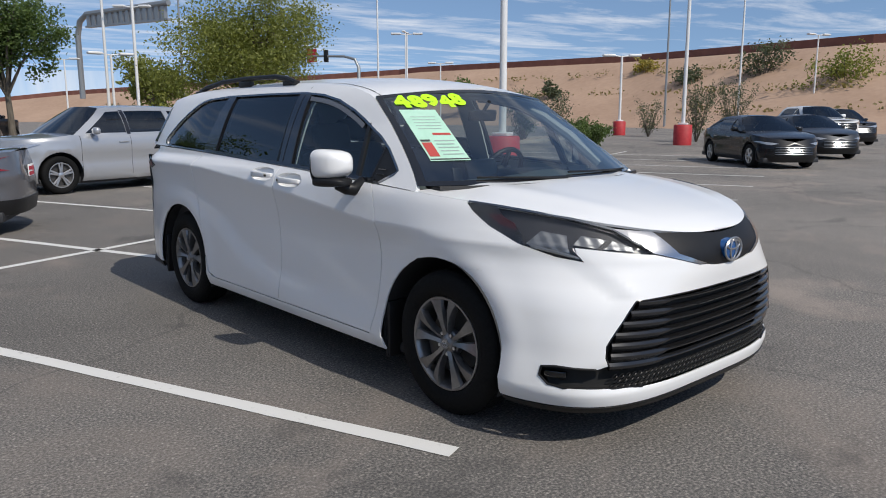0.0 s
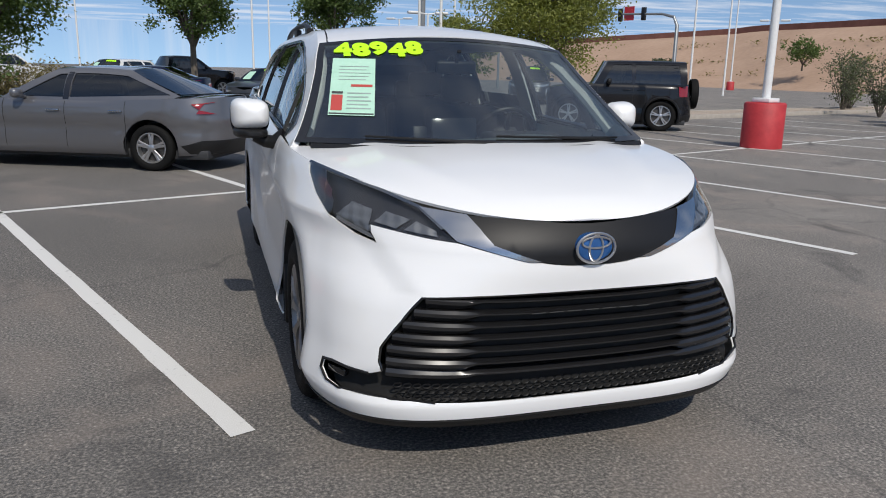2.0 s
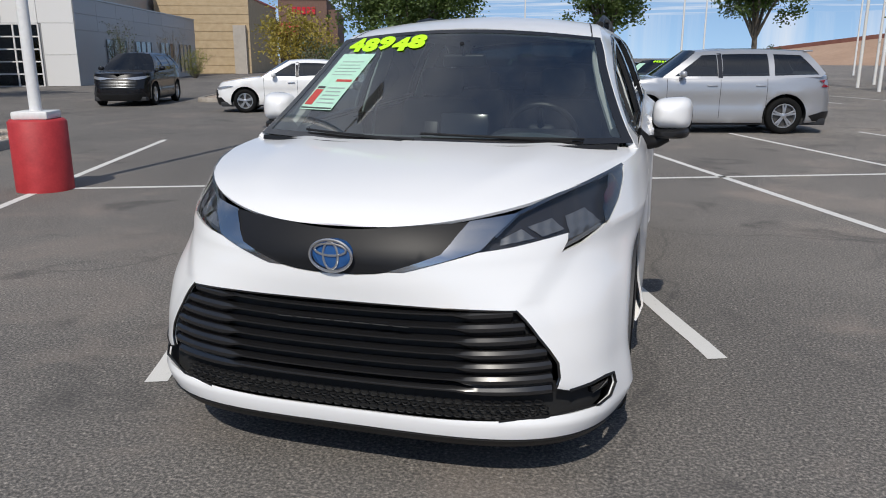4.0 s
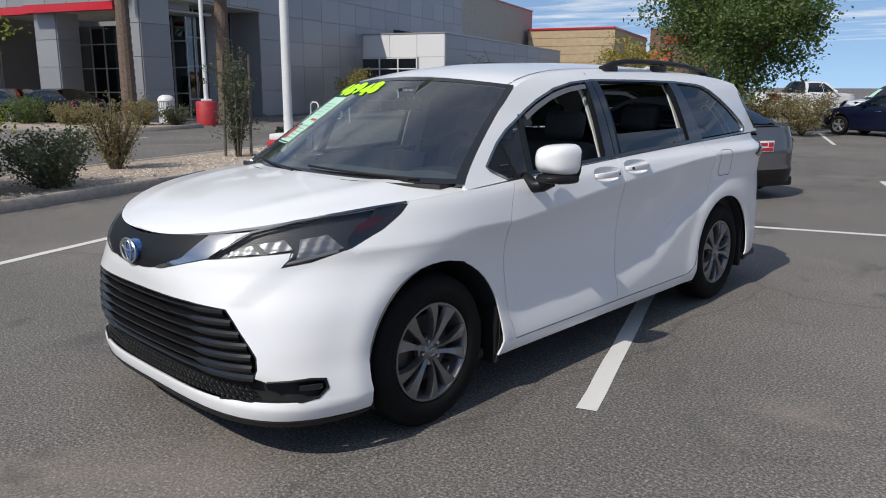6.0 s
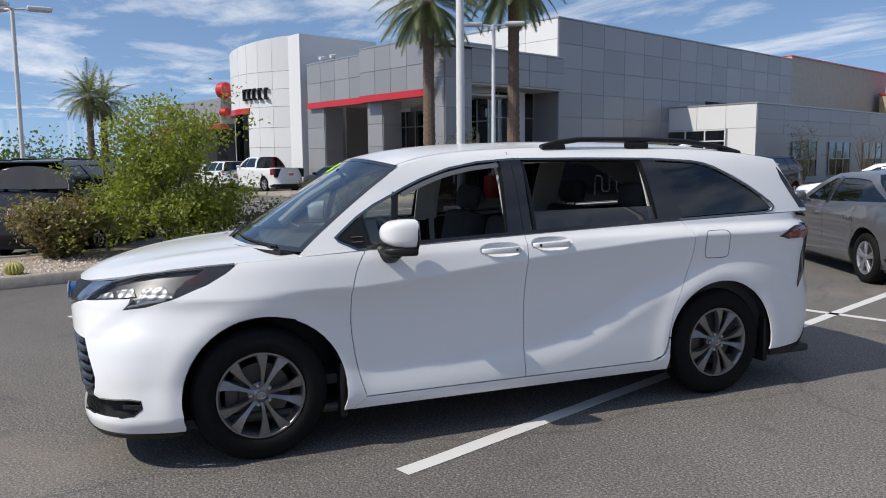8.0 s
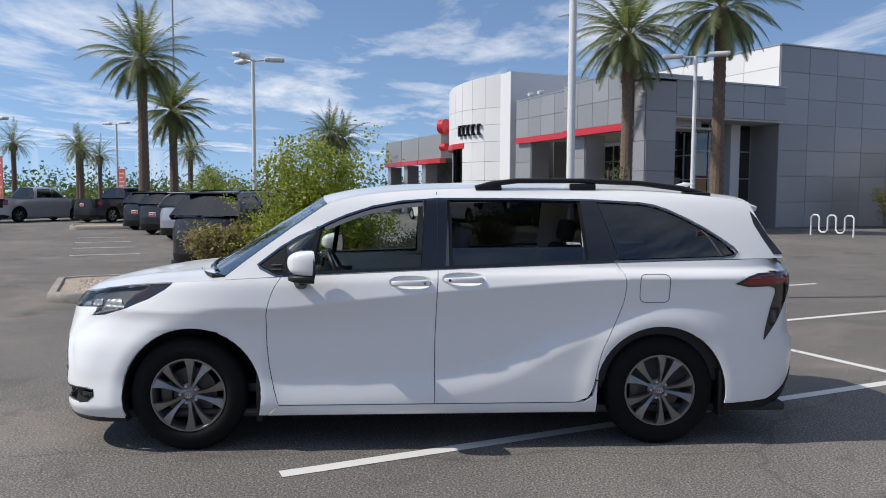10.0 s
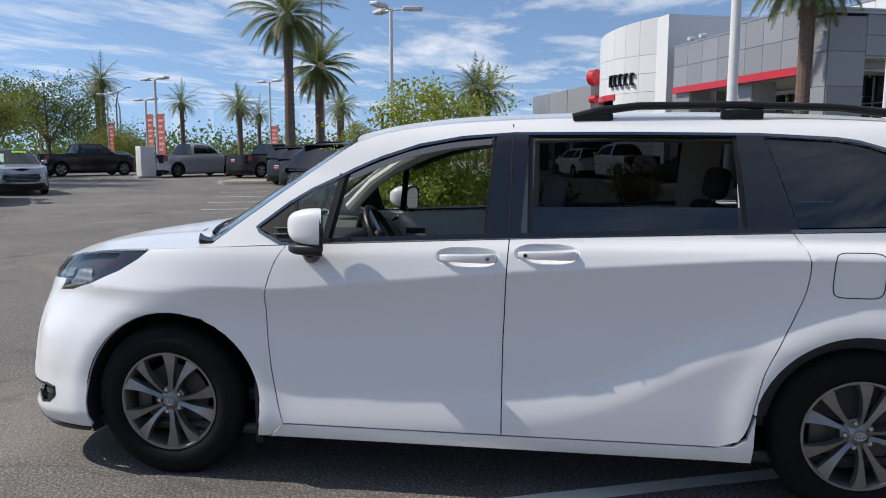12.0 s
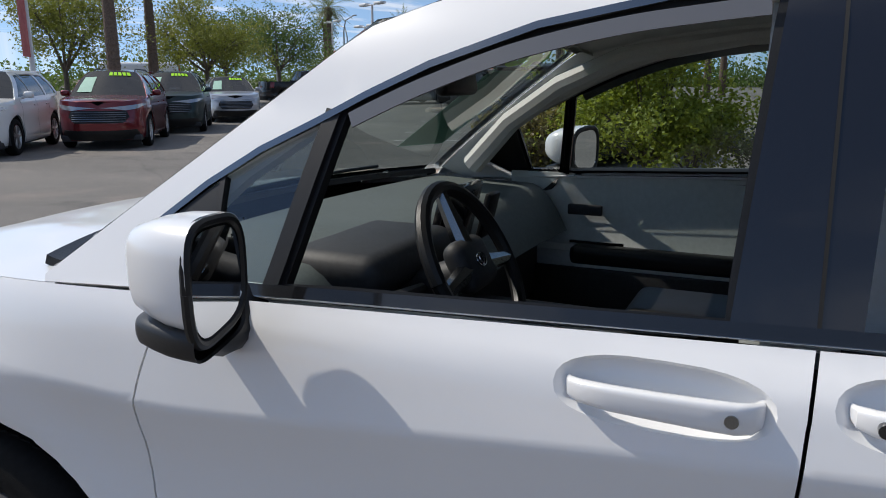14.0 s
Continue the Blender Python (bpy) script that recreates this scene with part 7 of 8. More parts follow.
# front parapets, red bands, columns
for i, (c0, c1, s, z0, z1) in enumerate(((-34.1, -28.42, F - 0.1, 4.95, 7.12), (-28.35, -23.15, F - 0.45, 4.95, 7.30))):
    w = wall("parapet", c0, c1, s, s + 4.5, z0, z1, M_PANEL, "grey panelled parapet")
    panels(w, "s", s, c0, c1, z0, z1, 1.4, 1.1, M_PANEL, 1)
    wall("parapet_cap", c0 - 0.03, c1 + 0.03, s - 0.06, s + 4.5, z1, z1 + 0.07, M_MULLION, parent=w)
    wall("red_band", c0 - 0.02, c1 + 0.02, s - 0.08, s + 0.3, z0 - 0.32, z0, M_REDBAND, "red metal band", parent=w)
    wall("soffit", c0, c1, s + 0.3, s + 6, z0 - 0.12, z0 - 0.02, M_SOFFIT, parent=w)
for c0, c1 in ((-28.5, -27.2), (-34.5, -32.7)):
    w = wall("front_column", c0, c1, F + 0.1, F + 1.3, 0, 4.7, M_PANEL, "grey panelled column")
    panels(w, "s", F + 0.1, c0, c1, 0, 4.7, 1.3, 1.17, M_PANEL, 1)
    panels(w, "c", c1, F + 0.1, F + 1.3, 0, 4.7, 1.2, 1.17, M_PANEL, 1)
e = glazing("front_glazing", "s", 25.3, -27.3, -23.2, 0, 4.7, 5, (1.2, 2.4, 3.6))
wall("entrance_frame", -26.0, -24.3, 25.05, 25.3, 0, 2.5, M_MULLION, parent=e)
for c0 in (-25.9, -25.1):
    wall("entrance_leaf", c0, c0 + 0.72, 25.0, 25.06, 0.05, 2.4, M_SHOP, parent=e)
glazing("front_glazing", "s", 26.4, -34.0, -28.6, 0, 4.5, 6, (1.2, 2.4, 3.6))
wall("slab", -34.0, -23.2, F - 0.4, 30, 0.0, 0.05, M_CONCRETE, "concrete apron")
# tall hall
hall = wall("hall", -60, -22.6, 30.0, 57.9, 0, 9.15, M_PANEL, "tall grey panelled hall")
panels(hall, "c", -22.6, 30.0, 57.9, 0, 9.15, 2.0, 1.3, M_PANEL, 1)
# sunlit front of the grey hall: the brightness is put into white panels
panels(hall, "s", 30.0, -32.0, -22.62, 7.0, 9.15, 2.35, 1.08, M_PANEL_WHITE, 1)
wall("hall_cap", -60.0, -22.5, 29.93, 57.9, 9.15, 9.22, M_MULLION, parent=hall)
wall("vent_strip", -22.56, -22.53, 45.2, 48.8, 5.05, 5.4, M_GAP, "dark louvre strip", parent=hall)
hall2 = wall("hall_rear", -60, -22.6, 57.9, 78.0, 0, 9.4, M_STUCCO, "beige stucco hall")
wall("hall_trim", -60, -22.5, 57.9, 78.05, 9.4, 9.5, M_REDBAND, parent=hall2)
# workshop block with a glazed door
low = wall("workshop", -24.4, -16.8, 40.85, 68.1, 0, 4.75, M_PANEL, "low panelled workshop block")
panels(low, "s", 40.85, -24.4, -16.8, 3.35, 4.75, 1.9, 1.4, M_PANEL_WHITE, 1)
panels(low, "s", 40.85, -18.55, -16.8, 0, 3.35, 1.75, 1.65, M_PANEL_WHITE, 1)
panels(low, "c", -16.8, 40.85, 68.1, 3.0, 4.75, 3.4, 0.85, M_PANEL, 1)
wall("workshop_cap", -24.4, -16.7, 40.78, 68.1, 4.75, 4.84, M_MULLION, parent=low)
gd = wall("glazed_door", -24.0, -18.7, 40.82, 40.85, 0.0, 3.3, M_SHOP, "glazed sectional door", parent=low)
for i in range(5):
    c = -24.0 + 5.3 * i / 4
    wall("door_bar", c - 0.04, c + 0.04, 40.76, 40.82, 0, 3.3, M_PANEL_WHITE, parent=gd)
for j in range(6):
    z = 3.3 * j / 5
    wall("door_bar", -24.0, -18.7, 40.76, 40.82, z - 0.035 if j else 0, z + 0.035, M_PANEL_WHITE, parent=gd)
for s in (45.5, 51.0, 57.0, 62.5):
    w = wall("side_window", -16.79, -16.75, s, s + 3.6, 0.4, 2.6, M_SHOP, parent=low)
    for k in range(4):
        wall("mullion", -16.75, -16.70, s + 1.2 * k - 0.03, s + 1.2 * k + 0.03, 0.4, 2.6, M_MULLION, parent=w)
    wall("transom", -16.75, -16.70, s, s + 3.6, 1.47, 1.53, M_MULLION, parent=w)
# curved white entrance tower
tower = thing("entrance_tower", LOT, "curved white entrance tower with a red band", "tower")


def tower_face(c, z):
    k = (c + 40.6) / 5.3
    return Vector((c, 20.3 + 2.2 * k * k - 0.4 * k, z))


def tower_top(c):
    return 8.35 + 0.75 * (c + 45.9) / 9.6


for i in range(9):
    c0, c1 = -45.9 + i * 1.072, -45.9 + (i + 1) * 1.072
    open_part = -45.0 < (c0 + c1) / 2 < -39.2
    zs = ([4.95, 6.0, 7.05] if open_part else [0.0, 1.25, 2.5, 3.7, 4.95, 6.0, 7.05]) + [None]
    for a, b in zip(zs, zs[1:]):
        bm = bmesh.new()
        grid_patch(bm, lambda u, v: tower_face(c0 + 0.01 + (c1 - c0 - 0.02) * u, a + 0.01 + ((b if b is not None else tower_top(c0 + (c1 - c0) * u)) - a - 0.02) * v), span(0, 1, 3), span(0, 1, 1))
        outward(bm, (-40.6, 26, 4))
        part("panel", bm, M_PANEL_WHITE, tower, thick=0.05)
bm = bmesh.new()
grid_patch(bm, lambda c, k: tower_face(c, (0.0 if not -45.0 < c < -39.25 else 4.95) + ((tower_top(c) - (0.0 if not -45.0 < c < -39.25 else 4.95)) * k)) + Vector((0, 0.06, -0.02 * k)), span(-45.9, -36.25, 36), span(0, 1, 3))
part("backing", bm, M_GAP, tower, thick=0.2)
bm = bmesh.new()
grid_patch(bm, lambda c, k: tower_face(c, 4.62 + 0.34 * k) - Vector((0, 0.06, 0)), span(-45.0, -39.25, 12), span(0, 1, 1))
outward(bm, (-40.6, 26, 4))
part("red_band", bm, M_REDBAND, tower, "red metal band", thick=0.3)
part("tower_side", boxed(-36.25, -34.95, 21.42, 27.0, 0, 9.05), M_PANEL_WHITE, tower, smooth=False)
# solid block whose dark colour stands in for the shaded interior
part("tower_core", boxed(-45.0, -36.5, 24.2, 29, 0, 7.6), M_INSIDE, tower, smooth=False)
part("tower_back", boxed(-34.95, -34.1, 24.0, 29, 0, 6.6), M_PANEL, tower, smooth=False)
part("tower_column", boxed(-42.2, -41.2, 22.0, 23.0, 0, 4.9), M_PANEL, tower, smooth=False)
for k in range(5):
    bm = bmesh.new()
    c = -39.6 + k * 0.48
    p = tower_face(c, 5.75)
    box(bm, c - 0.17, c - 0.05, p.y - 0.18, p.y - 0.03, 5.40, 6.10)
    box(bm, c - 0.05, c + 0.17, p.y - 0.18, p.y - 0.03, 5.40, 5.52)
    box(bm, c - 0.05, c + 0.17, p.y - 0.18, p.y - 0.03, 5.98, 6.10)
    part("sign_shape", bm, M_BLACK, tower, "black raised sign shape", smooth=False)
for z, r in ((6.6, 0.55), (5.1, 0.28)):
    bm = bmesh.new()
    cyl(bm, (-45.6, 21.9, z), (-46.1, 21.7, z), r, seg=28)
    part("red_disc", bm, M_REDBAND, tower, "round red sign")
wing = thing("showroom_wing", LOT, "far grey wing with a red band", "building")
for c0, c1 in ((-50.4, -46.0), (-54.4, -50.5), (-58.5, -54.5)):
    w = part("parapet", boxed(c0, c1, 21.6, 27, 4.3, 6.1), M_PANEL, wing, smooth=False)
    part("red_band", boxed(c0, c1, 21.5, 22.0, 3.95, 4.3), M_REDBAND, wing, smooth=False)
    part("wing_column", boxed(c0 + 0.1, c0 + 0.9, 21.8, 22.8, 0, 3.95), M_PANEL, wing, smooth=False)
# closes the wing's openings; the shade within is in its colour
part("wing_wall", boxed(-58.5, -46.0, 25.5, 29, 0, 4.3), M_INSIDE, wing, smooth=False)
for c, s, z in ((-33.0, 21.8, 7.2), (-31.9, 21.8, 7.2), (-23.3, 21.3, 7.35), (-22.5, 21.6, 6.0)):
    cam_ob = thing("security_camera", LOT @ pose(c, s, z), "small white security camera on the parapet", "camera")
    bm = bmesh.new()
    cyl(bm, (0, 0, 0), (0, 0, 0.2), 0.04, seg=10)
    part("bracket", bm, M_MULLION, cam_ob)
    bm = bmesh.new()
    cyl(bm, (0.05, -0.28, 0.22), (-0.05, 0.1, 0.28), 0.09, seg=14)
    part("housing", bm, M_PANEL_WHITE, cam_ob)
# neighbouring block building
tanb = thing("block_building", LOT, "tan block building with a red coping", "building")
part("wall", boxed(-22.0, -13.1, 75.0, 95.0, 0, 7.25), M_TAN, tanb, smooth=False)
for j in range(9):
    part("course", boxed(-22.03, -13.07, 74.96, 75.0, 0.8 * j + 0.03, 0.8 * (j + 1) - 0.03), M_TAN, tanb, smooth=False)
part("coping", boxed(-22.1, -13.0, 74.85, 95.1, 7.25, 7.42), M_REDBAND, tanb, smooth=False)
part("pilaster", boxed(-14.6, -13.4, 74.5, 75.0, 0, 4.6), M_STUCCO, tanb, smooth=False)
# brick building with an awning, far down the car park
M_BRICK = textured(material("dark brick", (0.16, 0.09, 0.07), 0.9), 6, (0.12, 0.075, 0.06), (0.20, 0.12, 0.09), 40, bump=0.3, bump_scale=60)
M_AWN = material("red awning", (0.35, 0.02, 0.03), 0.7)
br = thing("brick_building", LOT, "dark brick shop building with a red awning", "building")
part("wall", boxed(-13.4, -7.2, 100, 118, 0, 8.8), M_BRICK, br, smooth=False)
part("wall", boxed(-7.2, -5.9, 100.6, 118, 0, 7.6), M_BRICK, br, smooth=False)
part("coping", boxed(-13.5, -7.1, 99.9, 118, 8.8, 9.0), M_STUCCO, br, smooth=False)
for k in range(5):
    part("sign_shape", boxed(-11.6 + 0.62 * k, -11.15 + 0.62 * k, 99.85, 100, 7.0, 7.9), M_REDBAND, br, "red sign shape", smooth=False)
bm = bmesh.new()
grid_patch(bm, lambda x, k: Vector((x, 100.0 - 1.6 * k, 5.9 - 1.6 * k * k)), span(-14.6, -10.6, 4), span(0, 1, 5))
part("awning", bm, M_AWN, br, thick=0.05)


# ---- plants ----
def leaf_material(name, low, high):
    m = material(name, high, 0.55)
    island_random(m, low, high)
    t = m.node_tree
    tr = t.nodes.new("ShaderNodeBsdfTranslucent")
    tr.inputs[0].default_value = (high[0] * 1.3, high[1] * 1.35, high[2] * 0.8, 1)
    mix = t.nodes.new("ShaderNodeMixShader")
    mix.inputs[0].default_value = 0.32
    out = t.nodes["Material Output"]
    t.links.new(bsdf(m).outputs[0], mix.inputs[1]), t.links.new(tr.outputs[0], mix.inputs[2]), t.links.new(mix.outputs[0], out.inputs[0])
    return m


L_GREEN = leaf_material("green leaves", (0.045, 0.075, 0.018), (0.125, 0.185, 0.050))
L_YELLOW = leaf_material("yellow-green leaves", (0.090, 0.110, 0.020), (0.25, 0.265, 0.060))
L_OLIVE = leaf_material("grey-green leaves", (0.050, 0.062, 0.035), (0.125, 0.145, 0.085))
L_BRIGHT = leaf_material("bright bush leaves", (0.095, 0.125, 0.016), (0.32, 0.36, 0.058))
L_DRY = leaf_material("dry twigs and leaves", (0.12, 0.10, 0.045), (0.30, 0.25, 0.12))
L_BUFF = leaf_material("yellow flowering shrub", (0.18, 0.15, 0.03), (0.42, 0.34, 0.08))
L_PALM = leaf_material("palm leaflets", (0.060, 0.078, 0.034), (0.19, 0.22, 0.11))
M_BARK = textured(material("grey bark", (0.12, 0.10, 0.08), 0.95), 9, (0.07, 0.058, 0.045), (0.17, 0.145, 0.115), 60, stretch=(1, 1, 0.25), bump=0.7, bump_scale=40)
M_PALMBARK = textured(material("palm bark", (0.16, 0.11, 0.08), 0.95), 14, (0.085, 0.06, 0.045), (0.23, 0.165, 0.125), 70, bump=0.6, bump_scale=50)


def leaves_mesh(name, centres, size, mat, rnd, droop=0.3):
    """Leaves as folded blades about the centres."""
    n = len(centres)
    verts, faces = [], []
    for c in centres:
        s = size * rnd.uniform(0.6, 1.35)
        d = Vector((rnd.gauss(0, 1), rnd.gauss(0, 1), rnd.gauss(-droop, 0.7))).normalized()
        w = d.orthogonal().normalized()
        w = (Matrix.Rotation(rnd.uniform(0, 6.28), 3, d) @ w) * s * 0.30
        nn = d.cross(w).normalized() * s * 0.10
        k = len(verts)
        verts += [tuple(c - d * s * 0.5), tuple(c + w + nn), tuple(c + d * s * 0.5), tuple(c - w + nn)]
        faces += [(k, k + 1, k + 2), (k, k + 2, k + 3)]
    me = bpy.data.meshes.new(name)
    me.from_pydata(verts, [], faces)
    me.materials.append(mat)
    return me


def tree(m, height, width, mat, label, seed, leaf=0.16, count=6500, trunk=0.16, base=0.32, limbs=9, group="", sparse=1.0, name="tree", category="tree", low=0.12):
    """A tapered trunk with forking limbs and a crown of leaves in uneven clumps."""
    rnd = random.Random(seed)
    root = thing(name, m, label, category, group)
    bm = bmesh.new()
    fork = height * base
    bend = Vector((rnd.uniform(-0.3, 0.3), rnd.uniform(-0.3, 0.3), 0)) * height * 0.06
    tube(bm, [(0, 0, -0.05), bend * 0.3 + Vector((0, 0, fork * 0.5)), bend + Vector((0, 0, fork))], [trunk * 1.15, trunk * 0.9, trunk * 0.75], 10)
    tips = []
    for i in range(limbs):
        a = 2 * math.pi * (i + rnd.uniform(-0.3, 0.3)) / limbs
        up = rnd.uniform(low, 1.0)
        reach = width / 2 * rnd.uniform(0.55, 0.95) * (1.10 - 0.50 * max(0.0, up))
        end = bend + Vector((math.cos(a) * reach, math.sin(a) * reach, fork + (height - fork) * (0.25 + 0.62 * up)))
        start = bend + Vector((0, 0, fork * rnd.uniform(0.8, 1.0)))
        mid = start.lerp(end, 0.5) + Vector((rnd.uniform(-0.1, 0.1), rnd.uniform(-0.1, 0.1), 0.10)) * height * 0.3
        tube(bm, [start, mid, end], [trunk * 0.55, trunk * 0.33, trunk * 0.12], 7)
        tips += [mid.lerp(end, 0.3), end, mid.lerp(end, 0.7)]
        for _ in range(4):
            t2 = mid.lerp(end, rnd.uniform(0.1, 0.9))
            e2 = t2 + Vector((rnd.gauss(0, 1), rnd.gauss(0, 1), rnd.gauss(0.2, 0.7))).normalized() * width * rnd.uniform(0.10, 0.22)
            tube(bm, [t2, e2], [trunk * 0.16, trunk * 0.05], 5)
            tips.append(e2)
    part("trunk", bm, M_BARK, root, "grey-brown trunk and limbs")
    centres = []
    spread = width * 0.085
    clumps = []
    for p in tips:
        for _ in range(3):
            clumps.append(p + Vector((rnd.gauss(0, 1), rnd.gauss(0, 1), rnd.gauss(0, 0.8))) * spread)
    for _ in range(count):
        c = rnd.choice(clumps)
        centres.append(c + Vector((rnd.gauss(0, 1), rnd.gauss(0, 1), rnd.gauss(-0.15, 0.75))) * spread * 0.55 * sparse)
    ob = new("crown", leaves_mesh("crown", [c for c in centres if c.z > height * base * 0.55], leaf, mat, rnd))
    ob.parent = root
    return root


def bush(m, height, width, mat, label, seed, leaf=0.05, count=3500, stems=16, upright=0.5, name="bush", category="bush"):
    """Stems rising from one foot with leaves along their upper part."""
    rnd = random.Random(seed)
    root = thing(name, m, label, category)
    bm = bmesh.new()
    centres = []
    for i in range(stems):
        a = 2 * math.pi * i / stems + rnd.uniform(-0.3, 0.3)
        r = width / 2 * rnd.uniform(0.3, 1.0)
        h = height * rnd.uniform(0.65, 1.0) * (1 - (1 - upright) * (r / (width / 2)) ** 2 * 0.6)
        pts = [Vector((0.04 * math.cos(a), 0.04 * math.sin(a), -0.09)), Vector((math.cos(a) * r * 0.55, math.sin(a) * r * 0.55, h * 0.55)), Vector((math.cos(a) * r, math.sin(a) * r, h))]
        tube(bm, pts, [0.018, 0.011, 0.004], 5)
        for _ in range(3):
            k = rnd.uniform(0.3, 0.9)
            s = pts[1].lerp(pts[2], k) if rnd.random() < 0.6 else pts[0].lerp(pts[1], max(0.4, k))
            e = s + Vector((rnd.gauss(0, 1), rnd.gauss(0, 1), abs(rnd.gauss(0.8, 0.5)))).normalized() * height * rnd.uniform(0.12, 0.3)
            tube(bm, [s, e], [0.007, 0.003], 4)
            for _ in range(count // (stems * 6)):
                centres.append(s.lerp(e, rnd.random()) + Vector((rnd.gauss(0, 1), rnd.gauss(0, 1), rnd.gauss(0, 1))) * width * 0.045)
        for _ in range(count // (stems * 2)):
            k = rnd.random()
            p = pts[0].lerp(pts[1], 0.35 + 0.65 * k) if rnd.random() < 0.4 else pts[1].lerp(pts[2], k)
            centres.append(p + Vector((rnd.gauss(0, 1), rnd.gauss(0, 1), rnd.gauss(0, 1))) * width * 0.05)
    part("stem", bm, M_BARK, root, "thin brown stems")
    ob = new("foliage", leaves_mesh("foliage", [c for c in centres if c.z > 0.03], leaf, mat, rnd, 0.0))
    ob.parent = root
    return root


def palm(m, height, label, seed, radius=0.22, frond=2.6, fronds=58, group="", leaflets=42):
    """A date palm: ringed trunk, a boss of old leaf bases, arching feather fronds."""
    rnd = random.Random(seed)
    root = thing("palm_tree", m, label, "palm tree", group)
    bm = bmesh.new()
    rings, n = [], int(height / 0.16)
    for i in range(n + 1):
        z = height * i / n
        r = radius * (1.12 - 0.22 * min(1, z / height * 1.5)) * (1 + (0.07 if i % 2 else -0.03))
        rings.append((r * (1.3 if i == 0 else 1.0), z))
    rings += [(radius * 1.45, height + 0.15), (radius * 1.6, height + 0.5), (radius * 1.2, height + 0.85), (0.05, height + 1.05)]
    lathe(bm, rings, "Z", 12)
    part("trunk", bm, M_PALMBARK, root, "brown ringed trunk", sharp=20)
    verts, faces = [], []
    top = Vector((0, 0, height + 0.8))
    for i in range(fronds):
        a = i * 2.39996 + rnd.uniform(-0.2, 0.2)
        k = i / fronds
        el = radians(84 - 112 * k ** 0.8 + rnd.uniform(-8, 8))
        ln = frond * rnd.uniform(0.85, 1.1) * (0.75 + 0.25 * math.sin(math.pi * min(1, k + 0.3)))
        d = Vector((math.cos(a) * math.cos(el), math.sin(a) * math.cos(el), math.sin(el)))
        p, pts = top + d * 0.15, []
        for s in range(11):
            pts.append(p.copy())
            d = (d + Vector((0, 0, -0.105 - 0.07 * k))).normalized()
            p = p + d * ln / 10
        side = Vector((-math.sin(a), math.cos(a), 0))
        b0 = len(verts)
        for s, q in enumerate(pts):
            w = 0.035 * (1 - s / 11)
            verts += [tuple(q + side * w), tuple(q - side * w)]
        faces += [(b0 + 2 * s, b0 + 2 * s + 1, b0 + 2 * s + 3, b0 + 2 * s + 2) for s in range(10)]
        for s in range(leaflets):
            t = 0.12 + 0.86 * s / leaflets
            j = min(9, int(t * 10))
            q = pts[j].lerp(pts[j + 1], t * 10 - j)
            ax = (pts[j + 1] - pts[j]).normalized()
            up = ax.cross(side).normalized()
            ll = ln * 0.20 * math.sin(math.pi * min(1.0, t * 0.85 + 0.16)) * rnd.uniform(0.8, 1.15) + 0.05
            for sg in (1, -1):
                tip = q + (side * sg * 0.75 + ax * 0.6 - up * 0.15 * sg * 0 + Vector((0, 0, -0.28 + rnd.uniform(-0.15, 0.1)))) * ll
                kk = len(verts)
                verts += [tuple(q - ax * 0.030), tuple(q + ax * 0.030), tuple(tip)]
                faces.append((kk, kk + 1, kk + 2))
    me = bpy.data.meshes.new("fronds")
    me.from_pydata(verts, [], faces)
    me.materials.append(L_PALM)
    o = new("fronds", me)
    o.parent = root
    o["label"] = "grey-green feather fronds"
    return root


# trees beyond the stalls
tree(pose(-8.6, 25.8, 0.1), 8.0, 6.6, L_GREEN, "dense green shade tree in a planter", 11, leaf=0.14, count=36000, trunk=0.18, base=0.16, limbs=16, low=-0.3)
tree(pose(-1.7, 33.5, 0), 6.9, 4.6, L_GREEN, "round green tree behind parked pickups", 12, leaf=0.15, count=19000, base=0.36)
tree(pose(5.3, 37.5, 0), 7.3, 5.0, L_GREEN, "tall green tree behind the parked cars", 13, leaf=0.15, count=20000, base=0.36)
tree(pose(16.5, 35.0, 0), 8.0, 9.4, L_YELLOW, "wide yellow-green palo verde tree", 14, leaf=0.15, count=40000, base=0.20, limbs=14)

tree(pose(17.0, 50.0, 0), 6.0, 5.0, L_YELLOW, "smaller yellow-green palo verde tree", 16, leaf=0.28, count=4500, base=0.22)

tree(pose(-16.0, 31.2, 0), 4.2, 4.2, L_BUFF, "yellow flowering shrub tree", 18, leaf=0.16, count=4000, base=0.15, trunk=0.1)
tree(pose(-13.5, 28.8, 0), 2.6, 3.2, L_OLIVE, "olive shrub by the aisle", 19, leaf=0.12, count=3000, base=0.12, trunk=0.06)
# shrubs on the far islands and the embankment
for i, (x, y, h, w, mat, n) in enumerate(((20.3, 15.6, 1.25, 1.9, L_GREEN, 5000), (33.0, 18.4, 3.4, 2.0, L_OLIVE, 2600), (35.9, 18.0, 3.4, 2.6, L_OLIVE, 2600), (24.4, 20.8, 2.6, 2.4, L_OLIVE, 2200),
                                          (39.0, 25.3, 2.3, 2.6, L_OLIVE, 1600), (26.3, 24.6, 2.8, 2.2, L_OLIVE, 2200), (27.6, 25.6, 2.9, 2.2, L_GREEN, 2200), (21.6, 17.4, 1.1, 1.6, L_OLIVE, 2600))):
    bush(pose(x, y, 0.1), h, w, mat, ("round clipped green bush", "thin grey-green desert shrub")[0 if i == 0 else 1], 40 + i, leaf=0.09, count=n, stems=18, upright=0.7 if i else 0.45)
bush(pose(-5.6, 24.2, 0.1), 1.5, 3.0, L_DRY, "dry tan shrub under the tree", 61, leaf=0.09, count=3200)
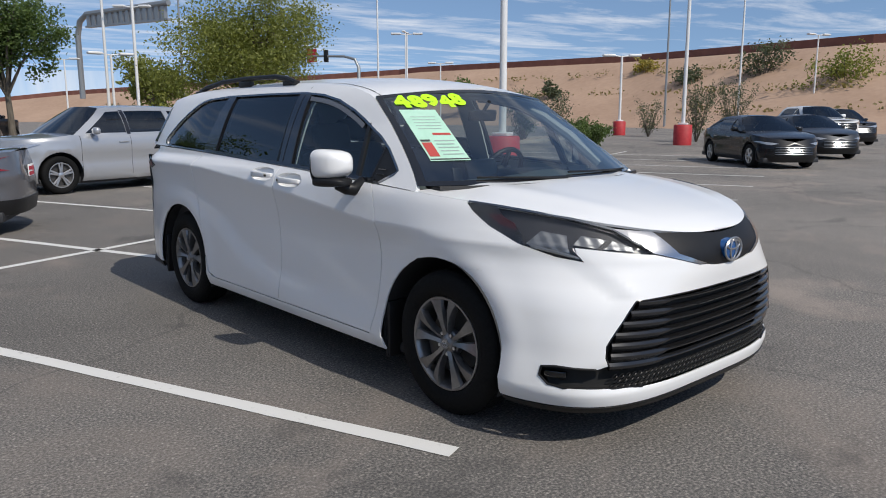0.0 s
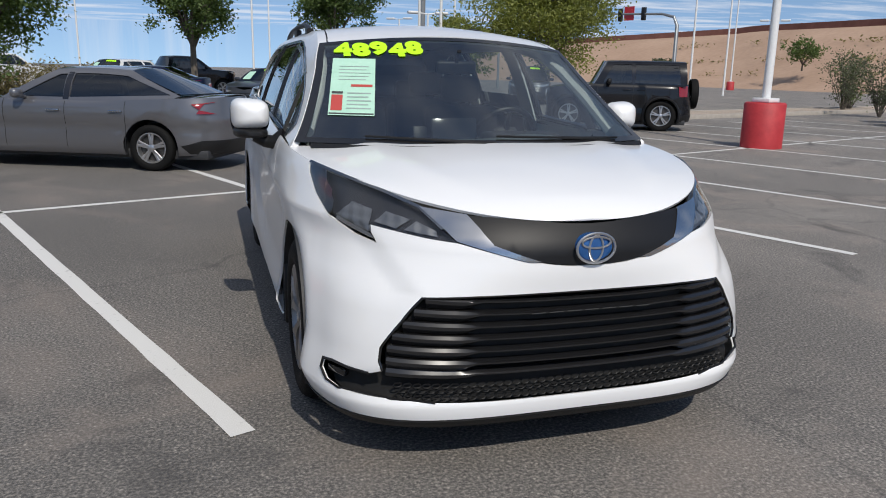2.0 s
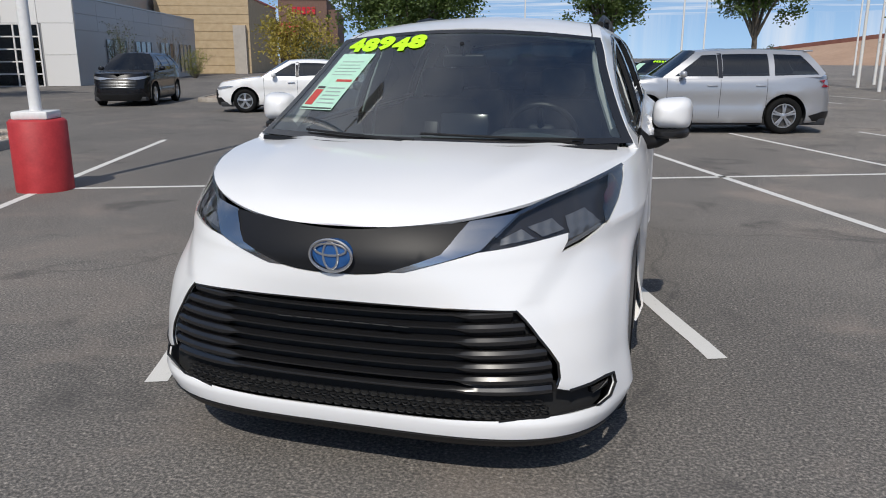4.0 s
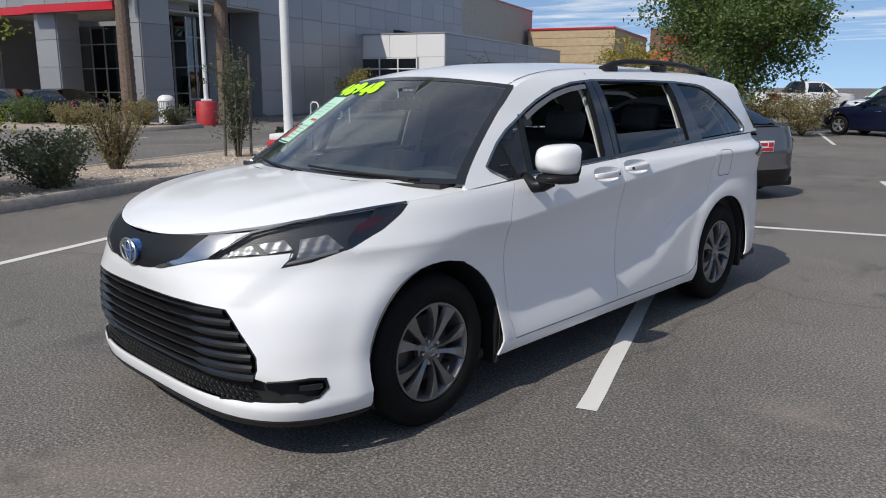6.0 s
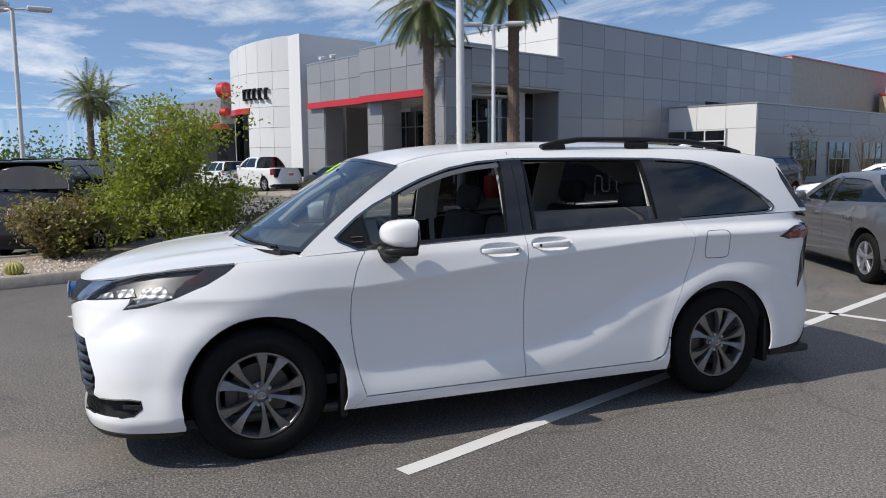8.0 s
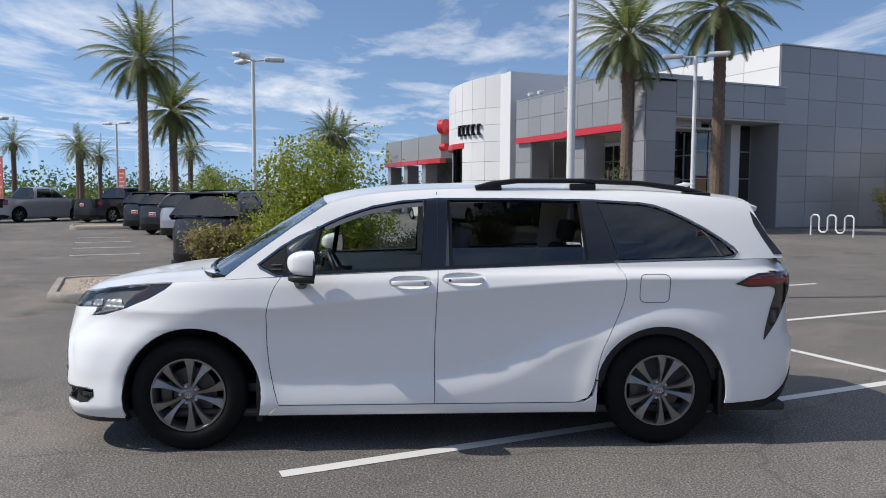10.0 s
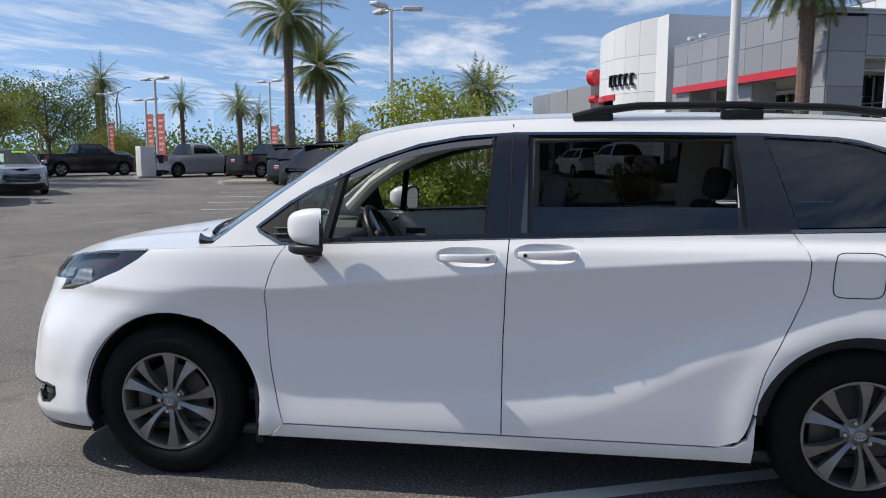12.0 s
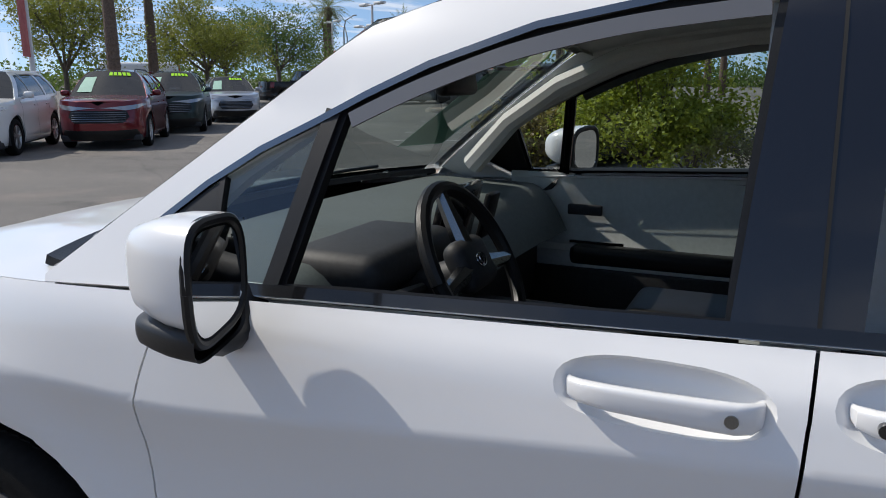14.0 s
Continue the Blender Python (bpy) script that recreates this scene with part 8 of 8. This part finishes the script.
bush(pose(-7.4, 25.0, 0.1), 1.3, 2.4, L_DRY, "dry tan shrub beside another", 62, leaf=0.09, count=2600)
# planter by the stalls
tree(pose(-8.6, -0.25, 0.12), 2.65, 2.7, L_BRIGHT, "bright green young tree with a stake in the planter", 71, leaf=0.068, count=17000, trunk=0.035, base=0.10, limbs=18, low=-0.35, name="young_tree")
tree(pose(-8.55, 0.35, 0.12), 1.3, 1.5, L_BRIGHT, "low bright green bush in the planter", 72, leaf=0.07, count=4500, trunk=0.03, base=0.06, limbs=12, name="bush", category="bush")
bush(pose(-8.5, -1.9, 0.12), 0.95, 1.7, L_DRY, "tawny wiry bush in the planter", 73, leaf=0.085, count=6400, stems=90, upright=0.95)
bush(pose(-8.3, 1.6, 0.12), 0.85, 1.7, L_OLIVE, "low grey-green bush at the kerb", 74, leaf=0.055, count=5200, stems=30, upright=0.7)
bush(lotpose := pose(*lot(-8.4, 6.6), 0.12), 1.25, 1.15, L_DRY, "dry upright bush in the gravel", 75, leaf=0.045, count=4200, stems=34, upright=1.0)
bush(pose(*lot(-8.0, 9.5), 0.12), 2.3, 1.1, L_OLIVE, "thin sapling tied between two stakes", 76, leaf=0.06, count=2600, stems=14, upright=1.0, name="sapling", category="sapling")
bush(pose(*lot(-7.6, 10.9), 0.12), 0.6, 0.9, L_OLIVE, "spiky grey-green succulent in the gravel", 77, leaf=0.10, count=1300, stems=30, upright=0.6)
for c, s in ((-8.25, 9.4), (-7.75, 9.6), (-9.0, 2.0)):
    st = thing("stake", pose(*lot(c, s), 0.1), "brown wooden tree stake in the gravel", "stake")
    bm = bmesh.new()
    tube(bm, [(0, 0, 0), (0.05, 0.02, 2.1)], [0.03, 0.027], 8)
    part("post", bm, M_BARK, st)
# showroom planting
for i, (c, s, h, w, mat) in enumerate(((-24.0, 17.2, 1.1, 2.4, L_GREEN), (-22.0, 17.4, 0.9, 2.0, L_DRY), (-26.5, 17.0, 0.7, 2.0, L_OLIVE), (-19.4, 18.4, 1.0, 1.6, L_DRY), (-18.4, 19.0, 0.8, 1.4, L_OLIVE))):
    bush(pose(*lot(c, s), 0.1), h, w, mat, "low shrub in the showroom planter", 80 + i, leaf=0.08, count=2200, stems=20, upright=0.5)
bush(pose(*lot(-20.6, 36.2), 0), 2.6, 3.0, L_BUFF, "yellow flowering shrub against the showroom wall", 90, leaf=0.12, count=2600, stems=22, upright=0.7)
bush(pose(*lot(-15.6, 44.5), 0), 3.4, 1.8, L_OLIVE, "young thin tree by the workshop", 91, leaf=0.1, count=1400, stems=14, upright=1.0)
bush(pose(*lot(-14.8, 52.0), 0), 3.6, 2.6, L_DRY, "bare dry shrub by the workshop", 92, leaf=0.05, count=700, stems=26, upright=0.9)
bush(pose(*lot(-14.6, 58.0), 0), 2.4, 3.0, L_YELLOW, "yellow-green shrub by the block building", 93, leaf=0.1, count=1600, stems=22, upright=0.7)
palm(pose(-27.2, 11.3, 0.05), 7.6, "tall date palm by the showroom column", 1, radius=0.27, frond=3.3)
palm(pose(-25.7, 14.75, 0.05), 8.5, "tall date palm beside the showroom glazing", 2, radius=0.27, frond=3.4)
palm(pose(-36.4, -12.55, 0), 7.9, "tall date palm beyond the parked pickups", 3, radius=0.28, frond=3.5)
palm(pose(-41.0, -12.3, 0), 5.6, "shorter date palm beyond the parked pickups", 4, radius=0.26, frond=3.0)
palm(pose(-57.0, -4.4, 0), 5.6, "date palm of a leaning pair", 5, radius=0.25, frond=2.9, leaflets=24)
palm(pose(-60.0, -3.6, 0), 5.4, "smaller date palm of a pair", 6, radius=0.25, frond=2.8, leaflets=24)
far = None
for i, (x, y, h) in enumerate(((-63.9, -41.4, 6.2), (-72.1, -37.0, 5.6), (-79.2, -33.7, 6.0), (-84.7, -33.5, 5.0), (-60.9, -39.0, 7.0), (-66, -28, 4.6), (-88, -24, 6.4), (-62, -17, 4.4))):
    if far is None:
        far = palm(pose(x, y, 0), h, "distant date palm against the sky", 20, radius=0.25, frond=2.7, fronds=38, group="distant palms", leaflets=18)
    else:
        copy_thing(far, pose(x, y, h - 6.2, 0, 0, 47 * i))
palm(pose(-25.4, -28.3, 0), 8.6, "tall date palm behind the parked suvs", 7, radius=0.3, frond=3.4)
palm(pose(-30.4, -30.8, 0), 9.4, "tall slim date palm behind the parked suvs", 8, radius=0.26, frond=3.3)
tree(pose(-27.0, -33.6, 0), 6.4, 7.5, L_YELLOW, "wide yellow-green tree behind parked suvs", 31, leaf=0.14, count=15000)
tree(pose(-34.4, -30.6, 0), 6.6, 7.6, L_YELLOW, "broad pale green tree behind parked cars", 32, leaf=0.14, count=16000)
tree(pose(-46.6, -34.4, 0), 6.8, 8.0, L_GREEN, "dark green tree beyond the black pickup", 33, leaf=0.17, count=11000, low=-0.1)
tree(pose(-50.6, -42.9, 0), 7.6, 9.0, L_GREEN, "dark green tree in the distance", 34, leaf=0.17, count=12000, low=-0.1)
tree(pose(-52.0, -12.5, 0), 3.6, 5.0, L_BRIGHT, "bright green shrub beyond the suvs", 35, leaf=0.14, count=8000, base=0.10, low=-0.2)
tree(pose(-58.0, -36.5, 0), 3.4, 6.5, L_YELLOW, "yellow-green shrub along the street", 36, leaf=0.14, count=9000, base=0.10, low=-0.2)
tree(pose(-70.0, -44.0, 0), 4.4, 9.0, L_GREEN, "green shrub along the street", 37, leaf=0.15, count=11000, base=0.10, low=-0.2)
# distant hedge of woods along the street, many crowns in one
rnd = random.Random(7)
pts = []
for i in range(150):
    a = radians(150 + 85 * i / 150)
    d = 118 + rnd.uniform(-14, 14)
    h = rnd.uniform(2.0, 5.0)
    for _ in range(200):
        pts.append(Vector((d * math.cos(a) + rnd.gauss(0, 2.4), d * math.sin(a) + rnd.gauss(0, 2.4), abs(rnd.gauss(h * 0.45, h * 0.35)))))
hedge = new("far_woods", leaves_mesh("far_woods", pts, 0.55, L_GREEN, rnd))
tagged(hedge, "distant belt of green trees along the street", "woods", kind="stuff")


# ribbed ball cactus in the gravel
M_CACTUS = textured(material("yellow cactus spines", (0.4, 0.36, 0.10), 0.8), 60, (0.26, 0.25, 0.06), (0.55, 0.48, 0.16), 8)
bm = bmesh.new()
rings = [[bm.verts.new(((0.115 + 0.012 * math.cos(16 * a)) * math.sin(p) * math.cos(a), (0.115 + 0.012 * math.cos(16 * a)) * math.sin(p) * math.sin(a), 0.075 - 0.095 * math.cos(p)))
          for a in span(0, 2 * math.pi, 64)[:-1]] for p in span(0.15, math.pi - 0.05, 12)]
for p, q in zip(rings, rings[1:]):
    for i in range(64):
        bm.faces.new((p[i], p[(i + 1) % 64], q[(i + 1) % 64], q[i]))
bm.faces.new(rings[-1])
bmesh.ops.recalc_face_normals(bm, faces=bm.faces)
tagged(part("cactus", bm, M_CACTUS, None, m=pose(*lot(-7.05, 0.15), 0.115)), "small yellow barrel cactus in the gravel bed", "cactus")


# ---- embankment, poles, signs ----
M_POLE = textured(material("white painted steel", (0.72, 0.72, 0.71), 0.4), 20, (0.66, 0.66, 0.65), (0.76, 0.76, 0.75), 2)
M_REDBASE = textured(material("faded red paint", (0.42, 0.025, 0.03), 0.6), 6, (0.34, 0.02, 0.025), (0.47, 0.035, 0.04), 40, bump=0.2, bump_scale=70)
M_LAMPGLASS = material("lamp diffuser", (0.65, 0.66, 0.66), 0.3)
M_WALLRED = textured(material("red-brown wall", (0.20, 0.085, 0.06), 0.9), 0.8, (0.15, 0.06, 0.045), (0.23, 0.10, 0.075), 12)
line = [(118, -140), (96, -30), (84, 28.5), (90, 63), (84, 108), (48, 186), (26, 207)]


def hill_row(k, j):
    n = len(line) - 1
    i = min(n - 1, int(k * n))
    t = k * n - i
    a, b = Vector(line[i]), Vector(line[i + 1])
    p = a.lerp(b, t)
    back = Vector((p.x - 0, p.y - 0)).normalized()
    dist, z = ((-34, -0.05), (-30, 0.0), (-22, 1.6), (-14, 3.6), (-6, 6.2), (0, 8.0), (4, 8.6), (40, 8.8))[j]
    q = p + back * dist
    return Vector((q.x, q.y, z * min(1.04, 1.04 - 2.0 * max(0.0, k - 0.65)) + (0.4 * noise.noise(Vector((q.x * 0.05, q.y * 0.05, 0))) if 1 < j < 6 else 0)))


bm = bmesh.new()
rows = [[bm.verts.new(hill_row(k / 90, j)) for j in range(8)] for k in range(91)]
for a, b in zip(rows, rows[1:]):
    for j in range(7):
        bm.faces.new((a[j], a[j + 1], b[j + 1], b[j]))
outward(bm, (0, 0, -200))
tagged(part("embankment", bm, M_DIRT, None), "pink desert soil embankment along the road", "embankment", kind="structure")
bm = bmesh.new()
rows = []
for k in range(91):
    q, r = hill_row(k / 90, 5), hill_row(k / 90, 6)
    d = (r - q)
    d.z = 0
    d.normalize()
    top = 0.95
    rows.append([bm.verts.new(r + Vector((0, 0, -0.6))), bm.verts.new(r + Vector((0, 0, top))), bm.verts.new(r + d * 0.4 + Vector((0, 0, top))), bm.verts.new(r + d * 0.4 + Vector((0, 0, -0.6)))])
for a, b in zip(rows, rows[1:]):
    for j in range(3):
        bm.faces.new((a[j], a[j + 1], b[j + 1], b[j]))
bmesh.ops.recalc_face_normals(bm, faces=bm.faces)
tagged(part("boundary_wall", bm, M_WALLRED, None, smooth=False), "long red-brown wall along the embankment's crest", "wall", kind="structure")
# desert trees and scrub on the embankment
for i, (x, y, k, h, w, mat) in enumerate(((79, 37.5, 0.6, 6.4, 6.4, L_OLIVE), (80, 47, 0.55, 4.0, 4.4, L_OLIVE), (69, 75, 0.4, 4.4, 4.6, L_GREEN), (86, 57, 0.8, 4.2, 4.2, L_BUFF), (74, 27, 0.5, 4.6, 6.6, L_YELLOW), (77, 66, 0.45, 3.2, 2.4, L_OLIVE),
                                          (62, 95, 0.15, 3.2, 3.0, L_OLIVE), (40, 128, 0.0, 3.4, 3.6, L_OLIVE), (20, 150, 0.0, 3.6, 4.0, L_OLIVE))):
    tree(pose(x, y, 8 * k * 0.75), h, w, mat, "small desert tree on the embankment", 200 + i, leaf=0.3, count=1700, trunk=0.1, base=0.18, name="desert_tree")
rnd = random.Random(3)
pts = []
for _ in range(90):
    k = rnd.uniform(0.12, 0.75)
    j = rnd.choice((2, 3, 3, 4, 4))
    p = hill_row(k, j)
    for _ in range(26):
        pts.append(p + Vector((rnd.gauss(0, 0.9), rnd.gauss(0, 0.9), abs(rnd.gauss(0.2, 0.3)))))
tagged(new("scrub", leaves_mesh("scrub", pts, 0.4, L_DRY, rnd)), "dry tan scrub strewn over the embankment", "scrub", kind="stuff")


def light_pole(m, height, label, heads=2, red=True, base_r=0.42, base_h=0.95, arm=0.9, group="car park light poles", r=0.09):
    """A white pole on a red concrete drum, with flat lamp heads."""
    root = thing("light_pole", m, label, "light pole", group)
    z = 0.0
    if red:
        bm = bmesh.new()
        lathe(bm, [(0.0, 0.0), (base_r, 0.0), (base_r, base_h - 0.03), (base_r - 0.03, base_h), (0.0, base_h)], "Z", 32)
        bmesh.ops.recalc_face_normals(bm, faces=bm.faces)
        part("drum_base", bm, M_REDBASE, root, "red painted concrete drum", sharp=50)
        part("pole_foot", boxed(-0.2, 0.2, -0.2, 0.2, base_h, base_h + 0.09, bevel=0.02), M_POLE, root)
        z = base_h + 0.05
    bm = bmesh.new()
    cyl(bm, (0, 0, z), (0, 0, height), r, r * 0.8, seg=16)
    part("pole", bm, M_POLE, root)
    for i in range(heads):
        a = math.pi * 2 * i / heads
        d = Vector((math.cos(a), math.sin(a), 0))
        bm = bmesh.new()
        tube(bm, [Vector((0, 0, height - 0.05)), d * arm * 0.5 + Vector((0, 0, height))], 0.04, 8)
        part("arm", bm, M_POLE, root)
        hm = pose(d.x * arm, d.y * arm, height + 0.02, 0, 0, math.degrees(a))
        bm = bmesh.new()
        box(bm, -0.42, 0.42, -0.20, 0.20, -0.06, 0.09, 0.05, 3)
        h = part("lamp_head", bm, M_POLE, root, m=hm)
        part("lamp_glass", boxed(-0.34, 0.34, -0.15, 0.15, -0.075, -0.055), M_LAMPGLASS, h)
    return root


for x, y, h, turn, lab in ((10.0, 10.2, 10.5, 20, "tall white light pole on a red drum between stalls"), (29.0, 16.8, 10.5, 20, "white light pole on a red drum in an island"), (40.5, 28.6, 5.3, -35, "low white light pole on a red drum"),
                           (55, 70, 11.0, 40, "distant white light pole"), (-24.9, 13.4, 7.3, 65, "white light pole on a red drum by the showroom")):
    light_pole(pose(x, y, 0, 0, 0, turn), h, lab)
light_pole(pose(-5.85, 3.98, 0, 0, 0, 20), 9.0, "white light pole on a low red drum between the stalls", base_r=0.31, base_h=0.82, r=0.065)
for x, y, h, turn in ((37.5, 48.0, 8.0, -40), (49.9, 25.0, 9.6, -20), (70.4, 28.3, 8.6, -20), (10.6, 40.1, 12.0, 0), (17.1, 53.7, 9.0, -40), (16.7, 69.6, 6.2, -40), (49.5, 57.4, 6.6, -40), (2.3, 56.7, 7.6, 0),
                      (-10.9, 65.8, 6.8, 0), (4.3, 66.5, 7.4, 0), (10.4, 35.2, 11.5, 0), (12.5, 45.0, 5.0, 0), (33.0, 46.0, 10.8, 0)):
    light_pole(pose(x, y, 0, 0, 0, turn), h, "white light pole with flat lamps beyond the stalls", red=False, group="distant light poles", r=0.08)
light_pole(pose(-27.3, -4.9, 0, 0, 0, 100), 7.3, "white light pole with three lamps beyond the suvs", heads=3, red=False)
M_BANNER = textured(material("red print banner", (0.48, 0.09, 0.08), 0.7), 1.3, (0.42, 0.06, 0.06), (0.60, 0.20, 0.17), 8)
M_BANNERLIGHT = material("pale banner print", (0.72, 0.45, 0.40), 0.7)


def banner_pole(m, height, label, ban_z, ban_h, w=0.75, heads=2):
    root = light_pole(m, height, label, heads, False, group="banner poles")
    b = part("banner", boxed(0.10, 0.10 + w, -0.01, 0.01, ban_z, ban_z + ban_h), M_BANNER, root, "faded red banner", smooth=False)
    for k in range(6):
        z = ban_z + ban_h * (0.12 + 0.14 * k)
        part("banner_print", boxed(0.18, 0.02 + w * (0.75 + 0.2 * (k % 2)), -0.014, -0.010, z, z + ban_h * 0.05), M_BANNERLIGHT, b, smooth=False)
    return root


banner_pole(pose(-39.7, -18.8 - 3.4, 0, 0, 0, 60), 5.8, "light pole with a red banner", 1.2, 2.5)
banner_pole(pose(-46.0, -26.4, 0, 0, 0, 60), 5.0, "light pole with a faded red banner", 1.4, 2.6)
banner_pole(pose(-56.0, -35.5, 0, 0, 0, 60), 6.2, "distant light pole with a red banner", 1.4, 2.4)
banner_pole(pose(-16.2, -22.0, 0, 0, 0, 40), 9.0, "light pole with a tall red banner", 2.2, 3.2, 0.95)
banner_pole(pose(-53.0, -20.0, 0, 0, 0, 60), 6.8, "slim light pole with a red banner", 1.2, 2.2)
M_GALV = material("galvanised steel", (0.35, 0.36, 0.36), 0.5, 0.8)
for x, y, h, a in ((-78, -48, 8.5, 60), (-82, -50, 8.0, 240), (-70, -52, 7.0, 100)):
    lamp = thing("street_lamp", pose(x, y, 0, 0, 0, a), "curved grey street lamp in the distance", "street lamp", "street lamps")
    bm = bmesh.new()
    tube(bm, [(0, 0, 0), (0, 0, h * 0.8), (0.5, 0, h * 0.95), (2.4, 0, h)], [0.12, 0.09, 0.07, 0.05], 8)
    part("post", bm, M_GALV, lamp)
    part("lamp_head", boxed(2.3, 3.1, -0.12, 0.12, h - 0.05, h + 0.08, bevel=0.04), M_GALV, lamp)
# signal mast and sign gantry by the road
sig = thing("traffic_signal", pose(37.1, 54.4, 0, 0, 0, 110), "traffic signal mast arm with a red sign", "traffic signal")
bm = bmesh.new()
tube(bm, [(0, 0, 0), (0, 0, 5.6), (0.4, 0, 6.3), (1.6, 0, 6.6), (9.0, 0, 6.9)], [0.18, 0.15, 0.13, 0.11, 0.07], 10)
part("mast_arm", bm, M_GALV, sig)
for x in (3.6, 6.2, 8.4):
    h = part("signal_head", boxed(x - 0.18, x + 0.18, -0.15, 0.15, 6.15, 7.25, bevel=0.03), M_BLACK, sig)
    for k in range(3):
        bm = bmesh.new()
        cyl(bm, (x, -0.15, 6.36 + 0.34 * k), (x, -0.2, 6.36 + 0.34 * k), 0.12, seg=14)
        part("signal_lens", bm, M_GAP, h)
part("road_sign", boxed(4.7, 5.8, -0.06, -0.02, 6.2, 7.4), M_REDBAND, sig, "red and white road sign", smooth=False)
part("sign_bars", boxed(4.85, 5.65, -0.075, -0.06, 6.95, 7.15), M_PAPERWHITE, sig, smooth=False)
part("sign_bars", boxed(4.95, 5.55, -0.075, -0.06, 6.5, 6.7), M_PAPERWHITE, sig, smooth=False)
gan = thing("sign_gantry", pose(36.3, 131.6, 6.0, 0, 0, -72), "steel truss gantry over the motorway", "gantry")
bm = bmesh.new()
tube(bm, [(0, 0, -2), (0, 0, 8.0), (0.8, 0, 10.2), (2.6, 0, 11.2), (22, 0, 11.6)], 0.45, 10)
part("mast", bm, M_GALV, gan)
for k in range(14):
    x = 3 + 1.35 * k
    part("truss_bar", boxed(x, x + 0.75, -0.3, 0.3, 9.3, 11.2), M_GALV, gan, smooth=False)
part("truss_rail", boxed(2.6, 22, -0.35, 0.35, 9.1, 9.4), M_GALV, gan, smooth=False)
for x, y, h in ((64, 40, 26), (24, 62, 24), (-49, -14.5, 17)):
    mast = thing("slim_mast", pose(x, y, 0), "tall thin mast against the sky", "mast")
    bm = bmesh.new()
    cyl(bm, (0, 0, 0), (0, 0, h), 0.12, 0.05, seg=8)
    part("post", bm, M_GALV, mast)
# small things by the showroom
bin_ = thing("trash_can", pose(-26.2, 12.35, 0.03), "white slatted trash can with a domed lid", "trash can")
for k in range(20):
    a = 2 * math.pi * k / 20
    part("slat", boxed(-0.035, 0.035, -0.012, 0.012, 0.04, 0.92, m=pose(0.30 * math.cos(a), 0.30 * math.sin(a), 0, 0, 0, math.degrees(a) + 90)), M_POLE, bin_, smooth=False)
bm = bmesh.new()
lathe(bm, [(0.27, 0.02), (0.27, 0.9)], "Z", 24)
part("liner", bm, M_TRIM_GREY, bin_)
bm = bmesh.new()
lathe(bm, [(0.34, 0.92), (0.33, 1.0), (0.26, 1.10), (0.14, 1.16), (0.14, 1.12)], "Z", 24)
part("lid", bm, M_POLE, bin_, "white domed lid")
rack = thing("bike_rack", pose(-24.0, 18.8, 0, 0, 0, 20), "white wavy bicycle rack", "bike rack")
bm = bmesh.new()
pts = [(-0.9, 0, 0)]
for k in range(5):
    x0 = -0.9 + 0.4 * k
    z0, z1 = (0.75, 0.75) if k % 2 == 0 else (0.25, 0.25)
    pts += [(x0, 0, z0), (x0 + 0.1, 0, z0 + (0.1 if k % 2 == 0 else -0.1)), (x0 + 0.3, 0, z0 + (0.1 if k % 2 == 0 else -0.1)), (x0 + 0.4, 0, z0)]
pts += [(1.1, 0, 0)]
tube(bm, pts, 0.035, 8)
part("rail", bm, M_POLE, rack)
ut = thing("utility_cabinet", pose(-35.4, -20.6, 0, 0, 0, 45), "pale grey utility cabinet on a concrete pad", "utility cabinet")
part("pad", boxed(-0.7, 0.7, -0.6, 0.6, 0, 0.1), M_CONCRETE, ut, smooth=False)
part("cabinet", boxed(-0.5, 0.5, -0.4, 0.4, 0.1, 1.75, bevel=0.03), M_SOFFIT, ut)
vanw = thing("box_van", pose(-41.0, -43.5, 0, 0, 0, 40), "white high-roof van beyond the trees", "van")
bm = bmesh.new()
box(bm, -1.0, 1.0, -2.2, 3.2, 0.4, 2.65, 0.25, 4)
part("body", bm, P_WHITE, vanw)
part("windscreen", boxed(-0.85, 0.85, -2.22, -2.1, 1.4, 2.1, bevel=0.05), M_TINT, vanw)
for x in (-0.95, 0.95):
    for y in (-1.4, 2.2):
        bm = bmesh.new()
        cyl(bm, (x - 0.12, y, 0.36), (x + 0.12, y, 0.36), 0.36, seg=24)
        part("wheel", bm, M_TYRE, vanw)
sg = thing("dealer_sign", pose(-48.9, -46.7, 0, 0, 0, 40), "white monument sign with a red oval mark", "sign")
part("panel", boxed(-1.3, 1.3, -0.15, 0.15, 0, 3.2, bevel=0.05), M_PANEL_WHITE, sg)
bm = bmesh.new()
tube(bm, [(0.5 * math.cos(t), 0, 2.3 + 0.34 * math.sin(t)) for t in span(0, 2 * math.pi, 24)], 0.07, 6, caps=False)
part("oval_mark", bm, M_REDBAND, sg, m=pose(0, 0.18, 0))
part("sign_bar", boxed(-0.7, 0.7, 0.15, 0.19, 1.2, 1.45), M_REDBAND, sg, smooth=False)
